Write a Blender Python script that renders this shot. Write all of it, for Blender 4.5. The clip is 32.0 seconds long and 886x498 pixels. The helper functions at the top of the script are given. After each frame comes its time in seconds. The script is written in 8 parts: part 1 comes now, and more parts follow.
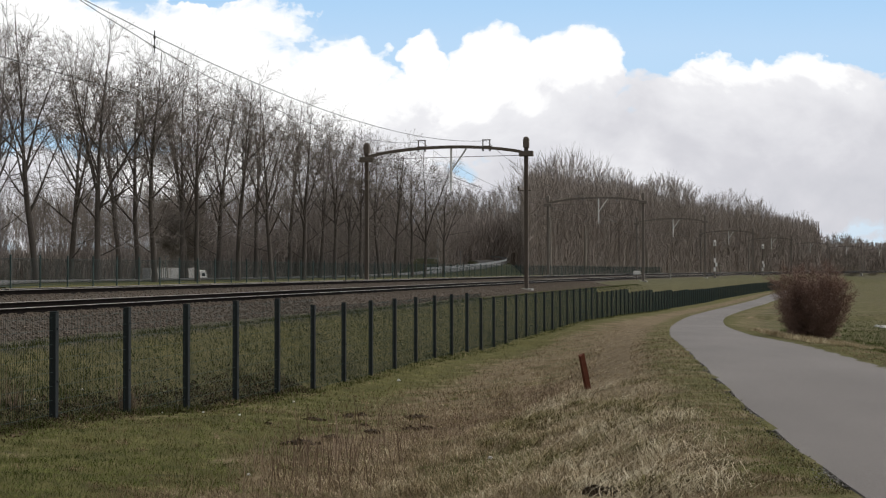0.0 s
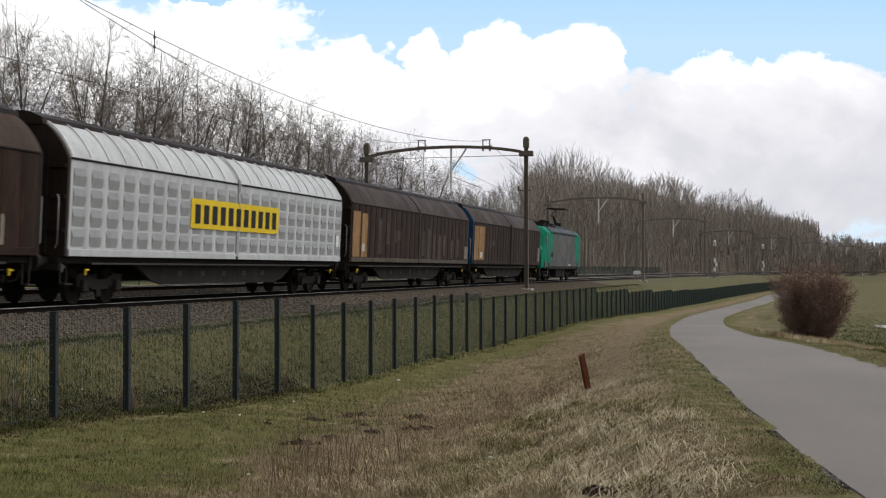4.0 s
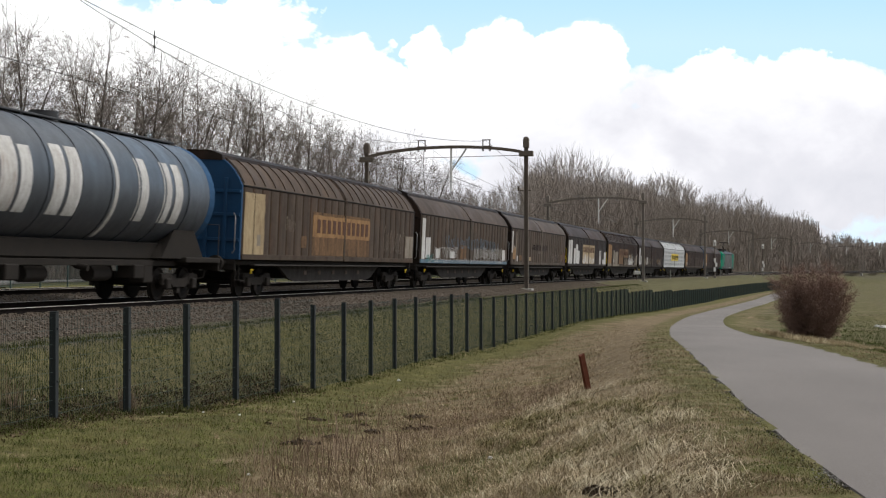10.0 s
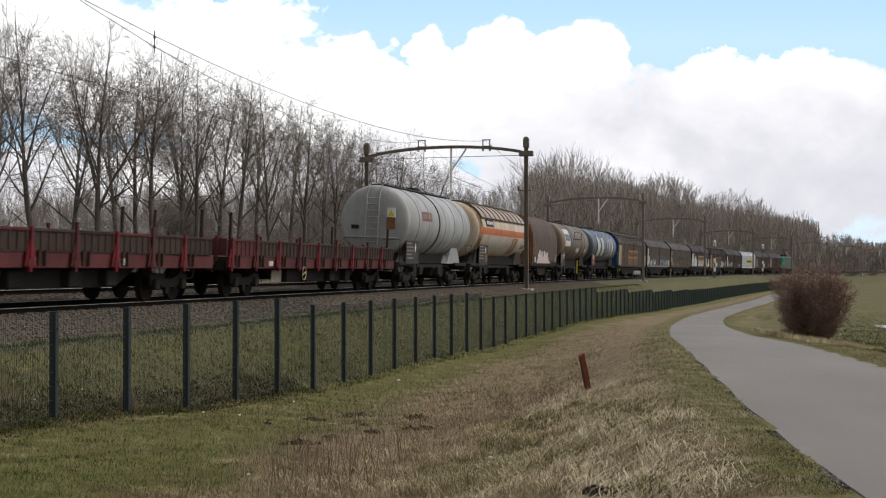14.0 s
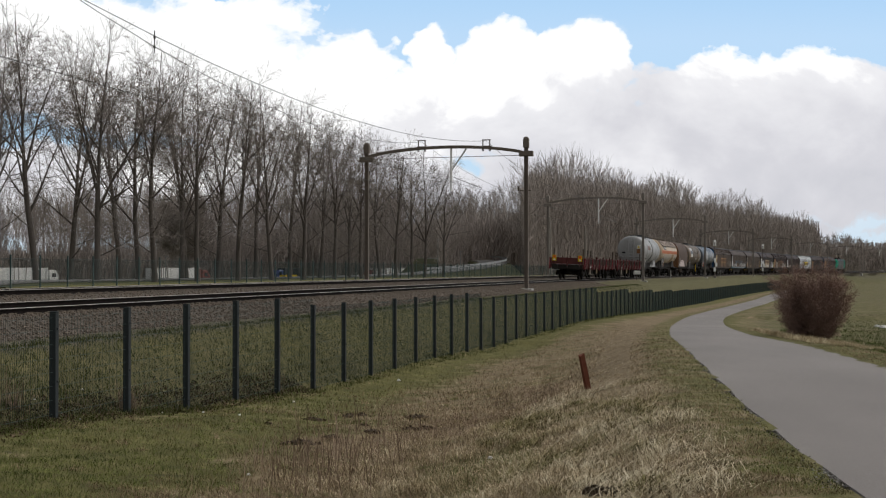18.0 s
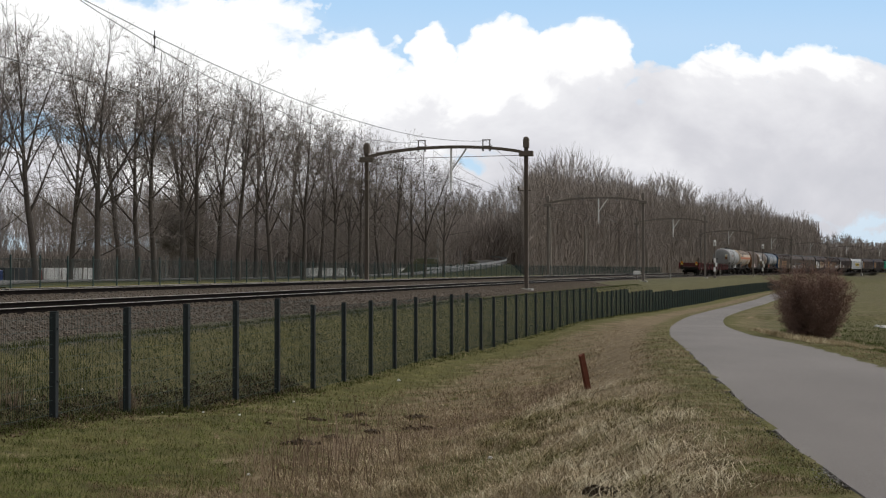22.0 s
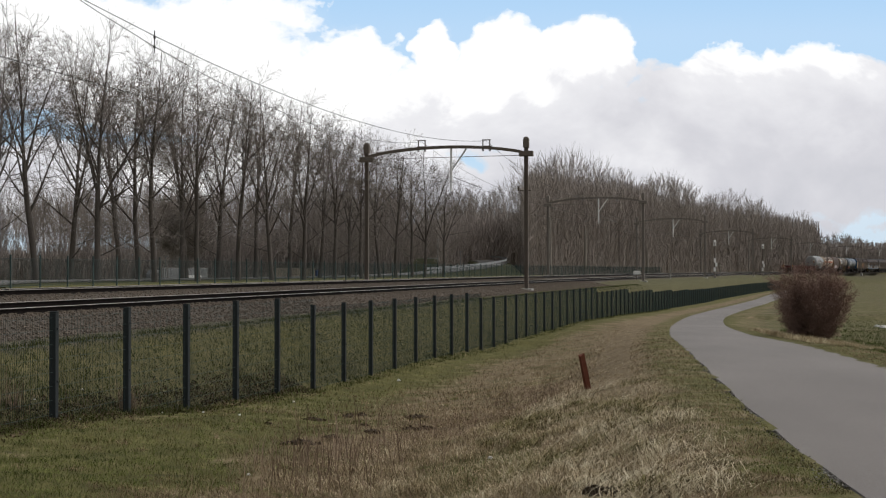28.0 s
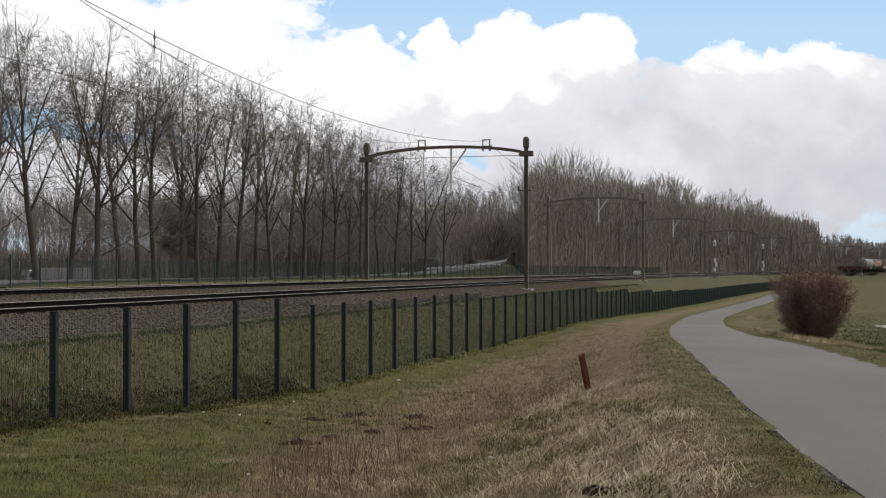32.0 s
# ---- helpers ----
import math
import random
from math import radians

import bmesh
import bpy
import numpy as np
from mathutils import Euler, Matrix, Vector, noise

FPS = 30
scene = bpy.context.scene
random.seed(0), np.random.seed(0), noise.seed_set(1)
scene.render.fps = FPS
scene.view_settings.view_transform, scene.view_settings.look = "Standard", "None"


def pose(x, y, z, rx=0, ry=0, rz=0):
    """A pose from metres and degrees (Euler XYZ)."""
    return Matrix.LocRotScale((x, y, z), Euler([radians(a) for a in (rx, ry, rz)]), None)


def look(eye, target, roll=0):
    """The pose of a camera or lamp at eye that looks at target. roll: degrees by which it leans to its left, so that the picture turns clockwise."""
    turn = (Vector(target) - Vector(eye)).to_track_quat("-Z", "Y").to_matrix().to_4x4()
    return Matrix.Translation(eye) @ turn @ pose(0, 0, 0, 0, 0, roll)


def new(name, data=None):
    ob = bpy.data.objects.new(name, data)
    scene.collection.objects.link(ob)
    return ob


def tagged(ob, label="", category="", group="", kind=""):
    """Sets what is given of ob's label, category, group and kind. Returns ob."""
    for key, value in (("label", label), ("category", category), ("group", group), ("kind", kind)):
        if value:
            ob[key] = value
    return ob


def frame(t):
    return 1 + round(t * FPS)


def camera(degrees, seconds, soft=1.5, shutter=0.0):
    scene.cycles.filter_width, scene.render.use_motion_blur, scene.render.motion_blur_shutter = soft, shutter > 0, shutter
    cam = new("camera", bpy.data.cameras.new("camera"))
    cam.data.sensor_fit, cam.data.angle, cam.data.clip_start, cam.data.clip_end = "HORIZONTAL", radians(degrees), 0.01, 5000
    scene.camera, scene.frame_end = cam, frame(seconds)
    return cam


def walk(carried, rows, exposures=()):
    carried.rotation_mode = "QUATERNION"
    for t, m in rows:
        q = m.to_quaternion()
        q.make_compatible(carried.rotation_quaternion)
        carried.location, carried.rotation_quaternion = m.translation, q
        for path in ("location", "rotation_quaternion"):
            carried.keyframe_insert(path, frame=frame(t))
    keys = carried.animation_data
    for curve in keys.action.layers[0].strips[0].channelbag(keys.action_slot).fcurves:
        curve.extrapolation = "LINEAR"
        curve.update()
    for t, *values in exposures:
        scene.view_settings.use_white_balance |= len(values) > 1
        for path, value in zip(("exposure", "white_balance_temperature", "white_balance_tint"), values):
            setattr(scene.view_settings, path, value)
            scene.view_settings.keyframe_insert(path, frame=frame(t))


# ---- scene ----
cam = camera(32.93, 32.0, soft=1.2, shutter=0.12)
EYE = (0.0, 0.0, 2.65)
VIEW = look(EYE, (0.0, 100.0, 2.65 + 1.374))
walk(cam, [(0.0, VIEW), (32.0, VIEW)],
     exposures=[(0.0, 0.1), (1.0, 0.1), (2.0, 0.1), (3.0, 0.16), (5.5, 0.4), (7.0, 0.43), (10.0, 0.43), (13.0, 0.4), (14.5, 0.32), (17.0, 0.14), (20.0, 0.1), (32.0, 0.1)])

# ---- light ----
SUN_ELEV, SUN_TURN = 54.0, 72.0   # degrees; turn is clockwise from +Y
world = bpy.data.worlds.new("sky")
scene.world = world
world.use_nodes = True
wt = world.node_tree
sky = wt.nodes.new("ShaderNodeTexSky")
sky.sky_type = "NISHITA"
sky.sun_disc = False
sky.sun_elevation = radians(SUN_ELEV)
sky.sun_rotation = radians(SUN_TURN)
sky.dust_density = 3.0
# thin cloud over most of the sky whitens its light
haze = wt.nodes.new("ShaderNodeHueSaturation")
haze.inputs["Saturation"].default_value = 0.1
wt.links.new(sky.outputs[0], haze.inputs["Color"])
wt.links.new(haze.outputs[0], wt.nodes["Background"].inputs[0])
wt.nodes["Background"].inputs[1].default_value = 0.125
sun = new("sun", bpy.data.lights.new("sun", "SUN"))
sun.data.energy = 1.35
sun.data.angle = radians(14)
sun.data.color = (1.0, 0.96, 0.9)
_a, _e = radians(SUN_TURN), radians(SUN_ELEV)
sun.matrix_world = look((60 * math.sin(_a) * math.cos(_e), 60 * math.cos(_a) * math.cos(_e), 60 * math.sin(_e)), (0, 0, 0))


# ---- mesh and material helpers ----
class Geo:
    """Collects vertices and faces; makes one mesh."""

    def __init__(self):
        self.v, self.f, self.sm = [], [], []

    def add(self, verts, faces, smooth=False):
        n = len(self.v)
        self.v.extend(verts)
        self.f.extend([tuple(i + n for i in f) for f in faces])
        self.sm.extend([smooth] * len(faces))
        return self

    def box(self, x0, x1, y0, y1, z0, z1, c=0.0):
        """A box between two corners; c chamfers all its edges."""
        if c <= 0:
            v = [(x, y, z) for x in (x0, x1) for y in (y0, y1) for z in (z0, z1)]
            return self.add(v, [(0, 1, 3, 2), (4, 6, 7, 5), (0, 4, 5, 1), (2, 3, 7, 6), (0, 2, 6, 4), (1, 5, 7, 3)])
        c = min(c, (x1 - x0) * .45, (y1 - y0) * .45, (z1 - z0) * .45)
        v = []
        for x, sx in ((x0, 1), (x1, -1)):
            for y, sy in ((y0, 1), (y1, -1)):
                for z, sz in ((z0, 1), (z1, -1)):
                    v += [(x, y + sy * c, z + sz * c), (x + sx * c, y, z + sz * c), (x + sx * c, y + sy * c, z)]
        k = lambda i, j, l: (i * 4 + j * 2 + l) * 3
        f = [(k(0, 0, 0), k(0, 0, 1), k(0, 1, 1), k(0, 1, 0)), (k(1, 0, 0), k(1, 1, 0), k(1, 1, 1), k(1, 0, 1)),
             (k(0, 0, 0) + 1, k(1, 0, 0) + 1, k(1, 0, 1) + 1, k(0, 0, 1) + 1), (k(0, 1, 0) + 1, k(0, 1, 1) + 1, k(1, 1, 1) + 1, k(1, 1, 0) + 1),
             (k(0, 0, 0) + 2, k(0, 1, 0) + 2, k(1, 1, 0) + 2, k(1, 0, 0) + 2), (k(0, 0, 1) + 2, k(1, 0, 1) + 2, k(1, 1, 1) + 2, k(0, 1, 1) + 2)]
        for i in (0, 1):
            for j in (0, 1):
                a, b = k(i, j, 0), k(i, j, 1)
                f.append((a, a + 1, b + 1, b))
                a, b = k(i, 0, j), k(i, 1, j)
                f.append((a, a + 2, b + 2, b))
                a, b = k(0, i, j), k(1, i, j)
                f.append((a + 1, a + 2, b + 2, b + 1))
                for l in (0, 1):
                    a = k(i, j, l)
                    f.append((a, a + 1, a + 2))
        return self.add(v, f)

    def tube(self, pts, radii, n=8, caps=True, smooth=True):
        """A tube through points, a radius for each."""
        pts = [Vector(p) for p in pts]
        rings, last = [], None
        for i, p in enumerate(pts):
            d = (pts[min(i + 1, len(pts) - 1)] - pts[max(i - 1, 0)]).normalized()
            ref = last if last is not None else (Vector((0, 0, 1)) if abs(d.z) < .9 else Vector((1, 0, 0)))
            a = (ref - d * ref.dot(d)).normalized()
            b = d.cross(a)
            last = a
            r = radii[i] if hasattr(radii, "__len__") else radii
            rings.append([tuple(p + (a * math.cos(2 * math.pi * j / n) + b * math.sin(2 * math.pi * j / n)) * r) for j in range(n)])
        v = [q for ring in rings for q in ring]
        f = [(i * n + j, i * n + (j + 1) % n, (i + 1) * n + (j + 1) % n, (i + 1) * n + j) for i in range(len(pts) - 1) for j in range(n)]
        self.add(v, f, smooth)
        if caps:
            self.add(rings[0], [tuple(reversed(range(n)))])
            self.add(rings[-1], [tuple(range(n))])
        return self

    def loft(self, sections, closed=True, caps=True, smooth=False):
        """Faces between equal rows of points."""
        n = len(sections[0])
        v = [tuple(q) for sec in sections for q in sec]
        m = n if closed else n - 1
        f = [(i * n + j, i * n + (j + 1) % n, (i + 1) * n + (j + 1) % n, (i + 1) * n + j) for i in range(len(sections) - 1) for j in range(m)]
        self.add(v, f, smooth)
        if caps and closed:
            self.add([tuple(q) for q in sections[0]], [tuple(reversed(range(n)))])
            self.add([tuple(q) for q in sections[-1]], [tuple(range(n))])
        return self

    def mesh(self, name, material=None):
        me = bpy.data.meshes.new(name)
        me.from_pydata(self.v, [], self.f)
        me.polygons.foreach_set("use_smooth", self.sm)
        if material:
            me.materials.append(material)
        me.validate()
        if len(self.f) < 30000:
            bm = bmesh.new()
            bm.from_mesh(me)
            bmesh.ops.recalc_face_normals(bm, faces=bm.faces)
            bm.to_mesh(me)
            bm.free()
        me.update()
        return me


def sticks(name, p0, p1, r0, r1, material):
    """Many thin three-sided stems as one mesh, from arrays of ends and radii."""
    p0, p1 = np.asarray(p0, float), np.asarray(p1, float)
    n = len(p0)
    d = p1 - p0
    d /= np.linalg.norm(d, axis=1, keepdims=True) + 1e-9
    ref = np.where(np.abs(d[:, 2:3]) < .9, np.array([[0, 0, 1.0]]), np.array([[1.0, 0, 0]]))
    a = np.cross(d, ref)
    a /= np.linalg.norm(a, axis=1, keepdims=True) + 1e-9
    b = np.cross(d, a)
    ring = [a * math.cos(k * 2.0944) + b * math.sin(k * 2.0944) for k in range(3)]
    r0, r1 = np.broadcast_to(r0, (n,))[:, None], np.broadcast_to(r1, (n,))[:, None]
    v = np.stack([p0 + q * r0 for q in ring] + [p1 + q * r1 for q in ring], 1).reshape(-1, 3)
    f = (np.array([(0, 1, 4, 3), (1, 2, 5, 4), (2, 0, 3, 5)])[None] + (np.arange(n) * 6)[:, None, None]).reshape(-1, 4)
    return quads_mesh(name, v, f, material)


def quads_mesh(name, v, f, material):
    me = bpy.data.meshes.new(name)
    me.vertices.add(len(v))
    me.vertices.foreach_set("co", np.ascontiguousarray(v, float).ravel())
    me.loops.add(f.size)
    me.loops.foreach_set("vertex_index", f.ravel().astype(np.int32))
    me.polygons.add(len(f))
    me.polygons.foreach_set("loop_start", np.arange(0, f.size, f.shape[1], dtype=np.int32))
    me.update(calc_edges=True)
    me.materials.append(material)
    return me


def part(name, geo, material, parent, label=""):
    """One mesh object under a thing or a part. geo: a Geo or a ready mesh."""
    me = geo.mesh(name, material) if isinstance(geo, Geo) else geo
    ob = new(name, me)
    ob.parent = parent
    if label:
        ob["label"] = label
    return ob


def thing(name, geo, material, label, category, group="", kind="", m=None):
    """A top-level object: a mesh, or an empty where geo is None."""
    ob = new(name, geo.mesh(name, material) if isinstance(geo, Geo) else geo)
    if geo is None:
        ob.empty_display_size = 0.2
    if m is not None:
        ob.matrix_basis = m
    return tagged(ob, label, category, group, kind)


def node(mat, kind, **sock):
    nd = mat.node_tree.nodes.new(kind)
    for k, v in sock.items():
        k = k.replace("_", " ")
        if hasattr(v, "is_linked"):
            mat.node_tree.links.new(v, nd.inputs[k])
        else:
            nd.inputs[k].default_value = v
    return nd


def calc(mat, op, a, b=0.0, c=0.0):
    nd = mat.node_tree.nodes.new("ShaderNodeMath")
    nd.operation = op
    for i, v in enumerate((a, b, c)):
        if hasattr(v, "is_linked"):
            mat.node_tree.links.new(v, nd.inputs[i])
        else:
            nd.inputs[i].default_value = v
    return nd.outputs[0]


def ramp(mat, fac, stops):
    nd = mat.node_tree.nodes.new("ShaderNodeValToRGB")
    mat.node_tree.links.new(fac, nd.inputs[0])
    el = nd.color_ramp.elements
    while len(el) < len(stops):
        el.new(0.5)
    for e, (p, c) in zip(el, stops):
        e.position, e.color = p, (*c, 1) if len(c) == 3 else c
    return nd.outputs[0]


def blend(mat, fac, a, b, mode="MIX"):
    nd = mat.node_tree.nodes.new("ShaderNodeMix")
    nd.data_type, nd.blend_type = "RGBA", mode
    for i, v in ((0, fac), (6, a), (7, b)):
        if hasattr(v, "is_linked"):
            mat.node_tree.links.new(v, nd.inputs[i])
        else:
            nd.inputs[i].default_value = v if i == 0 or len(v) == 4 else (*v, 1)
    return nd.outputs[2]


def noise_of(mat, scale, detail=4.0, rough=0.6, stretch=None, space="Object", warp=0.0):
    co = mat.node_tree.nodes.new("ShaderNodeTexCoord").outputs[space] if space != "World" else mat.node_tree.nodes.new("ShaderNodeNewGeometry").outputs["Position"]
    if space == "Object":
        rnd = mat.node_tree.nodes.new("ShaderNodeObjectInfo").outputs["Random"]
        sh = mat.node_tree.nodes.new("ShaderNodeVectorMath")
        sh.operation = "ADD"
        mat.node_tree.links.new(co, sh.inputs[0])
        mat.node_tree.links.new(calc(mat, "MULTIPLY", rnd, 40.0), sh.inputs[1])
        co = sh.outputs[0]
    if stretch:
        mp = mat.node_tree.nodes.new("ShaderNodeMapping")
        mp.inputs["Scale"].default_value = stretch
        mat.node_tree.links.new(co, mp.inputs[0])
        co = mp.outputs[0]
    nd = mat.node_tree.nodes.new("ShaderNodeTexNoise")
    mat.node_tree.links.new(co, nd.inputs["Vector"])
    nd.inputs["Scale"].default_value, nd.inputs["Detail"].default_value = scale, detail
    nd.inputs["Roughness"].default_value, nd.inputs["Distortion"].default_value = rough, warp
    return nd.outputs["Fac"]


def stuff(name, rough=0.7, metal=0.0):
    """An empty node material and its main shader."""
    mat = bpy.data.materials.new(name)
    mat.use_nodes = True
    sh = mat.node_tree.nodes["Principled BSDF"]
    sh.inputs["Roughness"].default_value, sh.inputs["Metallic"].default_value = rough, metal
    sh.inputs["Specular IOR Level"].default_value = .5 if rough < .5 else .05
    return mat, sh


def bump(mat, sh, height, strength=0.3, dist=0.02):
    nd = node(mat, "ShaderNodeBump", Height=height, Strength=strength, Distance=dist)
    mat.node_tree.links.new(nd.outputs[0], sh.inputs["Normal"])


def worn(name, base, dirt, amount=0.5, scale=1.2, grain=30.0, rough=0.6, metal=0.0, streak=False, jitter=0.0, bumps=0.15, mid=0.5, rust=None):
    """Painted or raw surface with stains at a large scale and a fine grain."""
    mat, sh = stuff(name, rough, metal)
    big = noise_of(mat, scale, 6, 0.65, (1, 1, .25) if streak else None, warp=.6)
    fine = noise_of(mat, grain, 3, 0.6)
    if streak:
        runs = noise_of(mat, scale * 4.5, 4, .6, (1, 1, .08), warp=.3)
        blot = noise_of(mat, scale * 2.2, 6, .7, (1, 1, .8), warp=.8)
        big = calc(mat, "ADD", calc(mat, "ADD", calc(mat, "MULTIPLY", big, .4), calc(mat, "MULTIPLY", blot, .35)), calc(mat, "MULTIPLY", runs, .25))
    mask = ramp(mat, calc(mat, "ADD", calc(mat, "MULTIPLY", big, .8), calc(mat, "MULTIPLY", fine, .2)), [(max(0, mid - (.1 if streak else .16)), (0, 0, 0)), (min(1, mid + (.11 if streak else .18)), (1, 1, 1))])
    col = blend(mat, calc(mat, "MULTIPLY", mask, amount), base, dirt)
    col = blend(mat, .25, col, ramp(mat, fine, [(.25, (.35, .35, .35)), (.75, (1, 1, 1))]), "MULTIPLY")
    if rust:
        spots = ramp(mat, calc(mat, "ADD", calc(mat, "MULTIPLY", noise_of(mat, 1.1, 6, .7, (1, 1, .3), warp=.5), .6), calc(mat, "MULTIPLY", noise_of(mat, 9, 4, .7, (1, 1, .12)), .4)), [(.5, (0, 0, 0)), (.62, (1, 1, 1))])
        col = blend(mat, calc(mat, "MULTIPLY", spots, .6), col, rust)
    if jitter:
        rnd = mat.node_tree.nodes.new("ShaderNodeObjectInfo").outputs["Random"]
        col = blend(mat, jitter, col, ramp(mat, rnd, [(0, (.5, .5, .5)), (1, (1.4, 1.4, 1.4))]), "MULTIPLY")
    mat.node_tree.links.new(col, sh.inputs["Base Color"])
    mat.node_tree.links.new(calc(mat, "ADD", calc(mat, "MULTIPLY", mask, .2), rough - .1), sh.inputs["Roughness"])
    if bumps:
        bump(mat, sh, fine, bumps, .01)
    return mat


# ---- the railway line in plan: the near side of the train's outline ----
KNOTS = (0, 80, 160, 240, 340, 460, 620)
BENDS = (-0.03e-3, 0.366e-3, 0.494e-3, 0.44e-3, 0.552e-3, 0.50e-3, -0.2e-3)
LINE_S = np.arange(-440.0, 1060.0, 1.0)
_k = np.where(LINE_S < 0, 0.0, np.interp(LINE_S, KNOTS, BENDS))
_t = np.concatenate([[0], np.cumsum((_k[1:] + _k[:-1]) / 2)])
LINE_TH = _t - _t[440] + 0.214
_sx = np.concatenate([[0], np.cumsum(np.sin((LINE_TH[1:] + LINE_TH[:-1]) / 2))])
_sy = np.concatenate([[0], np.cumsum(np.cos((LINE_TH[1:] + LINE_TH[:-1]) / 2))])
LINE_X, LINE_Y = _sx - _sx[440] - 11.8965, _sy - _sy[440] + 18.072


def along(s, u=0.0):
    """The place at s metres along the line and u metres to the right of it (the camera's side), and the heading."""
    th = float(np.interp(s, LINE_S, LINE_TH))
    return (float(np.interp(s, LINE_S, LINE_X)) + u * math.cos(th), float(np.interp(s, LINE_S, LINE_Y)) - u * math.sin(th), th)


def aside(x, y):
    """How far points lie to the right of the line (u), and s there."""
    x, y = np.asarray(x, float), np.asarray(y, float)
    shape = x.shape
    x, y = x.ravel(), y.ravel()
    best, at = np.empty(len(x)), np.empty(len(x), int)
    px, py = LINE_X[::4], LINE_Y[::4]
    for i in range(0, len(x), 20000):
        d = (x[i:i + 20000, None] - px) ** 2 + (y[i:i + 20000, None] - py) ** 2
        at[i:i + 20000] = d.argmin(1)
    at = at * 4
    th = LINE_TH[at]
    dx, dy = x - LINE_X[at], y - LINE_Y[at]
    return (dx * np.cos(th) - dy * np.sin(th)).reshape(shape), (LINE_S[at] + dx * np.sin(th) + dy * np.cos(th)).reshape(shape)


# near track: rail heads of 1.81 (near) and 1.876 (far); far track: 2.10
NEAR_U, FAR_U = -1.38, -5.38
RAIL_NEAR, RAIL_NEAR2, RAIL_FAR = 1.81, 1.876, 2.10

# the road: its left edge, width 3.0
ROAD_Y = (-60, 0, 10.8, 16.5, 25.4, 33, 41, 49, 56, 67, 79, 91.6, 102, 114, 135, 160, 190, 230, 287, 390, 600)
ROAD_X = (1.2, 2.3, 2.85, 3.4, 4.4, 5.3, 6.35, 7.4, 8.45, 10.1, 12.05, 14.3, 16.3, 18.8, 24.2, 31.2, 39.4, 50.0, 66.0, 100.0, 180.0)
ROAD_Z = (1.1, 1.1, 1.08, 1.06, 1.03, 0.92, 0.72, 0.47, 0.27, 0.0, -0.3, -0.55, -0.7, -0.85, -1.0, -1.1, -1.2, -1.2, -1.2, -1.2, -1.2)
LOW_S = (-6, 0, 5, 7.5, 10, 15, 25, 40, 60, 70, 85, 105, 130, 160, 900)
LOW_Z = (.66, .58, .42, .26, .13, .0, -.13, -.24, -.2, -.22, -.42, -.75, -1.02, -1.26, -1.26)


def smooth(a, b, t):
    t = np.clip((t - a) / (b - a), 0, 1)
    return t * t * (3 - 2 * t)


def road_edge(y):
    ys = np.asarray(y, float)
    k = np.array([1, 2, 3, 2, 1.0])
    return sum(w * np.interp(ys + o, ROAD_Y, ROAD_X) for w, o in zip(k, (-6, -3, 0, 3, 6))) / 9, sum(w * np.interp(ys + o, ROAD_Y, ROAD_Z) for w, o in zip(k, (-6, -3, 0, 3, 6))) / 9


def rough(x, y):
    """Cheap uneven ground."""
    return (np.sin(x * 1.31 + 1.7 * np.sin(y * .43)) * np.cos(y * .97 + 1.1 * np.sin(x * .61)) * .5
            + np.sin(x * 3.7 + 2.1 * np.sin(y * 1.3)) * np.cos(y * 3.1 + 1.7 * np.sin(x * 2.3)) * .3
            + np.sin(x * .33 + 2) * np.cos(y * .27 + .6 * np.sin(x * .2)) * .8)


BED_U = (-400, -82, -62, -32, -24, -18, -9.2, -8.6, -7.4, -4.2, -3.0, -0.2, 0.05, 1.5, 2.1, 3.1, 4.3, 5.2, 6.2, 8.0, 400)
BED_Z = (-1.0, -1.0, 1.3, 1.78, 1.80, 1.86, 1.86, 1.9, 1.93, 1.93, 1.70, 1.66, 1.64, 1.36, 1.32, 1.30, 0.62, 0.10, 0.0, 0.0, 0.0)


def height(x, y):
    """The height of the ground."""
    x, y = np.asarray(x, float), np.asarray(y, float)
    u, s = aside(x, y)
    z = np.interp(u, BED_U, BED_Z)
    ex, ez = road_edge(y)
    w = ex - x                                  # metres to the left of the road
    fall = smooth(0.5, 4.9 - 1.5 * smooth(17, 32, y), w)
    bank = ez * (1 - fall) - 0.12 * smooth(3.5, 5.5, w) * (1 - smooth(6, 8, w)) * (y < 60)
    right = -w - 3.0
    bank = np.where(right > 0, ez - 0.25 * smooth(0.3, 2.2, right) * (y < 110) - (np.maximum(ez, 0) * .75) * smooth(0.5, 9.0, right), bank)
    on_road = (w < 0.06) & (w > -3.06)
    low = np.interp(s, LOW_S, LOW_Z)
    bank = bank + low * np.maximum(smooth(2.0, 6.0, w), fall * smooth(55, 80, y))
    z = z + low * smooth(3.2, 5.3, u)
    mix = smooth(4.9, 6.6, u)
    z = z * (1 - mix) + bank * mix
    soft = smooth(2.9, 3.6, u) * (1.0 * ~on_road) * (0.25 + .75 * smooth(.1, 1.2, np.maximum(w, right)))
    z = z + rough(x, y) * .06 * soft * (1 - smooth(60, 120, np.abs(y)))
    return np.where((w < -.12) & (w > -2.88), ez - .06, z)


def grid_axis(points):
    out = [points[0][0]]
    for (a, _), (b, st) in zip(points, points[1:]):
        n = max(1, round((b - a) / st))
        out += [a + (b - a) * (i + 1) / n for i in range(n)]
    return np.array(out)


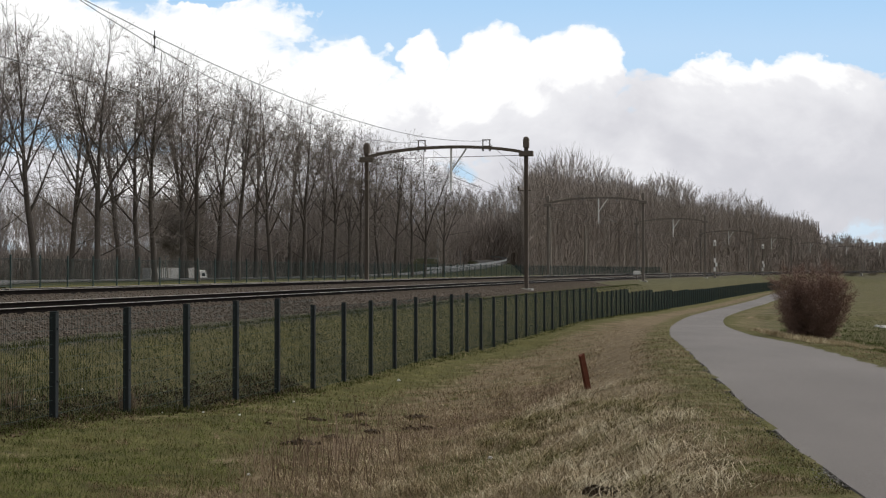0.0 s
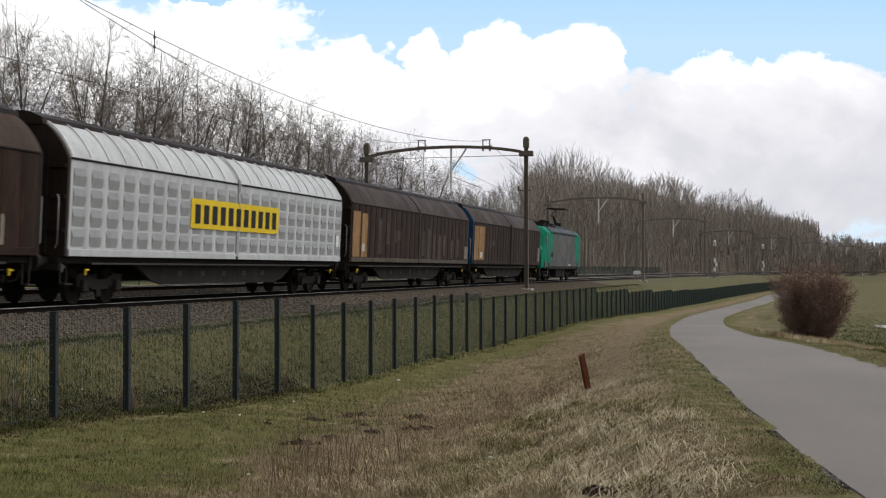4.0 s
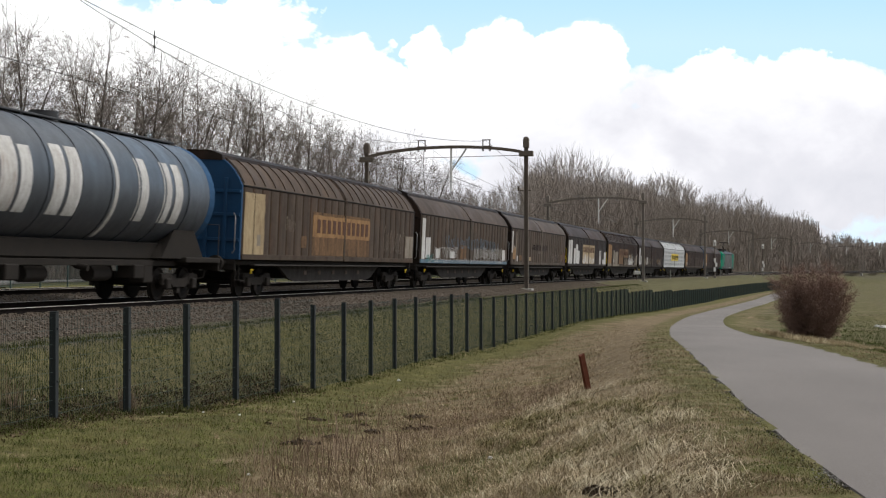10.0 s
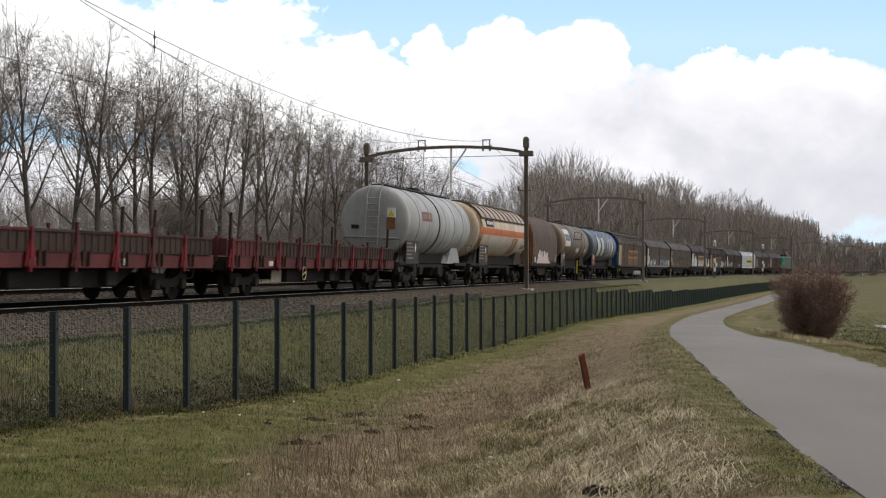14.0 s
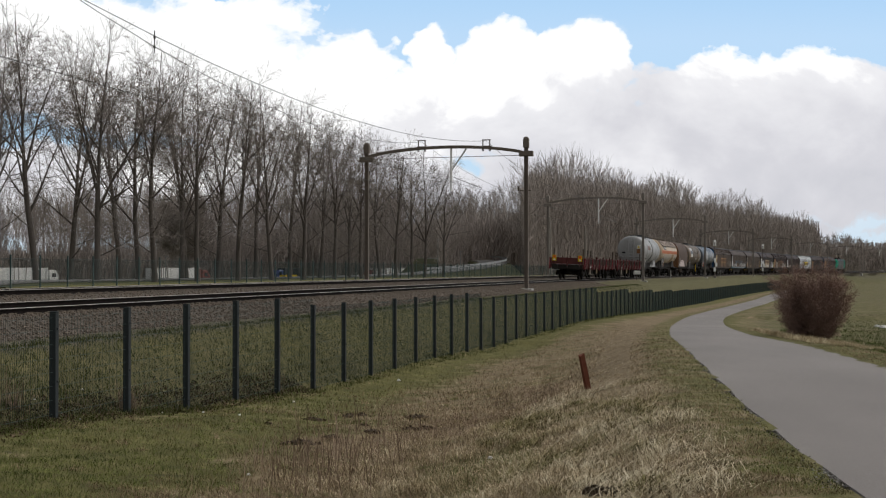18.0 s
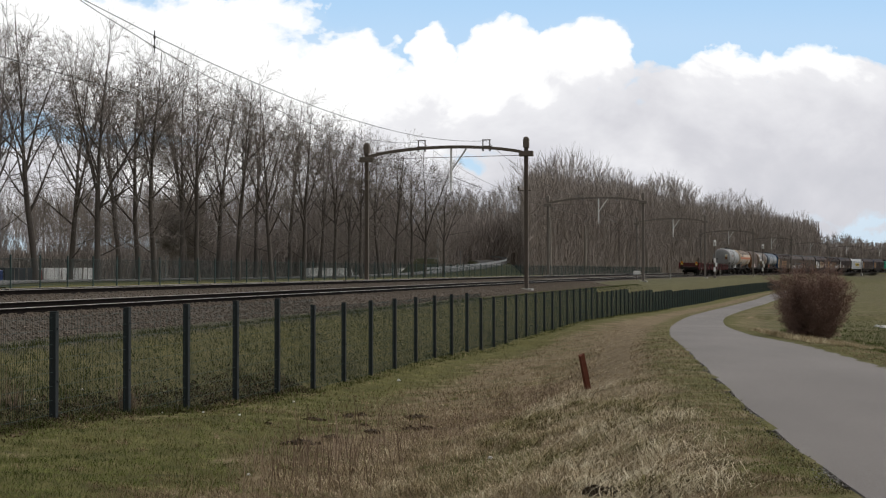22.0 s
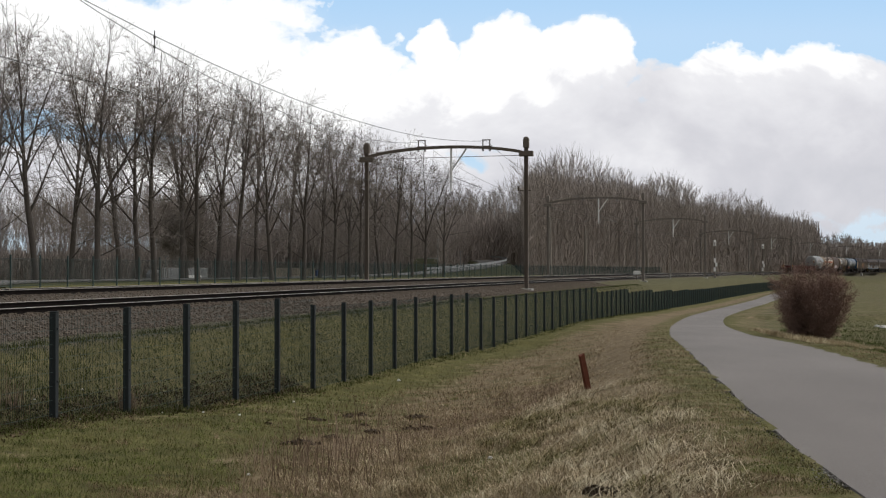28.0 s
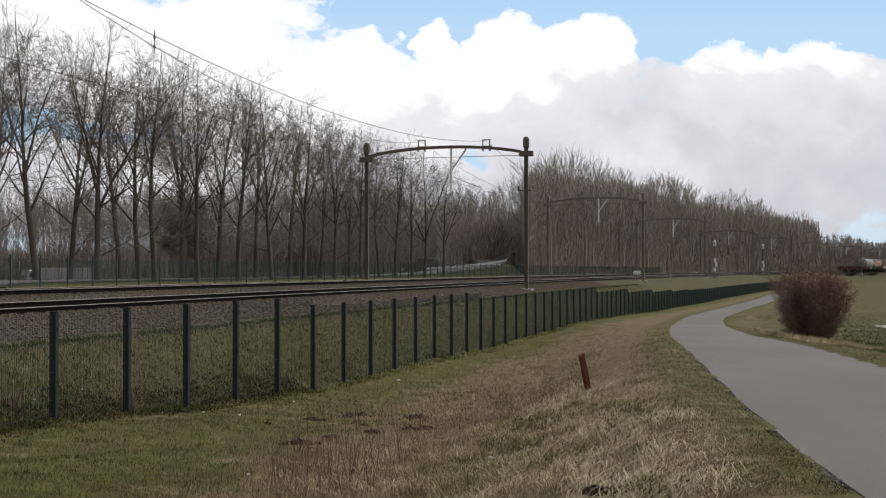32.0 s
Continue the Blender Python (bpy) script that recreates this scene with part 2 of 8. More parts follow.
# ---- materials of the setting ----
def ground_material():
    mat, sh = stuff("ground_soil_and_grass", 0.95)
    big = noise_of(mat, .35, 5, .65, space="World", warp=.5)
    mid = noise_of(mat, 1.7, 6, .7, space="World", warp=.4)
    fine = noise_of(mat, 22, 4, .7, space="World")
    zone = node(mat, "ShaderNodeAttribute")
    zone.attribute_name = "zone"
    rgb = node(mat, "ShaderNodeSeparateColor", Color=zone.outputs["Color"])
    green = ramp(mat, calc(mat, "ADD", calc(mat, "MULTIPLY", mid, .6), calc(mat, "MULTIPLY", fine, .4)), [(.32, (.05, .048, .02)), (.5, (.094, .088, .033)), (.68, (.16, .144, .06))])
    straw = ramp(mat, calc(mat, "ADD", calc(mat, "MULTIPLY", mid, .5), calc(mat, "MULTIPLY", fine, .5)), [(.3, (.08, .058, .034)), (.5, (.155, .117, .071)), (.7, (.27, .213, .135))])
    stone = ramp(mat, fine, [(.3, (.04, .033, .027)), (.5, (.086, .072, .058)), (.7, (.15, .128, .105))])
    path = ramp(mat, calc(mat, "ADD", calc(mat, "MULTIPLY", mid, .5), calc(mat, "MULTIPLY", fine, .5)), [(.3, (.055, .049, .04)), (.65, (.105, .094, .078))])
    f1 = ramp(mat, calc(mat, "ADD", rgb.outputs[0], calc(mat, "MULTIPLY", calc(mat, "SUBTRACT", calc(mat, "ADD", calc(mat, "MULTIPLY", big, .45), calc(mat, "MULTIPLY", mid, .55)), .5), 2.4)), [(.35, (0, 0, 0)), (.65, (1, 1, 1))])
    col = blend(mat, f1, green, straw)
    col = blend(mat, rgb.outputs[1], col, stone)
    col = blend(mat, rgb.outputs[2], col, path)
    bare = ramp(mat, noise_of(mat, .9, 4, .6, space="World", warp=1.2), [(.66, (0, 0, 0)), (.72, (1, 1, 1))])
    col = blend(mat, calc(mat, "MULTIPLY", bare, .6), col, (.05, .037, .025))
    mat.node_tree.links.new(col, sh.inputs["Base Color"])
    bump(mat, sh, calc(mat, "ADD", fine, calc(mat, "MULTIPLY", mid, .8)), .7, .05)
    return mat


def asphalt_material():
    mat, sh = stuff("worn_grey_asphalt", 0.95)
    sh.inputs["Specular IOR Level"].default_value = .25
    fine = noise_of(mat, 90, 3, .7, space="World")
    big = noise_of(mat, .5, 3, .5, (1, .25, 1), space="World")
    col = ramp(mat, calc(mat, "ADD", calc(mat, "MULTIPLY", fine, .75), calc(mat, "MULTIPLY", big, .25)), [(.34, (.1, .089, .08)), (.5, (.16, .143, .131)), (.66, (.235, .214, .197))])
    mat.node_tree.links.new(col, sh.inputs["Base Color"])
    bump(mat, sh, fine, .4, .008)
    return mat


M_GROUND = ground_material()
M_ROAD = asphalt_material()
M_RAIL_TOP = worn("polished_rail_head", (.42, .38, .33), (.26, .22, .18), .5, 4, 40, .5, .2)
M_RAIL = worn("rusty_rail_web", (.011, .008, .0065), (.007, .0055, .005), .7, 6, 50, .9)
M_SLEEPER = worn("weathered_dark_sleeper", (.09, .078, .066), (.045, .037, .03), .7, 3, 30, .9, jitter=.4)
M_STONE = worn("ballast_stone", (.17, .14, .112), (.08, .065, .052), .6, 8, 60, .95)
M_FENCE = worn("dark_blue_green_coated_steel", (.05, .075, .073), (.068, .096, .092), .5, 4, 60, .7)
M_POST = worn("dark_grey_coated_steel_post", (.032, .037, .039), (.045, .05, .051), .5, 4, 60, .8)
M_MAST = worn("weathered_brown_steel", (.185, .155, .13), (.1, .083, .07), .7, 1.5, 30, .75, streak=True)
# the mast steel again, lightened to paint in distance haze
M_MASTHAZE = worn("brown_steel_paled_for_haze", (.27, .24, .212), (.18, .158, .14), .7, 1.5, 30, .8, streak=True)
M_ZINC = worn("dull_galvanised_steel", (.34, .34, .34), (.2, .19, .18), .6, 3, 40, .5, .5)
M_PALEZINC = worn("pale_new_galvanised_steel", (.88, .88, .86), (.6, .59, .57), .5, 3, 40, .6)
M_PLATE = worn("bright_white_signal_plate", (.93, .93, .92), (.7, .69, .67), .3, 3, 40, .6)
M_WHITE = worn("white_painted_metal", (.72, .72, .7), (.4, .37, .33), .4, 3, 40, .6)
M_WIRE = worn("dark_copper_wire", (.06, .055, .05), (.03, .03, .03), .4, 6, 40, .6, .3)
M_INSUL = worn("brown_ceramic_insulator", (.1, .05, .035), (.05, .03, .02), .5, 8, 40, .3)
M_CONCRETE = worn("grey_cast_concrete", (.36, .35, .33), (.18, .17, .15), .6, 2, 30, .9)
M_BARK = worn("grey_brown_poplar_bark", (.125, .108, .096), (.066, .057, .05), .7, 2.5, 25, .95, streak=True)
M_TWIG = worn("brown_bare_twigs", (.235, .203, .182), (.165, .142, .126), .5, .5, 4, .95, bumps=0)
# paler than the near twigs: distance haze is put into this colour
M_FARTWIG = worn("brown_twigs_with_painted_haze", (.35, .306, .272), (.25, .218, .194), .6, .06, .6, .95, bumps=0)
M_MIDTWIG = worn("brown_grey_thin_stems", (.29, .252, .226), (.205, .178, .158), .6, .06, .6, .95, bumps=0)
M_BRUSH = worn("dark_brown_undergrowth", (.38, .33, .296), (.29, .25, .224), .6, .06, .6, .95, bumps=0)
M_BUSH = worn("red_brown_willow_twigs", (.27, .178, .145), (.165, .11, .09), .6, 1.5, 10, .9, bumps=0)
M_STAKE = worn("red_brown_rusty_stake", (.15, .052, .032), (.07, .03, .02), .6, 8, 60, .85)


def drift(x, y, size, seed=0):
    """Smooth random patches, 0 to 1, about size metres across."""
    out, amp = 0.0, 0.0
    for k in range(3):
        px, py = x / size * 2 ** k + 31.7 * k + seed, y / size * 2 ** k + 17.3 * k
        ix, iy = np.floor(px), np.floor(py)
        fx, fy = px - ix, py - iy
        fx, fy = fx * fx * (3 - 2 * fx), fy * fy * (3 - 2 * fy)
        cell = lambda a, b: np.modf(np.abs(np.sin(a * 127.1 + b * 311.7 + seed * 7.3) * 43758.5453))[0]
        v = (cell(ix, iy) * (1 - fx) + cell(ix + 1, iy) * fx) * (1 - fy) + (cell(ix, iy + 1) * (1 - fx) + cell(ix + 1, iy + 1) * fx) * fy
        out, amp = out + v * .6 ** k, amp + .6 ** k
    return out / amp


# ---- ground ----
def dryness(x, y, w, u, s):
    """How dead the grass is: 0 fresh green, 1 bleached. w: metres left of the road, u, s: by the railway line."""
    d = np.interp(w, (0, .7, 1.4, 2.1, 2.7, 3.3, 5.5, 7.5), (.42, .42, .92, .88, .62, .64, .6, .52))
    for cx, cy, r in ((.95, 15.0, .6), (.4, 16.4, .5), (1.5, 18.2, .4)):      # mossy hollows in the straw
        d = d - .8 * np.exp(-((x - cx) ** 2 + ((y - cy) * .6) ** 2) / r ** 2)
    lim = np.interp(s, (-2, 6, 14, 30, 60), (9.0, 7.8, 6.6, 6.0, 5.9))
    band = smooth(lim + 1.8, lim, u)
    return d * (1 - band) + .2 * band


def build_ground():
    xs = grid_axis([(-2600, 0), (-600, 250), (-200, 50), (-90, 10), (-42, 3), (-14, .7), (20, .26), (75, .6), (110, 2.5), (300, 19), (700, 50), (2600, 240)])
    ys = grid_axis([(-300, 0), (-60, 40), (0, 6), (9, 1.5), (46, .24), (75, .5), (130, 1.2), (300, 2), (700, 20), (1400, 70), (2600, 240)])
    gx, gy = np.meshgrid(xs, ys)
    z = height(gx, gy)
    nx, ny = len(xs), len(ys)
    co = np.stack([gx, gy, z], -1).reshape(-1, 3)
    i = (np.arange(ny - 1)[:, None] * nx + np.arange(nx - 1)).ravel()
    quads = np.stack([i, i + 1, i + nx + 1, i + nx], 1)
    me = bpy.data.meshes.new("ground")
    me.vertices.add(len(co))
    me.vertices.foreach_set("co", co.ravel())
    me.loops.add(quads.size)
    me.loops.foreach_set("vertex_index", quads.ravel().astype(np.int32))
    me.polygons.add(len(quads))
    me.polygons.foreach_set("loop_start", np.arange(0, quads.size, 4, dtype=np.int32))
    me.polygons.foreach_set("use_smooth", np.ones(len(quads), bool))
    me.update(calc_edges=True)
    # zones: red = dry straw, green = ballast, blue = gravel path
    u, s = aside(gx, gy)
    ex, ez = road_edge(gy)
    w = ex - gx
    dry = dryness(gx, gy, w, u, s)
    dry = np.where(w < 0, .3 + .2 * smooth(3.0, 3.8, -w) - .12 * smooth(4.5, 7, -w), dry)
    dry = np.where(u < 5.4, .06 - .03 * (u < -10), dry)
    edge = np.interp(s, (0, 30, 70, 120), (1.9, 1.9, 1.7, .3))
    ballast = np.where((u < edge) & (u > -9.2), 1.0, 0.0)
    path = np.where((u >= 1.9) & (u < 3.1) & (s < 95), .75, 0.0)
    path = np.where((u >= 3.1) & (u < 5.5) & (s < 95), .08 + .3 * drift(gx, gy, 2.0, 8), path)
    path = np.where((u >= .2) & (u < 5.5) & (s >= 95), .35, path)
    path = np.where((w < -5) & (gy > 25), .03 + .2 * drift(gx, gy, 9.0, 6), path)
    dry = np.where((u > .2) & (u < 5.4) & (s > 85), .02, dry)
    zone = np.stack([dry, ballast, path, np.ones_like(dry)], -1).reshape(-1, 4)
    at = me.color_attributes.new("zone", "FLOAT_COLOR", "POINT")
    at.data.foreach_set("color", zone.ravel().astype(np.float32))
    me.materials.append(M_GROUND)
    tagged(new("ground", me), "uneven verge of dry straw grass and green turf beside a railway bank", "ground", kind="structure")


def build_road():
    g = Geo()
    rows = []
    for y in grid_axis([(-60, 0), (0, 6), (70, 1.0), (130, 2.0), (230, 5.0), (600, 12.0)]):
        ex, ez = road_edge(y)
        e2, _ = road_edge(y + .5)
        e1, _ = road_edge(y - .5)
        t = Vector((float(e2 - e1), 1.0, 0)).normalized()
        n = Vector((t.y, -t.x, 0))
        p = Vector((float(ex), y, float(ez)))
        wob = .02 * math.sin(y * 1.3) + .015 * math.sin(y * 3.1 + 1)
        wd = float(np.interp(y, (38, 50, 85, 110), (0, .15, .2, .3)))
        prof = [(wob, -.06), (wob + .02, .0), (1.0, .03), (2.0, .03), (2.98 - wd + wob * .7, 0), (3.0 - wd + wob * .7, -.06)]
        rows.append([tuple(p + n * a + Vector((0, 0, b))) for a, b in prof])
    g.loft([r[1:5] for r in rows], closed=False, caps=False, smooth=True)
    g.loft([r[:2] for r in rows], closed=False, caps=False)
    g.loft([r[4:] for r in rows], closed=False, caps=False)
    thing("road", g, M_ROAD, "narrow worn grey asphalt road bending along the railway", "road", kind="structure")


def sweep(prof, u0, s0, s1, step, zf, g=None):
    """A profile of (u, z) swept along the line."""
    g = g or Geo()
    secs = []
    for s in np.arange(s0, s1 + step, step):
        sec = []
        for du, dz in prof:
            x, y, th = along(s, u0 + du)
            sec.append((x, y, zf + dz))
        secs.append(sec)
    return g.loft(secs, closed=True, caps=True)


def build_tracks():
    for nm, uc, zs in (("near", NEAR_U, (RAIL_NEAR, RAIL_NEAR2)), ("far", FAR_U, (RAIL_FAR, RAIL_FAR))):
        tr = thing("railway_track", None, None, "rusty steel railway track with polished rail heads on grey ballast", "railway track", "railway tracks", "structure")
        for side, z in ((.75, zs[0]), (-.75, zs[1])):
            web = sweep([(-.07, -.16), (.07, -.16), (.07, -.145), (.012, -.13), (.012, -.045), (.036, -.035), (.036, -.012), (-.036, -.012), (-.036, -.035), (-.012, -.045), (-.012, -.13), (-.07, -.145)], uc + side, -160, 900, 4, z)
            rail = part("rail", web, M_RAIL, tr)
            part("rail_head", sweep([(-.036, -.011), (.036, -.011), (.033, -.002), (.02, 0), (-.02, 0), (-.033, -.002)], uc + side, -160, 900, 4, z), M_RAIL_TOP, rail, "bright polished steel running surface")
        g = Geo()
        g.box(-1.25, 1.25, -.13, .13, -.2, 0, .03)
        me = g.mesh("sleeper", M_SLEEPER)
        tilt = math.degrees(math.atan2(zs[1] - zs[0], 1.5))
        for i in range(150):
            s = 14 + i * .6
            x, y, th = along(s, uc)
            ob = part("sleeper", me, M_SLEEPER, tr)
            ob.matrix_basis = pose(x, y, (zs[0] + zs[1]) / 2 - .155, 0, tilt, -math.degrees(th))
        g = Geo()
        for i in range(150, 900):
            s = 14 + i * .6
            x, y, th = along(s, uc)
            c, sn = math.cos(th), math.sin(th)
            zz = (zs[0] + zs[1]) / 2 - .155
            v = [(x + a * c + b * sn, y - a * sn + b * c, zz + h) for a in (-1.25, 1.25) for b in (-.13, .13) for h in (-.2, 0)]
            g.add(v, [(0, 1, 3, 2), (4, 6, 7, 5), (0, 4, 5, 1), (2, 3, 7, 6), (0, 2, 6, 4), (1, 5, 7, 3)])
        part("far_sleepers", g, M_SLEEPER, tr)["kind"] = "stuff"


def build_ballast():
    """Loose stones on the bed where it is seen nearest."""
    rng = np.random.default_rng(5)
    n = 46000
    s = rng.uniform(10, 110, n)
    u = rng.uniform(-7.6, 1.9, n)
    th = np.interp(s, LINE_S, LINE_TH)
    x = np.interp(s, LINE_S, LINE_X) + u * np.cos(th)
    y = np.interp(s, LINE_S, LINE_Y) - u * np.sin(th)
    z = height(x, y)
    r = rng.uniform(.02, .052, n)
    base = np.array([(1, 0, -.3), (-.5, .87, -.3), (-.5, -.87, -.3), (.6, .5, .55), (-.7, .15, .6), (.2, -.7, .5)])
    fac = np.array([(0, 1, 3), (1, 4, 3), (1, 2, 4), (2, 5, 4), (2, 0, 5), (0, 3, 5), (3, 4, 5)])
    a = rng.uniform(0, 6.28, n)
    b = base[None] * (r[:, None, None] * rng.uniform(.7, 1.3, (n, 1, 3)))
    ca, sa = np.cos(a)[:, None], np.sin(a)[:, None]
    v = np.stack([b[..., 0] * ca - b[..., 1] * sa + x[:, None], b[..., 0] * sa + b[..., 1] * ca + y[:, None], b[..., 2] + z[:, None] + .012], -1)
    f = (fac[None] + (np.arange(n) * 6)[:, None, None]).reshape(-1, 3)
    me = bpy.data.meshes.new("ballast_stones")
    me.from_pydata(v.reshape(-1, 3).tolist(), [], f.tolist())
    me.materials.append(M_STONE)
    tagged(new("ballast_stones", me), "loose grey brown crushed stones on the track bed", "ballast", kind="stuff")


# ---- fences ----
def mesh_panel(length, h, pitch, rows, wire):
    """A welded mesh panel, y along it."""
    g = Geo()
    n = int(length / pitch)
    for i in range(n + 1):
        y = -length / 2 + i * length / n
        g.add([(-wire, y - wire, 0), (wire, y - wire, 0), (0, y + wire, 0), (-wire, y - wire, h), (wire, y - wire, h), (0, y + wire, h)], [(0, 1, 4, 3), (1, 2, 5, 4), (2, 0, 3, 5)])
    for z in rows:
        for dx in (-.008, .008):
            g.box(dx - wire * .6, dx + wire * .6, -length / 2, length / 2, z - wire * .6, z + wire * .6)
    return g


def build_fence_near():
    U = 5.45
    # first post beside x = -5.57, y = 21.5
    uu, ss = aside(np.array([-5.57]), np.array([21.5]))
    s_first = float(ss[0])
    post = Geo().box(-.05, .05, -.05, .05, -.35, 1.98, .008).mesh("post", M_POST)
    cap = Geo().box(-.054, .054, -.054, .054, 1.98, 2.0, .006).mesh("cap", M_POST)
    clip = Geo().box(.05, .066, -.02, .02, -.015, .015, .003).mesh("clip", M_POST)
    panel = mesh_panel(2.42, 1.88, .05, (.06, .26, .46, .66, .86, 1.06, 1.26, 1.46, 1.66, 1.84), .0021).mesh("mesh_panel", M_FENCE)
    tops = lambda n: 2.05 if n < 5 else (1.86 if n < 13 else (1.65 if n < 27 else 1.7 + float(np.interp(s_first + (n - (n - 27) % 7 + 3) * 2.5, LOW_S, LOW_Z))))
    fence = thing("mesh_fence", None, None, "dark green steel mesh fence with square posts along the railway bank", "fence", kind="structure")
    for n in range(-4, 114):
        s = s_first + n * 2.5
        x, y, th = along(s, U)
        p = part("post", post, M_POST, fence)
        z = tops(n)
        p.matrix_basis = pose(x, y, z - 2.0, 0, 0, -math.degrees(th))
        part("cap", cap, M_POST, p)
        if n < 14:
            for h in (.3, 1.0, 1.75):
                c = part("clip", clip, M_POST, p)
                c.matrix_basis = pose(0, 0, h)
        x, y, th = along(s + 1.25, U)
        q = part("mesh_panel", panel, M_FENCE, fence)
        q.matrix_basis = pose(x, y, z - 1.93, 0, 0, -math.degrees(th))


def build_fence_far():
    U = -14.5
    fence = thing("steel_fence", None, None, "thin dark steel fence behind the far railway track", "fence", kind="structure")
    post = Geo().box(-.03, .03, -.03, .03, -.4, 1.4, .006).mesh("post", M_FENCE)
    rail = Geo().box(-.006, .006, -1.25, 1.25, -.006, .006).mesh("rail", M_FENCE)
    bars = Geo()
    for i in range(25):
        yy = -1.2 + i * .1
        bars.box(-.004, .004, yy - .004, yy + .004, .1, 1.25)
    bars = bars.mesh("mesh_panel", M_FENCE)
    uu, ss = aside(np.array([-17.2]), np.array([60.5]))
    for n in range(-6, 90):
        x, y, th = along(float(ss[0]) + n * 2.5, U)
        p = part("post", post, M_FENCE, fence)
        p.matrix_basis = pose(x, y, 1.86, 0, 0, -math.degrees(th))
        x, y, th = along(float(ss[0]) + n * 2.5 + 1.25, U)
        q = part("mesh_panel", bars, M_FENCE, fence)
        q.matrix_basis = pose(x, y, 1.86, 0, 0, -math.degrees(th))
        for h in (.12, 1.24):
            r = part("rail", rail, M_FENCE, q)
            r.matrix_basis = pose(0, 0, h)


# ---- overhead line ----
def beam_z(k):
    return 9.62 + .5 * (1 - (2 * k - 1) ** 2) ** .8 - .1 * k


def build_portal(s, steel, u_near=1.05, u_far=-8.85):
    """A catenary portal over both tracks: two masts, an arched beam, insulators and a middle post with arms."""
    pt = thing("catenary_portal", None, None, "brown steel catenary portal with an arched beam over both tracks", "catenary portal", "catenary portals")
    x0, y0, th = along(s, 0)
    pt.matrix_basis = pose(x0, y0, 0, 0, 0, -math.degrees(th))
    for u, base, top in ((u_near, 1.42, 10.25), (u_far, 1.8, 10.05)):
        w = .105
        g = Geo().box(u - w, u + w, -.012, .012, base, top).box(u - w - .014, u - w, -w, w, base, top).box(u + w, u + w + .014, -w, w, base, top)
        m = part("mast", g, steel, pt)
        part("footing", Geo().box(u - .4, u + .4, -.4, .4, base - .7, base + .1, .04), M_CONCRETE, m, "grey concrete mast footing")
        part("finial", Geo().loft([[(u - q, -q, z), (u + q, -q, z), (u + q, q, z), (u - q, q, z)] for q, z in ((.165, top - .3), (.165, top + .2), (.13, top + .3), (.05, top + .36))]), steel, m)
        part("bracket", Geo().box(u - .42, u + .42, -.2, .2, top - .82, top - .5, .03), steel, m)
        part("crossarm", Geo().box(u - .5, u + .3, -.03, .03, 7.35, 7.41, .01).tube([(u - .45, 0, 7.4), (u - .45, 0, 7.62)], .05, 8), steel, m)
    secs = []
    for i in range(25):
        k = i / 24
        u, z = u_near + (u_far - u_near) * k, beam_z(k)
        secs.append([(u, -.14, z - .085), (u, .14, z - .085), (u, .14, z + .085), (u, -.14, z + .085)])
    part("arched_beam", Geo().loft(secs), steel, pt)
    part("tie_rod", Geo().tube([(u_near, 0, 9.5), (u_far, 0, 9.4)], .018, 6), steel, pt)
    for uc in (NEAR_U, FAR_U):
        z = beam_z((uc - u_near) / (u_far - u_near))
        hang = part("insulator_frame", Geo().box(uc - .24, uc - .18, -.03, .03, z - .1, z + .48).box(uc + .18, uc + .24, -.03, .03, z - .1, z + .48).box(uc - .26, uc + .26, -.04, .04, z + .44, z + .5).box(uc - .3, uc + .3, -.05, .05, z + .02, z + .12), steel, pt)
        for du in (-.21, .21):
            ins = Geo()
            for j in range(4):
                ins.tube([(uc + du, 0, z - .2 + j * .06), (uc + du, 0, z - .16 + j * .06)], [.08, .055], 8)
            part("insulator", ins, M_INSUL, hang, "brown ribbed insulator")
    um = -3.55
    post = part("registration_post", Geo().tube([(um, 0, 10.0), (um, 0, 7.4)], .07, 8), M_PALEZINC, pt, "pale galvanised registration post")
    part("brace", Geo().tube([(um + .95, 0, 9.98), (um, 0, 8.6)], .055, 6), M_PALEZINC, post)
    for sg, ue in ((1, NEAR_U - .3), (-1, FAR_U + .3)):
        part("steady_arm", Geo().tube([(um, 0, 8.3), (ue, 0, 7.55)], .018, 6), M_ZINC, post)
    return pt


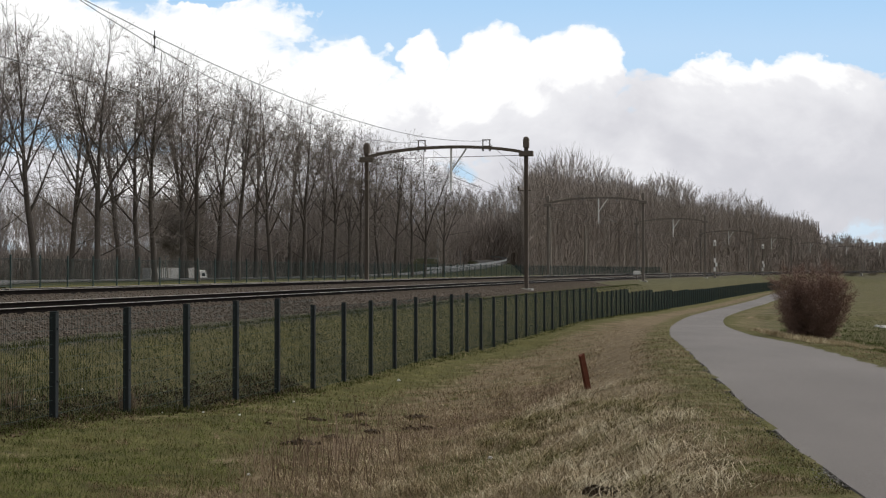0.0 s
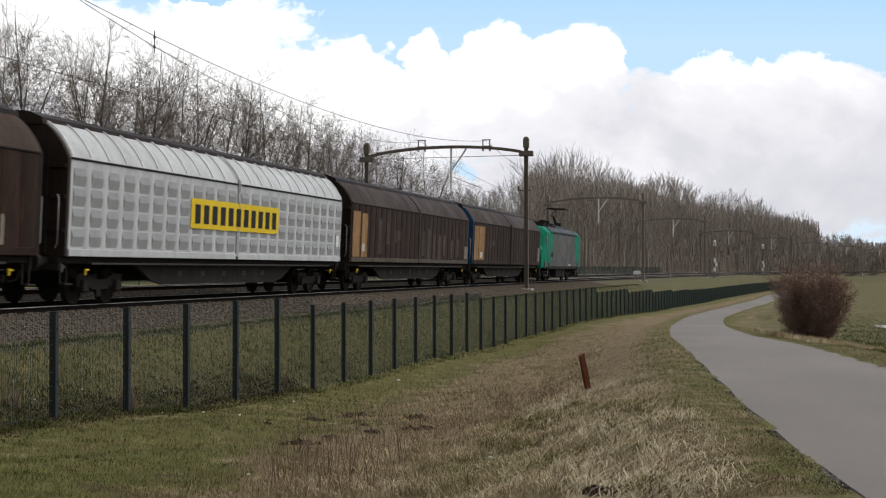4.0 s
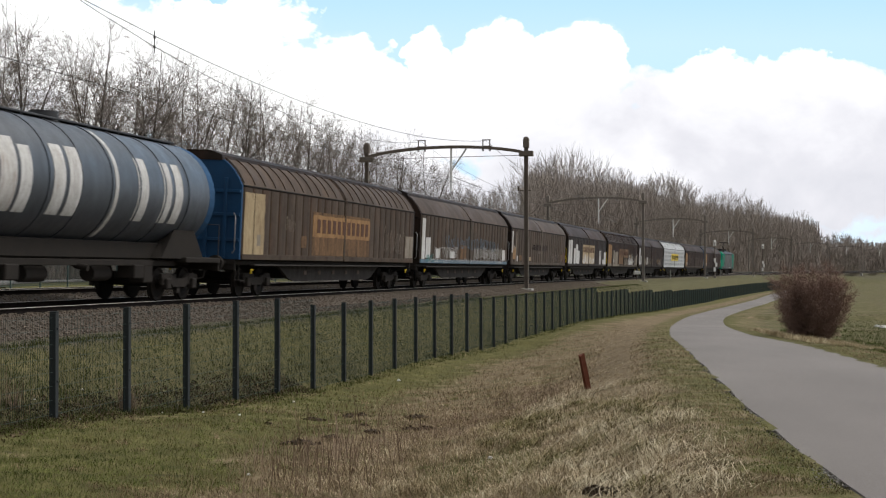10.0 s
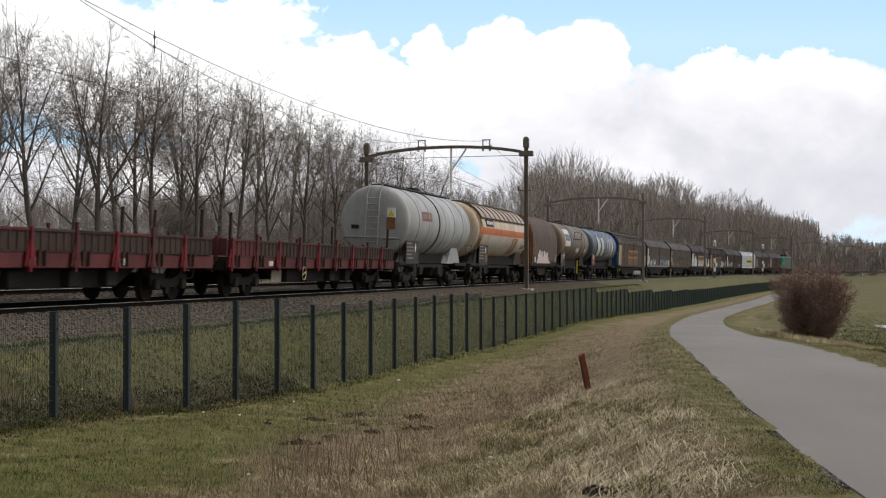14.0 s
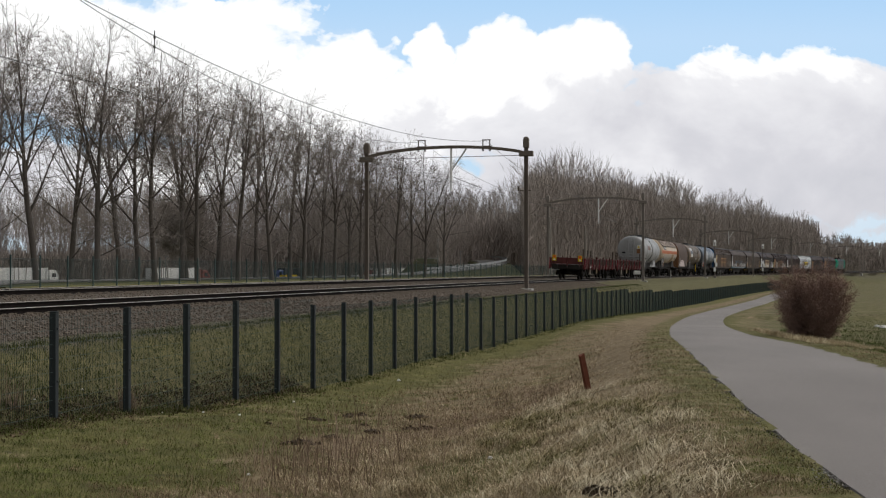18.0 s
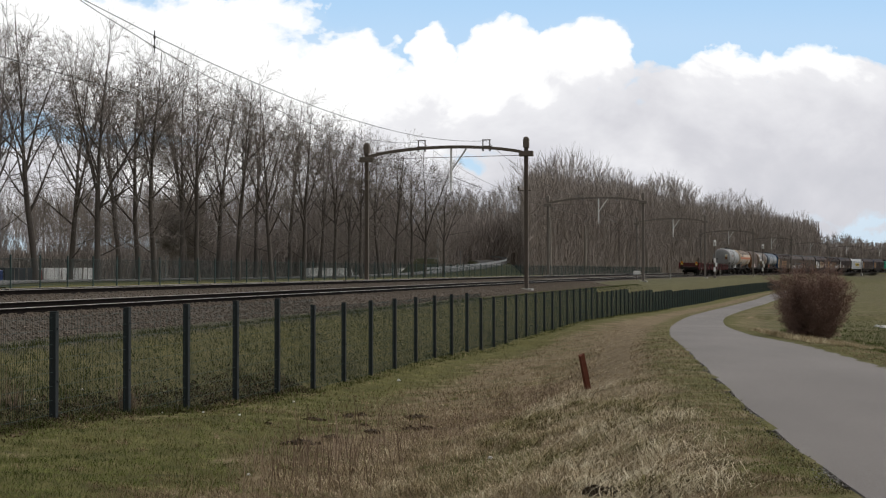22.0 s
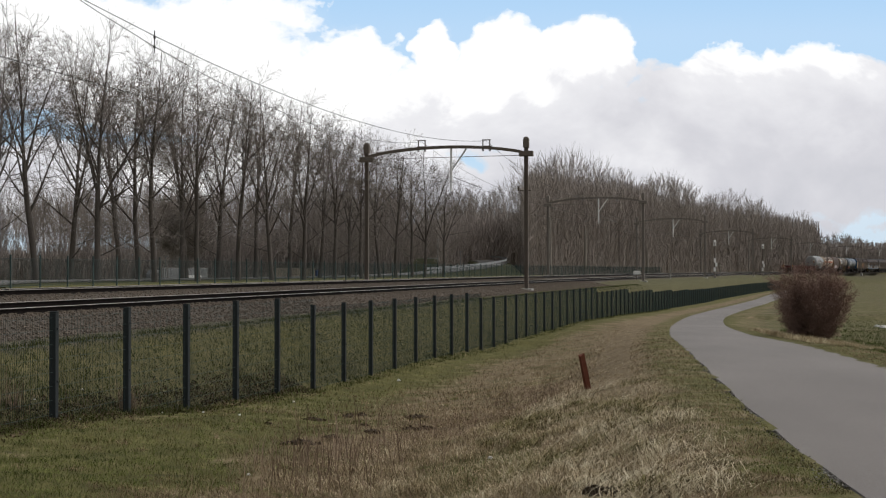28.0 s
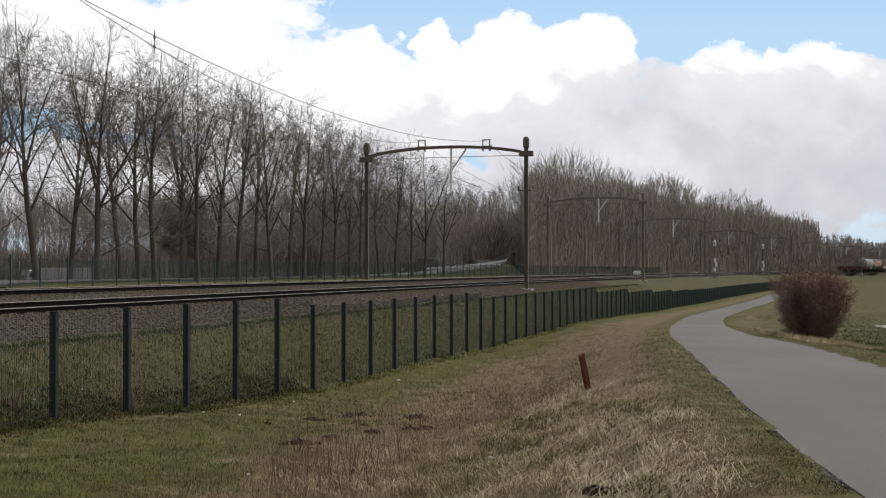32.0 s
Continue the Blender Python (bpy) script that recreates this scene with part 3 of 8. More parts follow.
def build_wires(portals):
    """Carrying wire, contact wire and droppers of both tracks."""
    for uc in (NEAR_U, FAR_U):
        line = thing("overhead_wires", None, None, "thin dark overhead wires with droppers above a track", "overhead wires", "overhead lines", "structure")
        carry, contact = Geo(), Geo()
        drops = []
        for q, (a, b) in enumerate(zip(portals, portals[1:])):
            c, d = [], []
            n = 16
            # before the first portal the far track's carrying wire crosses over towards the near one
            shift = .081 * (b - a) if uc == FAR_U and q == 1 else 0.0
            for i in range(n + 1):
                k = i / n
                s = a + (b - a) * k
                x, y, th = along(s, uc + .15 * (1 if q % 2 else -1) * (1 - 2 * k))
                d.append((x, y, 7.42 - .03 * 4 * k * (1 - k)))
                x, y, th = along(s, uc + shift * (1 - k))
                c.append((x, y, 10.4 - 1.57 * 4 * k * (1 - k) - (.3 * min(1.0, (1 - k) / .75) if shift else 0)))
            carry.tube(c, .012, 4, caps=False)
            contact.tube(d, .01, 4, caps=False)
            if not shift:
                drops += [(c[i], d[i]) for i in range(2, n, 4)]
        part("carrying_wire", carry, M_WIRE, line)
        part("contact_wire", contact, M_WIRE, line)
        for a, b in drops:
            part("dropper", Geo().tube([a, b], .004, 3, caps=False), M_WIRE, line)
        if uc == NEAR_U:
            x, y, th = along(24.2, uc)
            part("wire_spacer", Geo().tube([(x, y, 8.72), (x, y, 9.36)], .016, 5).tube([(x, y, 8.86), (x, y, 8.94)], .035, 6).tube([(x, y, 9.13), (x, y, 9.21)], .035, 6), M_WIRE, line, "short dark rod clamped to two wires")


# ---- sky ----
def sky_material():
    mat = bpy.data.materials.new("sky_with_spring_clouds")
    mat.use_nodes = True
    nt = mat.node_tree
    nt.nodes.remove(nt.nodes["Principled BSDF"])
    obco = nt.nodes.new("ShaderNodeTexCoord").outputs["Object"]
    sep = node(mat, "ShaderNodeSeparateXYZ", Vector=obco)
    ux = calc(mat, "DIVIDE", sep.outputs[0], sep.outputs[1])      # tangent to the right
    uz = calc(mat, "DIVIDE", sep.outputs[2], sep.outputs[1])      # tangent upwards
    flat = node(mat, "ShaderNodeCombineXYZ", X=ux, Y=calc(mat, "MULTIPLY", uz, 1.25))

    def fog(scale, detail, rgh, off=0.0, warp=.3):
        mp = nt.nodes.new("ShaderNodeMapping")
        mp.inputs["Location"].default_value = (off, off * .7, 0)
        nt.links.new(flat.outputs[0], mp.inputs[0])
        nd = node(mat, "ShaderNodeTexNoise", Vector=mp.outputs[0], Scale=scale, Detail=detail, Roughness=rgh, Distortion=warp)
        return nd.outputs["Fac"]

    n1, n2, n3, n4 = fog(9, 8, .58), fog(24, 6, .55, 3.1), fog(5, 5, .5, 7.7, .6), fog(62, 5, .55, 5.3)
    wx = calc(mat, "ADD", ux, calc(mat, "MULTIPLY", calc(mat, "SUBTRACT", fog(8, 5, .6, 11.3), .5), .13))
    wz = calc(mat, "ADD", uz, calc(mat, "MULTIPLY", calc(mat, "SUBTRACT", fog(10, 5, .6, 17.9), .5), .06))
    best = None
    for cx, cz, rx, rz in SKY_HEAPS:
        e = calc(mat, "SUBTRACT", 1.0, calc(mat, "ADD", calc(mat, "POWER", calc(mat, "DIVIDE", calc(mat, "SUBTRACT", wx, cx), rx), 2.0),
                                             calc(mat, "POWER", calc(mat, "ABSOLUTE", calc(mat, "DIVIDE", calc(mat, "SUBTRACT", wz, cz), rz)), 2.0)))
        e = calc(mat, "MAXIMUM", e, -2.0)
        best = e if best is None else calc(mat, "SMOOTH_MAX", best, e, .12)
    for cx, cz, rx, rz in SKY_GAPS:
        e = calc(mat, "SUBTRACT", 1.0, calc(mat, "ADD", calc(mat, "POWER", calc(mat, "DIVIDE", calc(mat, "SUBTRACT", wx, cx), rx), 2.0), calc(mat, "POWER", calc(mat, "DIVIDE", calc(mat, "SUBTRACT", wz, cz), rz), 2.0)))
        best = calc(mat, "SUBTRACT", best, calc(mat, "MULTIPLY", calc(mat, "MAXIMUM", e, 0.0), 1.02))
    d = calc(mat, "ADD", best, calc(mat, "ADD", calc(mat, "MULTIPLY", calc(mat, "SUBTRACT", n1, .5), 1.15), calc(mat, "ADD", calc(mat, "MULTIPLY", calc(mat, "SUBTRACT", n2, .5), 1.3), calc(mat, "MULTIPLY", calc(mat, "SUBTRACT", n4, .5), 1.0))))
    cover = ramp(mat, d, [(.0, (0, 0, 0)), (.1, (.5, .5, .5)), (.3, (1, 1, 1))])
    veil = ramp(mat, calc(mat, "ADD", best, calc(mat, "MULTIPLY", calc(mat, "SUBTRACT", n3, .45), 1.6)), [(0, (0, 0, 0)), (1, (.55, .55, .55))])
    blue = ramp(mat, uz, [(0.0, (.62, .74, .84)), (.09, (.5, .72, .93)), (.15, (.5, .705, .94)), (.19, (.4, .64, .92))])
    base = blend(mat, veil, blue, (.86, .9, .95))
    # cloud brightness: bright crowns, grey undersides
    shade = calc(mat, "ADD", calc(mat, "MULTIPLY", uz, 3.6), calc(mat, "ADD", calc(mat, "MULTIPLY", n3, 1.0), calc(mat, "MULTIPLY", calc(mat, "SUBTRACT", n1, .25), .85)))
    shade = calc(mat, "SUBTRACT", shade, calc(mat, "MULTIPLY", calc(mat, "MAXIMUM", calc(mat, "SUBTRACT", ux, .13), 0.0), .9))
    low = calc(mat, "MULTIPLY", calc(mat, "MAXIMUM", calc(mat, "SUBTRACT", .14, uz), 0.0), .8)
    shade = calc(mat, "SUBTRACT", shade, calc(mat, "MULTIPLY", low, ramp(mat, calc(mat, "ADD", ux, .5), [(.33, (0, 0, 0)), (.45, (1, 1, 1))])))
    white = ramp(mat, shade, [(.5, (.56, .57, .62)), (.74, (.68, .68, .725)), (.95, (.86, .86, .89)), (1.15, (1.06, 1.06, 1.06))])
    col = blend(mat, cover, base, white)
    em = node(mat, "ShaderNodeEmission", Color=col, Strength=0.94)
    nt.links.new(em.outputs[0], nt.nodes["Material Output"].inputs[0])
    return mat


# heaps of cloud: tangents of the angles to the right and up, half widths and heights
SKY_HEAPS = ((-.19, .118, .14, .07), (-.065, .136, .031, .027), (-.01, .135, .022, .022), (.047, .132, .045, .03), (.104, .133, .031, .027), (.16, .118, .05, .024), (.25, .108, .11, .034), (.0, .07, .6, .062), (-.34, .15, .12, .06))
SKY_GAPS = ((-.165, .184, .02, .009), (-.285, .085, .07, .014), (-.21, .078, .05, .01), (.028, .068, .034, .009))


def build_sky():
    g = Geo()
    R = 2450.0
    rows = []
    for i in range(29):
        e = radians(-3 + i * 1.0)
        rows.append([(R * math.cos(e) * math.sin(radians(a)), R * math.cos(e) * math.cos(radians(a)), R * math.sin(e)) for a in range(-48, 49, 3)])
    g.loft(rows, closed=False, caps=False, smooth=True)
    sk = thing("backdrop", g, sky_material(), "pale blue spring sky with large white and grey clouds", "sky", kind="structure")
    sk.matrix_basis = pose(*EYE)
    return sk




# ---- trees ----
def fork(d, angle, turn):
    a = d.orthogonal().normalized()
    a.rotate(Matrix.Rotation(turn, 3, d))
    return (d * math.cos(angle) + a * math.sin(angle)).normalized()


def bend(p, d, length, steps, rng, wig, lift):
    pts, dirs = [p], [d]
    for i in range(steps):
        d = (d + Vector((rng.gauss(0, wig), rng.gauss(0, wig), rng.gauss(0, wig) + lift))).normalized()
        p = p + d * (length / steps)
        pts.append(p)
        dirs.append(d)
    return pts, dirs


class Stems:
    """Thin stems gathered for one mesh: three-sided ones, and hair-fine ones as single blades turned at random."""

    def __init__(self):
        self.a, self.b, self.r, self.q = [], [], [], []
        self.fine = []

    def run(self, pts, r0, r1):
        n = len(pts) - 1
        for i in range(n):
            self.a.append(tuple(pts[i]))
            self.b.append(tuple(pts[i + 1]))
            self.r.append(r0 + (r1 - r0) * i / n)
            self.q.append(r0 + (r1 - r0) * (i + 1) / n)

    def hair(self, p, q, r0, r1):
        self.fine.append((*p, *q, r0, r1))

    def mesh(self, name, material):
        me = sticks(name, self.a, self.b, np.array(self.r), np.array(self.q), material)
        if not self.fine:
            return me
        h = np.array(self.fine)
        rng = np.random.default_rng(1)
        d = h[:, 3:6] - h[:, :3]
        side = np.cross(d, rng.normal(size=d.shape))
        side /= np.linalg.norm(side, axis=1, keepdims=True) + 1e-9
        p, q, r0, r1 = h[:, :3], h[:, 3:6], h[:, 6:7] * 1.35, h[:, 7:8] * 1.35
        v = np.stack([p - side * r0, p + side * r0, q + side * r1, q - side * r1], 1).reshape(-1, 3)
        old_v = np.empty(len(me.vertices) * 3)
        me.vertices.foreach_get("co", old_v)
        old_f = np.empty(len(me.loops), np.int32)
        me.loops.foreach_get("vertex_index", old_f)
        f = np.arange(len(v), dtype=np.int32).reshape(-1, 4) + len(old_v) // 3
        bpy.data.meshes.remove(me)
        return quads_mesh(name, np.concatenate([old_v.reshape(-1, 3), v]), np.concatenate([old_f.reshape(-1, 4), f]), material)


def poplar(seed, tall, spread, clear, limbs, fork_at=0.5):
    """A bare tree: a wood mesh and a twig mesh. The trunk divides into rising leaders; limbs climb from it and divide twice."""
    rng = random.Random(seed)
    wood, fine = Geo(), Stems()

    def spray(p, d, length, r):
        bp, bd = bend(p, d, length, 3, rng, .06, .05)
        fine.run(bp, r, r * .5)
        for _ in range(int(2 + length * 3)):
            j = rng.randrange(1, 4)
            td = fork(bd[j], radians(rng.uniform(22, 62)), rng.uniform(0, 6.28))
            td.z += .08
            td.normalize()
            b = bp[j].lerp(bp[j - 1], rng.random())
            e = b + td * rng.uniform(.22, .62)
            fine.hair(b, e, .0058, .0036)
            if rng.random() < .45:
                m = b.lerp(e, rng.uniform(.3, .9))
                fine.hair(m, m + fork(td, radians(rng.uniform(18, 45)), rng.uniform(0, 6.28)) * rng.uniform(.14, .36), .0052, .0034)

    def branch(p, d, length, r, level, lift):
        steps = max(4, int(length / .75))
        pts, dirs = bend(p, d, length, steps, rng, .05, lift)
        rad = [max(.011, r * (1 - .9 * k / steps)) for k in range(steps + 1)]
        if r > .024:
            wood.tube(pts, rad, 6 if level == 0 else 5, caps=False)
        else:
            fine.run(pts, r, .0095)
        if level < 2:
            kids = int(length * (1.3 if level == 0 else 1.2)) + 1
            side = rng.uniform(0, 6.28)
            for q in range(kids):
                t = .18 + .78 * (q + rng.random() * .8) / kids
                j = min(steps - 1, int(t * steps))
                side += 2.6 + rng.gauss(0, .5)
                branch(pts[j].lerp(pts[j + 1], t * steps - j), fork(dirs[j], radians(rng.uniform(30, 58)), side), length * (1.02 - .68 * t) * rng.uniform(.38, .62), rad[j] * rng.uniform(.45, .62), level + 1, .02)
        for q in range(int(length * (.95 if p.z > tall * .58 else .5)) + 1):
            t = rng.uniform(.25, 1.0)
            j = min(steps - 1, int(t * steps))
            spray(pts[j].lerp(pts[j + 1], t * steps - j), fork(dirs[j], radians(rng.uniform(26, 62)), rng.uniform(0, 6.28)), rng.uniform(.35, 1.0), .0105)
        spray(pts[-1], dirs[-1], rng.uniform(.5, .9), .0085)

    n = 14
    pts, dirs = bend(Vector((0, 0, -.3)), Vector((rng.gauss(0, .02), rng.gauss(0, .02), 1)).normalized(), tall * .93, n, rng, .035, .1)
    r_base = tall * .0122
    rad = [max(.02, r_base * (1.2 if i == 0 else 1) * (1 - .96 * i / n) ** (.8 if i < n * fork_at else 1.15)) for i in range(n + 1)]
    wood.tube(pts, rad, 9, caps=False)
    turn = rng.uniform(0, 6.28)
    for k in range(rng.choice((2, 3, 3))):
        i = int(n * (fork_at - .06 + .07 * k))
        turn += 2.2 + rng.gauss(0, .4)
        branch(pts[i], fork(dirs[i], radians(rng.uniform(15, 26)), turn), tall * (.9 - i / n) * rng.uniform(.9, 1.05), rad[i] * .66, 0, .02)
    for k in range(limbs):
        hh = (k + rng.random() * .7) / limbs
        h = clear + (.92 - clear) * hh
        i = min(n - 1, int(h * n))
        turn += 2.4 + rng.gauss(0, .35)
        low = hh < .16
        branch(pts[i].lerp(pts[i + 1], h * n - i), fork(dirs[i], radians(rng.uniform(34, 56) + (18 if low else 0) - 12 * hh), turn),
               spread * (.6 if low else 1.0 - .62 * hh) * rng.uniform(.75, 1.12), rad[i] * (.22 if low else rng.uniform(.36, .54)), 0 if hh < .7 else 1, .03 if low else .018)
    for k in range(14):
        i = rng.randrange(n - 4, n + 1)
        spray(pts[i], fork(dirs[i], radians(rng.uniform(10, 40)), rng.uniform(0, 6.28)), rng.uniform(.5, 1.0), .0105)
    return wood, fine


def at_px(px, dist):
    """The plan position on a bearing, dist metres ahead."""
    return ((px - 784.0) / 2653.3 * dist, dist)


def ground_at(x, y):
    return float(height(np.array([x]), np.array([y]))[0])


def ground_spot(px, dip):
    """Where the line of sight through a bearing and a dip below the eye line meets the ground."""
    lo, hi = 8.0, 200.0
    for _ in range(40):
        d = (lo + hi) / 2
        x, y = at_px(px, d)
        z = ground_at(x, y)
        if 2.65 - (dip - 477.5) / 2653.3 * d > z:
            lo = d
        else:
            hi = d
    return x, y, z


# bearing, distance, height of the tree's top above the eye line as a tangent
TREE_ROW = ((65, 97, .172), (172, 99, .168), (-45, 94, .178), (-8, 116, .160), (245, 108, .140), (274, 103, .148), (122, 120, .152), (350, 109, .135), (322, 124, .136),
            (421, 115, .128), (385, 128, .128), (482, 121, .119), (452, 136, .119), (538, 127, .111), (512, 141, .112), (592, 134, .101), (565, 148, .103), (640, 142, .096), (618, 158, .094),
            (700, 150, .087), (672, 164, .088), (752, 158, .078), (730, 172, .080), (785, 170, .069), (212, 134, .136), (330, 136, .128))


def build_trees():
    kinds = []
    for seed, tall, spread, clear, limbs, split in ((3, 16.0, 6.6, .14, 14, .5), (8, 16.0, 6.2, .12, 15, .4), (14, 16.0, 6.0, .17, 13, .55), (21, 16.0, 6.8, .13, 14, .36), (33, 16.0, 6.2, .15, 14, .6)):
        w, f = poplar(seed, tall, spread, clear, limbs, split)
        kinds.append((w.mesh("trunk", M_BARK), f.mesh("crown", M_TWIG)))
    rng = random.Random(4)
    for i, (px, d, top) in enumerate(TREE_ROW):
        k = i % len(kinds)
        x, y = at_px(px, d)
        z = ground_at(x, y)
        t = thing("poplar_tree", None, None, "tall bare poplar with ascending grey brown branches", "tree", "row of bare trees")
        part("trunk", kinds[k][0], M_BARK, t)
        part("crown", kinds[k][1], M_TWIG, t, "leafless crown of fine brown twigs")
        t.matrix_basis = pose(x, y, z - .05, 0, 0, rng.uniform(0, 360))
        t.scale = [(2.65 + top * d - z) / 14.9] * 3


# young woods behind the row: bearings, distances, number of stems, tree tops (tangents above the eye line)
WOODS = ((-260, 300, 270, 380, 210, .06), (280, 700, 345, 450, 180, .062), (560, 900, 330, 420, 120, .056))
# the skyline of the woods along the curve: bearings, tangents above the eye line, distances
SKYLINE_PX = (780, 850, 900, 950, 1010, 1050, 1100, 1125, 1136, 1150, 1190, 1225, 1242, 1290, 1340, 1365, 1380, 1410, 1430, 1442, 1500, 1568, 1800)
SKYLINE_UP = (.044, .048, .062, .075, .078, .074, .066, .060, .053, .061, .063, .053, .047, .052, .049, .039, .036, .039, .030, .023, .0235, .020, .019)
SKYLINE_D = ((780, 930, 1130, 1270, 1440, 1460, 1800), (330, 240, 290, 360, 470, 560, 640))


def build_woods():
    rng = random.Random(11)
    st = Stems()

    def tree(px, d, up, limbs, hairs, narrow):
        x, y = at_px(px, d)
        z0 = ground_at(x, y)
        tall = 2.65 - z0 + up * d
        thick = d / 2653.0
        pts, dirs = bend(Vector((x, y, z0 - .1)), Vector((rng.gauss(0, .03), rng.gauss(0, .03), 1)).normalized(), tall * .93, 7, rng, .045, .06)
        st.run(pts, tall * .0045, thick * .25)
        wide = rng.uniform(.75, 1.3)
        for _ in range(limbs):
            h = rng.uniform(.24, .9) ** .9
            j = min(6, int(h * 7))
            b = pts[j].lerp(pts[j + 1], h * 7 - j)
            fd = fork(dirs[j], radians(rng.uniform(8, 32) * narrow * wide), rng.uniform(0, 6.28)).normalized()
            e = b + fd * min(tall * .5, (tall - (b.z - z0)) * rng.uniform(.72, 1.02))
            st.run([b, b.lerp(e, .5) + Vector((rng.gauss(0, .2), rng.gauss(0, .2), 0)), e], thick * .3, thick * .14)
            for _ in range(hairs):
                t = b.lerp(e, rng.uniform(.3, 1))
                td = fork(fd, radians(rng.uniform(12, 50)), rng.uniform(0, 6.28))
                td.z += .15
                st.hair(t, t + td * tall * rng.uniform(.03, .085), thick * .13, thick * .07)

    for x0, x1, d0, d1, n, up in WOODS:
        for _ in range(n):
            tree(rng.uniform(x0, x1), rng.uniform(d0, d1), up * rng.uniform(.62, 1.0), 20, 5, 1.0)
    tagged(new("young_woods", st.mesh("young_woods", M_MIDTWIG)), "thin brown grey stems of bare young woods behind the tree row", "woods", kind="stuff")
    st = Stems()
    # crowns stand in uneven groups
    for k in range(420):
        px = rng.uniform(775, 1445) if k < 290 else rng.uniform(1435, 1790)
        if px < 930 and rng.random() < .62:
            continue
        up = float(np.interp(px, SKYLINE_PX, SKYLINE_UP))
        d = float(np.interp(px, *SKYLINE_D)) + rng.uniform(0, 70)
        tree(px, d, up * (rng.uniform(.88, 1.07) if rng.random() < .5 else rng.uniform(.55, .84)), 20, 9, 1.1)
    tagged(new("far_woods", st.mesh("far_woods", M_FARTWIG)), "brown bare woods behind the railway, paled in colour for haze", "woods", kind="stuff")
    # undergrowth: dense stems, tops as tangents
    st = Stems()
    for x0, x1, d0, d1, n, h0, h1 in ((-300, 330, 300, 345, 2600, .009, .015), (300, 520, 345, 390, 1700, .018, .026), (500, 800, 390, 430, 3000, .026, .03), (780, 960, 250, 300, 2600, .03, .036),
                                      (930, 1150, 240, 300, 3200, .058, .05), (1130, 1450, 300, 480, 3800, .046, .028), (1430, 1800, 545, 640, 3000, .016, .015)):
        for _ in range(n):
            f = rng.random()
            px = x0 + (x1 - x0) * f
            d = d0 + (d1 - d0) * f + rng.uniform(0, 28)
            x, y = at_px(px, d)
            z0 = ground_at(x, y)
            h = 2.65 - z0 + (h0 + (h1 - h0) * f) * d * rng.uniform(.6, 1.15)
            w = d / 2653 * 1.0
            top = Vector((x + rng.gauss(0, .5), y + rng.gauss(0, .5), z0 + h))
            foot = Vector((x, y, z0 - .1))
            st.run([foot, foot.lerp(top, .55), top], w * .45, w * .25)
            for q in range(12):
                b = foot.lerp(top, rng.uniform(.02, .95))
                st.hair(b, b + Vector((rng.gauss(0, .4), rng.gauss(0, .4), rng.uniform(.5, 2.2))), w * .45, w * .25)
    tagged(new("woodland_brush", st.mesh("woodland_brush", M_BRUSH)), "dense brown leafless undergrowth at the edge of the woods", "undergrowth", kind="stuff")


# ---- the train: y forward, x to the right, z up from the rail heads ----
M_BROWN = worn("dark_brown_wagon_paint", (.033, .0195, .0135), (.0145, .0095, .0075), .85, .7, 25, .62, streak=True, jitter=.3, rust=(.062, .028, .017))
M_ROOFB = worn("brown_wagon_roof", (.056, .0355, .025), (.026, .018, .0138), .75, .5, 25, .6, jitter=.4, rust=(.076, .046, .03))
M_UNDER = worn("grimy_black_underframe", (.023, .0205, .0185), (.043, .037, .032), .5, 2, 30, .9)
M_TRUSS = worn("dusty_grey_truss_steel", (.05, .045, .041), (.024, .021, .019), .6, 1.5, 25, .8, streak=True)
M_WHEEL = worn("dark_rusty_wheel_steel", (.014, .012, .0105), (.028, .023, .019), .5, 4, 30, .8)
M_SILVER = worn("silver_white_wagon_paint", (.5, .51, .52), (.27, .27, .27), .7, .8, 25, .5, streak=True)
M_GREEN = worn("turquoise_green_locomotive_paint", (.002, .19, .108), (.006, .105, .066), .55, .8, 25, .6, streak=True)
M_LGREY = worn("dirty_grey_locomotive_side", (.135, .134, .137), (.058, .05, .045), .85, .45, 25, .6, rust=(.07, .06, .052))
M_DGREY = worn("dark_grey_roof_paint", (.07, .072, .078), (.035, .035, .035), .5, 1, 25, .6)
M_GLASS = worn("dark_cab_glass", (.01, .012, .014), (.015, .016, .018), .3, 2, 10, .3)
M_ORANGE = worn("faded_orange_paint", (.34, .2, .085), (.12, .068, .04), .95, 2.4, 25, .65, streak=True)
M_CREAMP = worn("yellowed_cream_panel", (.42, .33, .2), (.16, .11, .065), .9, 2.2, 25, .65, streak=True)
M_PALE = worn("chalky_white_paint", (.62, .62, .61), (.27, .25, .23), .85, 2.4, 25, .7, streak=True, rust=(.3, .26, .22))
M_GREYP = worn("washed_grey_paint", (.3, .265, .215), (.075, .058, .046), .85, 2.2, 25, .7, streak=True, rust=(.1, .07, .05))
M_STRIP = worn("dusty_sill_paint", (.115, .098, .08), (.04, .031, .025), .85, 1.2, 25, .75, streak=True, rust=(.07, .042, .03))
M_FAINT = worn("faintly_washed_brown_paint", (.1, .08, .065), (.03, .02, .016), .95, 2.2, 25, .7, streak=True, rust=(.075, .035, .026))
M_YELLOW = worn("signal_yellow_paint", (.7, .5, .02), (.4, .28, .03), .4, 3, 25, .5)
M_BLACK = worn("black_lettering_paint", (.02, .02, .022), (.05, .045, .04), .4, 4, 25, .7)
M_REDP = worn("faded_red_lettering_paint", (.2, .07, .06), (.14, .08, .075), .6, 4, 25, .65)
M_BLUEP = worn("blue_painted_steel", (.02, .07, .155), (.028, .045, .075), .5, 1, 25, .5)
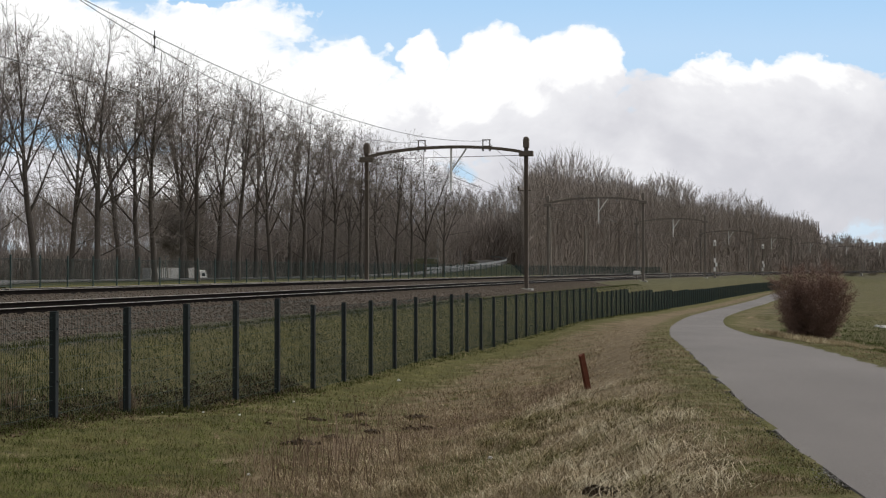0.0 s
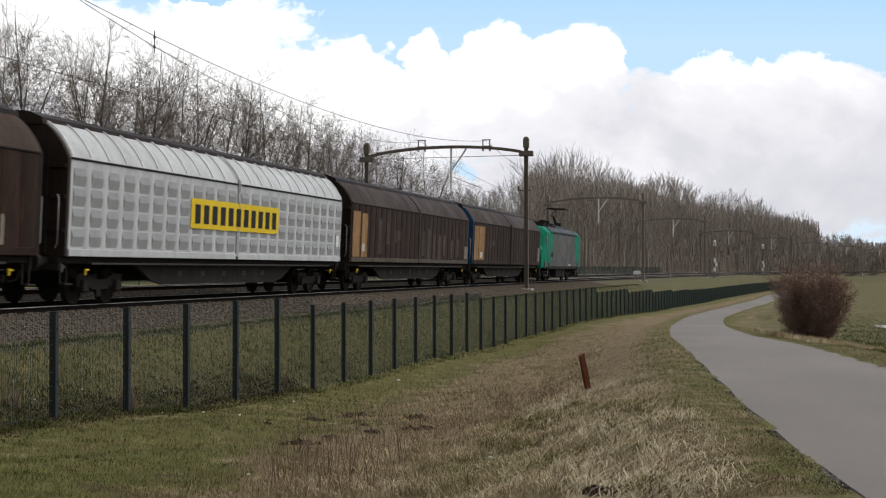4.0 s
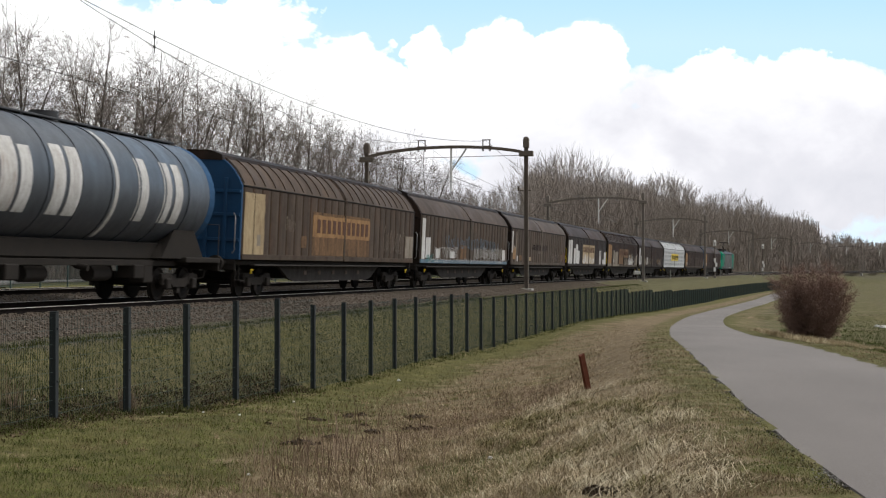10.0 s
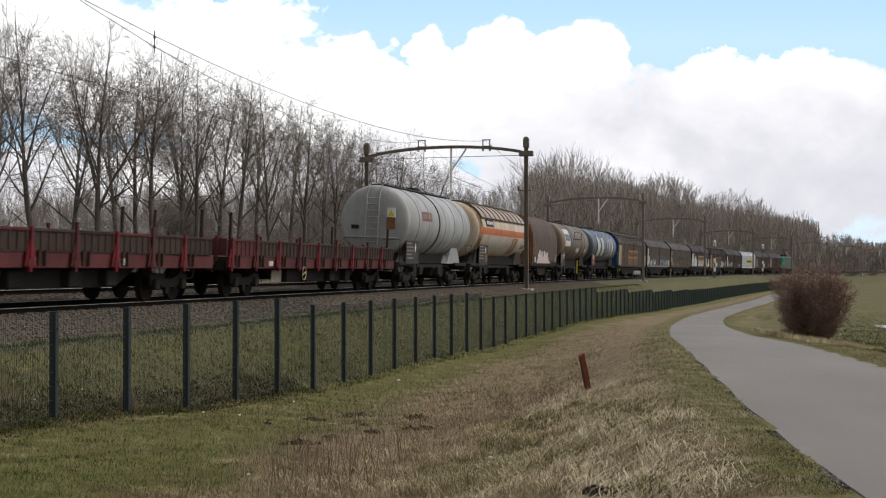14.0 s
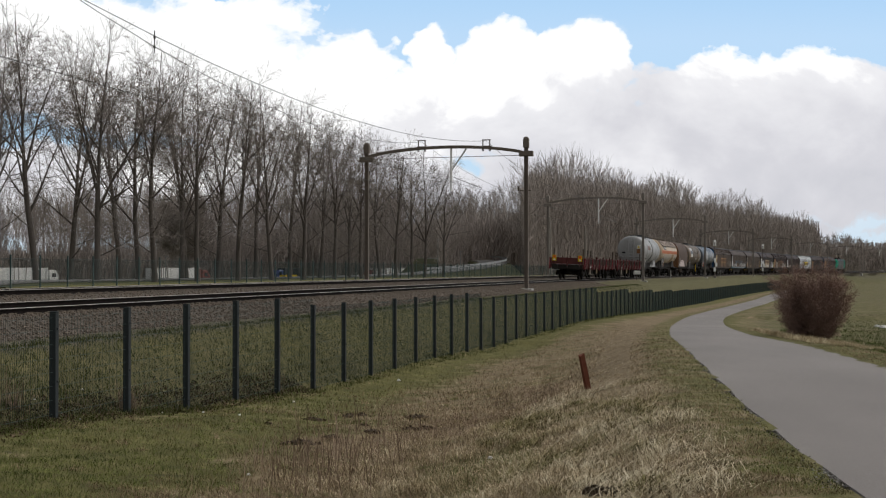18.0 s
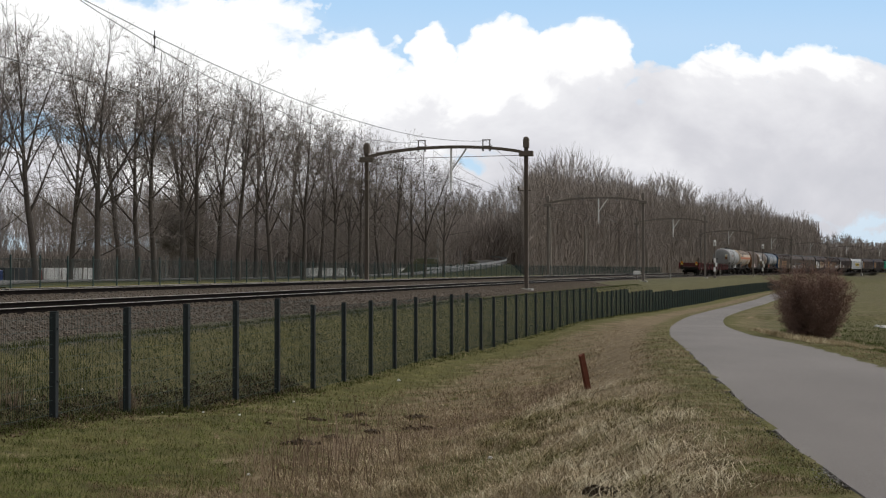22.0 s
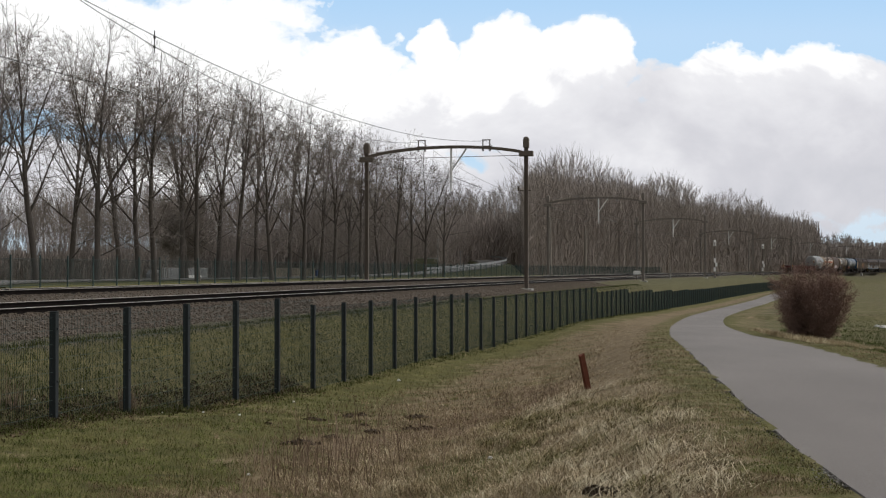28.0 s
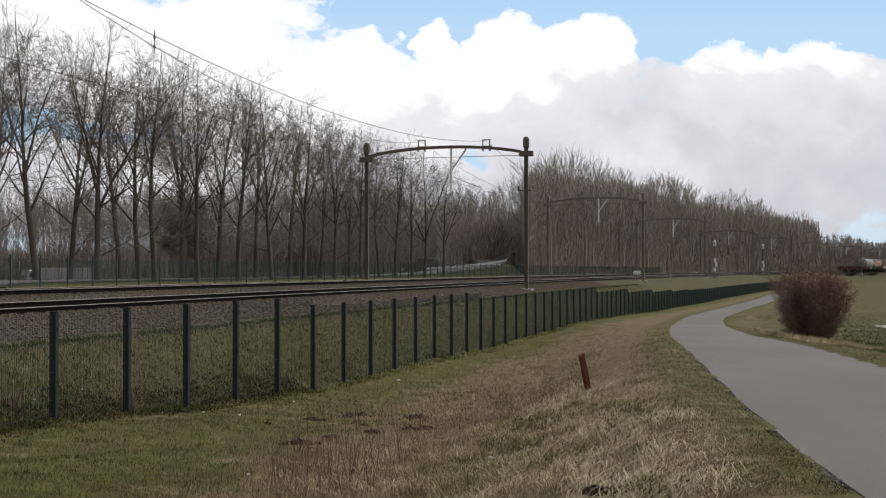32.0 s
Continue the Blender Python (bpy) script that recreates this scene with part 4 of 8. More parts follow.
M_NAVY = worn("dark_blue_grey_tank_paint", (.048, .056, .07), (.03, .034, .04), .75, .7, 25, .48, streak=True)
M_TAN = worn("brown_grimed_tank", (.165, .133, .104), (.09, .073, .059), .85, .7, 20, .5, streak=True)
M_HOOD = worn("dark_brown_tarpaulin", (.105, .078, .064), (.067, .05, .042), .7, .9, 30, .75, streak=True)
M_TANO = worn("ochre_stained_tank_paint", (.2, .125, .062), (.1, .068, .042), .9, .8, 20, .5, streak=True)
M_DATA = worn("grey_data_board_paint", (.06, .055, .052), (.034, .029, .026), .6, 2, 25, .7)
M_OCHRE = worn("rusty_brown_end_wall", (.23, .115, .055), (.085, .043, .028), .8, 1.5, 25, .6, streak=True)
M_PALECREAM = worn("pale_repainted_cream", (.46, .41, .36), (.33, .28, .23), .7, 1.2, 25, .62)
M_RUSTCREAM = worn("rust_stained_cream_paint", (.36, .27, .18), (.19, .11, .05), .85, .9, 25, .65, streak=True)
M_CREAM = worn("cream_gas_tank_paint", (.54, .465, .385), (.33, .24, .155), .8, .7, 25, .55, streak=True, rust=(.4, .27, .14))
M_SHIELD = worn("dusty_tan_shield_paint", (.35, .29, .245), (.22, .172, .14), .8, .8, 25, .65, streak=True)
M_BAND = worn("orange_tank_band", (.42, .12, .045), (.26, .095, .045), .5, 1.5, 25, .5)
M_TANKG = worn("light_grey_tank_paint", (.37, .373, .37), (.19, .182, .172), .85, .6, 20, .55, streak=True)
M_FLATR = worn("faded_oxide_red_steel", (.12, .036, .034), (.045, .024, .022), .8, 1.2, 25, .65, jitter=.2)
M_STAKER = worn("red_stake_paint", (.2, .022, .03), (.07, .02, .02), .75, 2, 25, .5)
M_REDWASH = worn("thin_red_brown_wash", (.105, .05, .04), (.05, .03, .024), .9, 1.5, 25, .65, streak=True)
M_BROWN2 = worn("red_brown_wagon_paint", (.082, .061, .045), (.04, .029, .022), .9, .7, 25, .62, streak=True, jitter=.25, rust=(.088, .05, .032))
M_ROOFT = worn("tan_brown_wagon_roof", (.088, .063, .046), (.046, .033, .026), .75, .5, 25, .6, jitter=.25, rust=(.12, .08, .053))
M_DARKW = worn("blackish_brown_wagon_paint", (.03, .022, .018), (.015, .012, .011), .7, .8, 25, .6, streak=True, jitter=.3, rust=(.05, .03, .022))
M_PINK = worn("pinkish_white_spray_paint", (.5, .42, .4), (.32, .26, .24), .5, 2, 25, .75)
M_BLUESPRAY = worn("faded_blue_spray_paint", (.1, .17, .23), (.12, .11, .1), .6, 1.6, 25, .7, streak=True)
M_TEAL = worn("turquoise_spray_paint", (.05, .2, .2), (.04, .09, .09), .6, 2, 25, .7)
M_BOARD = worn("yellow_brown_lettering_board", (.2, .115, .055), (.045, .03, .022), 1.0, 2.4, 25, .65, streak=True)
M_LETTER = worn("faded_dark_brown_lettering", (.075, .04, .03), (.14, .08, .05), .5, 4, 25, .7)
# darker copy of the silver paint, with the pressings' shade in its colour
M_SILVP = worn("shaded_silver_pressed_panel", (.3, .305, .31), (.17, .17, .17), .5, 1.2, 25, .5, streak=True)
M_TAILR = worn("orange_red_tail_plate", (.75, .13, .03), (.5, .1, .03), .4, 6, 25, .5)
M_PLANK = worn("grimy_wooden_drop_side", (.062, .042, .034), (.028, .021, .018), .6, 2, 25, .85, jitter=.4)

CANT = 2.56
TRACK_Z = (RAIL_NEAR + RAIL_NEAR2) / 2
TRAIN = []      # (thing, distance of its middle behind the front, length)


def arc_outline(pts):
    """A closed outline from the right half of a section, sill to ridge."""
    return pts + [(-x, z) for x, z in reversed(pts) if x > 1e-6]


def wheelset(parent, y, z=.46, r=.46):
    """Two wheels on an axle."""
    for side in (1, -1):
        x = side * .75
        g = Geo()
        n = 20
        prof = [(x - side * .065, r + .028), (x - side * .035, r + .028), (x - side * .02, r), (x + side * .06, r - .004), (x + side * .06, r - .06), (x + side * .03, r - .09), (x + side * .03, .14), (x + side * .1, .12), (x + side * .1, .0)]
        secs = [[(px, y + rr * math.sin(2 * math.pi * j / n), z + rr * math.cos(2 * math.pi * j / n)) for j in range(n)] for px, rr in prof]
        g.loft(secs, closed=True, caps=True, smooth=False)
        part("wheel", g, M_WHEEL, parent)
    part("axle", Geo().tube([(-.7, y, z), (.7, y, z)], .08, 10), M_WHEEL, parent)


def bogie(parent, y, base=1.8):
    """A two-axle bogie: side frames, springs, axle boxes, bolster, wheelsets."""
    b = part("bogie", Geo().box(-.9, .9, y - .16, y + .16, .52, .74, .03), M_UNDER, parent)
    for side in (1, -1):
        x = side * 1.0
        out = [(y - base / 2 - .35, .62), (y - base / 2 - .35, .74), (y - base / 2 + .2, .76), (y - .35, .62), (y + .35, .62), (y + base / 2 - .2, .76), (y + base / 2 + .35, .74), (y + base / 2 + .35, .62),
               (y + base / 2 - .15, .55), (y + .4, .38), (y - .4, .38), (y - base / 2 + .15, .55)]
        part("side_frame", Geo().loft([[(x - .05, a, c) for a, c in out], [(x + .05, a, c) for a, c in out]]), M_UNDER, b)
        for yy in (y - base / 2, y + base / 2):
            part("axle_box", Geo().box(x - .02, x + side * .0 + .14 if side > 0 else x + .02, yy - .15, yy + .15, .33, .62, .03) if side > 0 else Geo().box(x - .14, x + .02, yy - .15, yy + .15, .33, .62, .03), M_UNDER, b)
            for dy in (-.24, .24):
                part("spring", Geo().tube([(x, yy + dy, .45), (x, yy + dy, .72)], .07, 8), M_UNDER, b)
        part("brake_hanger", Geo().box(x - .03, x + .03, y - .12, y + .12, .2, .45, .02), M_UNDER, b)
    for yy in (y - base / 2, y + base / 2):
        wheelset(b, yy)
    return b


def buffers(parent, half):
    """Buffers, coupling hook and hoses at both ends. half: half the length over the buffers."""
    for e in (1, -1):
        beam = part("headstock", Geo().box(-1.25, 1.25, min(e * (half - .74), e * (half - .62)), max(e * (half - .74), e * (half - .62)), .84, 1.2, .02), M_UNDER, parent)
        for x in (-.875, .875):
            part("buffer", Geo().tube([(x, e * (half - .64), 1.04), (x, e * (half - .22), 1.04)], .12, 10).tube([(x, e * (half - .24), 1.04), (x, e * (half - .08), 1.04)], .09, 10).tube([(x, e * (half - .08), 1.04), (x, e * half, 1.04)], [.24, .22], 14), M_UNDER, beam)
        part("coupling", Geo().box(-.06, .06, min(e * (half - .64), e * (half - .15)), max(e * (half - .64), e * (half - .15)), .96, 1.12, .02), M_UNDER, beam)
        part("brake_hose", Geo().tube([(.35, e * (half - .6), .9), (.36, e * (half - .4), .6), (.3, e * (half - .1), .55), (.2, e * half, .7)], .03, 6), M_UNDER, beam)


def patch(parent, name, y0, y1, z0, z1, material, x=1.418, t=.004, label=""):
    """A painted field on a wagon's side; large ones have worn, uneven edges."""
    if y1 - y0 < .3 or "plate" in name:
        return part(name, Geo().box(x - t, x + t, y0, y1, z0, z1), material, parent, label)
    rng = random.Random(int(abs(y0) * 991 + z1 * 77))
    wob = lambda: rng.gauss(0, .004) - (.03 if rng.random() < .05 else 0)
    out = []
    ny, nz = max(3, int((y1 - y0) / .16)), max(3, int((z1 - z0) / .16))
    for k in range(ny):
        out.append((y0 + (y1 - y0) * k / ny, z0 - wob()))
    for k in range(nz):
        out.append((y1 + wob(), z0 + (z1 - z0) * k / nz))
    for k in range(ny):
        out.append((y1 - (y1 - y0) * k / ny, z1 + wob()))
    for k in range(nz):
        out.append((y0 - wob(), z1 - (z1 - z0) * k / nz))
    return part(name, Geo().loft([[(x - t, y, z) for y, z in out], [(x + t, y, z) for y, z in out]]), material, parent, label)


def strokes(parent, rng, y0, y1, z0, z1, material, n=10, w=.05, x=1.424, name="graffiti", label=""):
    """Scrawled signs on a side, as thin raised strokes: loops, hooks, arches and dashes side by side."""
    g = Geo()
    w = min(w, .055)
    for i in range(n):
        hw = (y1 - y0) / n * .5
        yc = y0 + (y1 - y0) * (i + .5) / n + rng.uniform(-.2, .2) * hw
        zc, hz = (z0 + z1) / 2 + rng.uniform(-.12, .12) * (z1 - z0), (z1 - z0) / 2 * rng.uniform(.6, 1.05)
        lean = rng.uniform(-.25, .45)
        for _ in range(rng.choice((1, 2, 2))):
            kind = rng.randrange(5)
            a0, sp = rng.uniform(0, 6.28), rng.choice((-1, 1))
            p = []
            for k in range(9):
                t = k / 8
                if kind == 0:
                    q = (math.cos(a0 + sp * 6.2 * t) * .7, math.sin(a0 + sp * 6.2 * t) * .9)
                elif kind == 1:
                    q = (math.cos(1.0 + 4.3 * t) * .75, math.sin(1.0 + 4.3 * t) * .95)
                elif kind == 2:
                    q = (-.7 + 1.4 * t, 1.0 - abs(2 * t - 1) ** 3 * 2.0)
                elif kind == 3:
                    q = (math.sin(6.28 * t) * .5 * sp, 1 - 2 * t)
                else:
                    q = (.5 * sp * (t - .3) * (1 if t < .5 else -1.5), 1.1 - 2.2 * t)
                p.append((yc + (q[0] * hw + lean * q[1] * hw * .6), zc + q[1] * hz))
            ww = w * rng.uniform(.5, 1.0)
            for (a, c), (b, d) in zip(p, p[1:]):
                dy, dz = b - a, d - c
                ln = math.hypot(dy, dz) or 1
                ny, nz = -dz / ln * ww / 2, dy / ln * ww / 2
                g.add([(x, a + ny, c + nz), (x, a - ny, c - nz), (x, b - ny, d - nz), (x, b + ny, d + nz), (x - .004, a + ny, c + nz), (x - .004, a - ny, c - nz), (x - .004, b - ny, d - nz), (x - .004, b + ny, d + nz)],
                      [(0, 1, 2, 3), (4, 7, 6, 5), (0, 4, 5, 1), (1, 5, 6, 2), (2, 6, 7, 3), (3, 7, 4, 0)])
    ob = part(name, g, material, parent, label)
    ob["kind"] = "stuff"
    return ob


def drips(parent, y0, y1, z0, z1, n, material, seed, x=1.424, label="pale sprayed letters run down in drips"):
    """Broad upright sprayed strokes of uneven height with rounded heads and gaps."""
    rng = random.Random(seed)
    step = (y1 - y0) / n
    g = Geo()
    for i in range(n):
        if rng.random() < .14:
            continue
        a, wd, top = y0 + step * (i + rng.uniform(0, .25)), step * rng.uniform(.45, .8), z0 + (z1 - z0) * rng.uniform(.45, 1.0)
        low = z0 + (z1 - z0) * (rng.uniform(.0, .3) if rng.random() < .3 else 0)
        o = [(a, low), (a + wd, low), (a + wd * rng.uniform(.8, 1.1), top - wd * .4), (a + wd * .75, top - wd * .08), (a + wd * .4, top), (a + wd * .1, top - wd * .2)]
        g.loft([[(x - .006, p, q) for p, q in o], [(x, p, q) for p, q in o]])
    part("graffiti", g, material, parent, label)["kind"] = "stuff"


HALF_SECTION = [(1.385, 1.17), (1.385, 3.38), (1.36, 3.43), (1.26, 3.62), (1.08, 3.87), (.86, 4.08), (.6, 4.23), (.3, 4.32), (0, 4.35)]
def rounded(pts, k=3):
    """A smoother outline through the same points (the roof's curve)."""
    out = []
    for i in range(len(pts) - 1):
        a, b, c, d = pts[max(0, i - 1)], pts[i], pts[i + 1], pts[min(len(pts) - 1, i + 2)]
        for j in range(k):
            t = j / k
            out.append(tuple(.5 * (2 * b[q] + (c[q] - a[q]) * t + (2 * a[q] - 5 * b[q] + 4 * c[q] - d[q]) * t * t + (3 * b[q] - a[q] - 3 * c[q] + d[q]) * t ** 3) for q in (0, 1)))
    return out + [pts[-1]]


HALF_SECTION = HALF_SECTION[:2] + rounded(HALF_SECTION[2:], 2)
BOX_LEN, BODY_HALF = 23.24, 11.02


RIB = {}


def rib_mesh(material, foot=.39, head=.3, deep=.03, h=2.0):
    key = (material.name, foot)
    if key not in RIB:
        RIB[key] = Geo().loft([[(-deep, -foot, z), (-deep, foot, z), (.004, head + .04, z), (.016, head * .6, z), (.016, -head * .6, z), (.004, -head - .04, z)] for z in (0, h)]).mesh("wall_rib", material)
    return RIB[key]


def box_wagon(label, wall, roof, strip=None, end_paint=None, column=None, grid=False, roof_ribs=True, roof_rib=None, wheel=False):
    """A long bogie wagon with ribbed sliding walls under a curved roof."""
    w = thing("box_wagon", None, None, label, "freight wagon", "train vehicles")
    L = BODY_HALF
    out = arc_outline(HALF_SECTION)
    inner = [(x * .97, z - .03 if z > 1.3 else z + .02) for x, z in out]
    part("body", Geo().loft([[(x, -L + .12, z) for x, z in inner], [(x, L - .12, z) for x, z in inner]]), M_DARKW, w)
    for e in (1, -1):
        mat = end_paint if (end_paint and e < 0) else M_DARKW
        end = part("end_wall", Geo().loft([[(x, e * (L - .12), z) for x, z in out], [(x, e * L, z) for x, z in out]]), mat, w)
        for x in (-.9, -.3, .3, .9):
            part("end_rib", Geo().box(x - .05, x + .05, min(e * L, e * (L + .09)), max(e * L, e * (L + .09)), 1.2, 3.6, .01), mat, end)
        for z in (1.75, 2.5, 3.2):
            part("end_bar", Geo().box(-1.36, 1.36, min(e * L, e * (L + .07)), max(e * L, e * (L + .07)), z - .05, z + .05, .01), mat, end)
        part("handrail", Geo().tube([(1.2, e * (L + .1), 1.35), (1.3, e * (L + .2), 1.45), (1.3, e * (L + .2), 2.45), (1.2, e * (L + .08), 2.55)], .015, 6), M_YELLOW if (e < 0 and wheel) else M_ZINC, end)
    for side in (1, -1):
        a, b = sorted((side * 1.335, side * (1.395 if grid else 1.374 if wall is M_BROWN2 else 1.391)))
        for y0, y1 in ((-L + .14, -.09), (.09, L - .14)):
            d = part("sliding_wall", Geo().box(a, b, y0, y1, 1.2, 3.38, .008), wall, w)
            n = 12 if grid else 13
            for i in range(1, n) if grid else range(n):
                r = part("wall_rib", rib_mesh(wall, .2, .1, .01) if grid else rib_mesh(wall), wall, d)
                r.matrix_basis = pose(side * 1.4, y0 + (y1 - y0) * (i if grid else i + .5) / n, 1.34, 0, 0, 0 if side > 0 else 180)
            if grid and side > 0:
                for i in range(n):
                    for k in range(4):
                        yy = y0 + (y1 - y0) * (i + .5) / n
                        hw = (y1 - y0) / n * .36
                        z0 = 1.38 + k * .46
                        # shade of each pressing is painted by the darker silver
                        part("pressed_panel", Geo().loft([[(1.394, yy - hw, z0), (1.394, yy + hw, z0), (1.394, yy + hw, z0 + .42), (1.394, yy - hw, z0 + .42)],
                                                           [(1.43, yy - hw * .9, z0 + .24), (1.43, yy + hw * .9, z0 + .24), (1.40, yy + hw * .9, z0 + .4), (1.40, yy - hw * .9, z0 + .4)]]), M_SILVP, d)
            top = part("roof_panel", Geo().loft([[(x * side + side * .012, y, z + .012) for x, z in HALF_SECTION[1:]] + [(x * side * .98, y, z - .03) for x, z in reversed(HALF_SECTION[1:])] for y in (y0, y1)]), roof, w)
            if roof_ribs:
                for i in range(0, 12, 11 if roof_ribs == "ends" else 1):
                    y = y0 + .06 + (y1 - y0 - .12) * i / 11
                    part("roof_rib", Geo().loft([[(x * side + side * .012, yy, z + .012) for x, z in HALF_SECTION[2:]] + [(x * side + side * .03, yy, z + .045) for x, z in reversed(HALF_SECTION[2:])] for yy in (y - .022, y + .022)]), roof_rib or roof, top)
            q0, q1 = sorted((side * 1.38, side * 1.425))
            part("sill_strip", Geo().box(q0, q1, y0, y1, 1.17, 1.34, .01), strip or wall, d)
            # black strip paints the shadow line below the roof's overhang
            part("eave_strip", Geo().box(q0, q1, y0, y1, 3.36, 3.41, .01), M_UNDER, d)
    for dy in (-.06, .06):
        part("door_column", Geo().box(1.37, 1.44, dy - .035, dy + .035, 1.25, 3.52, .01), column or strip or wall, w)
    part("ridge_rail", Geo().loft([[(-.76, y, 4.12), (.76, y, 4.12), (.72, y, 4.28), (.36, y, 4.41), (-.36, y, 4.41), (-.72, y, 4.28)] for y in (-L - .05, L + .05)]), M_DARKW, w)
    fr = part("underframe", Geo().box(-1.2, 1.2, -L, L, 1.0, 1.16, .02), M_UNDER, w)
    for side in (1, -1):
        a, b = sorted((side * 1.22, side * 1.4))
        part("step_ledge", Geo().box(a, b, -L + 1.4, L - 1.4, .98, 1.03, .01), M_TRUSS, fr, "dusty ledge below the sliding walls")
        o = [(-6.4, .98), (6.4, .98), (5.3, .56), (4.6, .45), (-4.6, .45), (-5.3, .56)]
        part("truss_beam", Geo().loft([[(side * .95, y, z) for y, z in o], [(side * 1.05, y, z) for y, z in o]]), M_TRUSS, fr)
        for e in (1, -1):
            y0, y1 = sorted((e * (L - .45), e * (L - .1)))
            part("step", Geo().box(a, b, y0, y1, .52, .56).box(a, a + .03, y0, y0 + .04, .54, 1.0).box(a, a + .03, y1 - .04, y1, .54, 1.0), M_UNDER, fr)
            y0, y1 = sorted((e * (L - 1.28), e * (L - 1.1)))
            part("yellow_lever", Geo().box(b - .05, b, y0, y1, .84, .88, .01).box(b - .05, b, y0, y0 + .05, .74, .89, .01), M_YELLOW, fr, "bright yellow brake lever")
    for k in range(5):
        y = -3.6 + k * 1.7
        part("stencil_plate", Geo().box(1.05, 1.06, y, y + .3, .68, .82), M_HOOD, fr)
    for y in (-8.4, 8.4):
        bogie(fr, y)
    buffers(fr, BOX_LEN / 2)
    if wheel:
        hub = []
        for k in range(25):
            t = 2 * math.pi * k / 24
            hub.append((1.12 + .26 * math.cos(t), -L - .32 + .1 * math.cos(t), 1.62 + .28 * math.sin(t)))
        part("handwheel", Geo().tube(hub, .016, 6).tube([(.88, -L - .4, 1.52), (1.36, -L - .22, 1.74)], .018, 6).tube([(1.12, -L - .32, 1.62), (1.12, -L, 1.62)], .03, 6), M_YELLOW, w, "yellow spoked brake handwheel")
    return w


def letters(parent, y0, y1, z0, z1, n, material, x=1.424, gap=.42):
    """A row of lettering as plain upright bars of its size."""
    step = (y1 - y0) / n
    for i in range(n):
        a = y0 + step * (i + gap / 2)
        part("lettering_bar", Geo().box(x - .004, x + .006, a, a + step * (1 - gap), z0, z1), material, parent)


def dress_box_wagons():
    """The nine sliding-wall wagons with their paint, panels and scrawls, front to back."""
    rng = random.Random(31)
    w = enlist(box_wagon("dark brown sliding-wall wagon with an orange panel and blue end", M_BROWN, M_ROOFB, end_paint=M_BLUEP, roof_ribs=False), BOX_LEN)
    patch(w, "orange_panel", -10.75, -9.65, 1.4, 3.2, M_ORANGE)
    patch(w, "orange_panel", -9.55, -8.1, 1.4, 3.2, M_ORANGE)
    patch(w, "white_plate", -9.1, -8.6, 1.5, 1.82, M_PALE, 1.424)
    patch(w, "pale_panel", 9.9, 10.75, 1.4, 2.3, M_GREYP)
    strokes(w, rng, -6.5, -5.0, 2.1, 2.5, M_GREYP, 3, .03)
    w = enlist(box_wagon("brown sliding-wall wagon with two faded orange panels and washed patches", M_BROWN, M_ROOFB, strip=M_STRIP, column=M_STRIP, roof_ribs=False), BOX_LEN)
    patch(w, "orange_panel", -10.8, -9.8, 1.36, 3.1, M_ORANGE)
    patch(w, "orange_panel", -9.55, -8.75, 1.36, 3.05, M_ORANGE)
    patch(w, "white_plate", -9.43, -9.1, 1.58, 1.88, M_PALE, 1.424)
    for y in (1.58, 2.69, 3.81):
        patch(w, "washed_panel", y, y + .62, 1.36, 2.75 - .25 * (y > 2), M_FAINT)
    for y, z0, z1 in ((-7.1, 1.5, 2.9), (-5.8, 1.9, 2.8), (-4.6, 2.0, 2.5), (-3.9, 2.1, 2.5), (.5, 1.5, 2.6), (4.9, 1.5, 2.5), (6.6, 1.4, 2.3), (8.0, 1.5, 2.4)):
        patch(w, "washed_panel", y, y + .5, z0, z1, M_FAINT)
    patch(w, "pale_panel", 10.0, 10.8, 1.4, 2.05, M_GREYP)
    w = enlist(box_wagon("silver white sliding-wall wagon with pressed panels and a yellow board", M_SILVER, M_SILVER, grid=True, roof_rib=M_WHITE, strip=M_SILVER), BOX_LEN)
    patch(w, "yellow_board", -3.75, 3.65, 2.0, 2.82, M_YELLOW, 1.436)
    letters(w, -3.6, 3.5, 2.14, 2.66, 11, M_BLACK, 1.445)
    patch(w, "small_plate", 10.2, 10.5, 1.7, 2.1, M_WHITE, 1.436)
    w = enlist(box_wagon("dark brown sliding-wall wagon with chalky panels and white scrawls", M_BROWN, M_ROOFB, strip=M_BROWN, roof_ribs=False), BOX_LEN)
    patch(w, "white_panel", -10.55, -9.75, 1.4, 3.15, M_PALE)
    patch(w, "white_panel", -9.4, -8.75, 1.42, 2.3, M_PALE)
    patch(w, "white_panel", -7.4, -6.75, 1.45, 1.87, M_PALE)
    patch(w, "white_panel", -4.2, -3.4, 1.42, 2.2, M_PALE)
    strokes(w, rng, -8.1, 1.3, 1.4, 2.1, M_GREYP, 16, .05, label="pale sprayed scrawl")
    drips(w, -8.2, -4.4, 1.36, 2.0, 10, M_GREYP, 8)
    drips(w, 6.0, 9.6, 1.36, 2.25, 10, M_GREYP, 9)
    strokes(w, rng, 5.0, 8.0, 1.5, 2.1, M_ORANGE, 6, .04)
    w = enlist(box_wagon("brown sliding-wall wagon with orange panels, a lettering board and grey scrawls", M_BROWN, M_ROOFB, strip=M_STRIP, column=M_STRIP, wheel=True), BOX_LEN)
    patch(w, "orange_panel", -10.75, -9.75, 1.44, 3.15, M_ORANGE)
    patch(w, "orange_panel", -9.6, -8.65, 1.44, 3.1, M_ORANGE)
    patch(w, "grey_panel", -7.5, -6.6, 1.36, 2.66, M_GREYP)
    patch(w, "grey_panel", -6.4, -5.55, 1.36, 2.5, M_GREYP)
    patch(w, "grey_panel", -5.45, -4.4, 1.36, 2.55, M_GREYP)
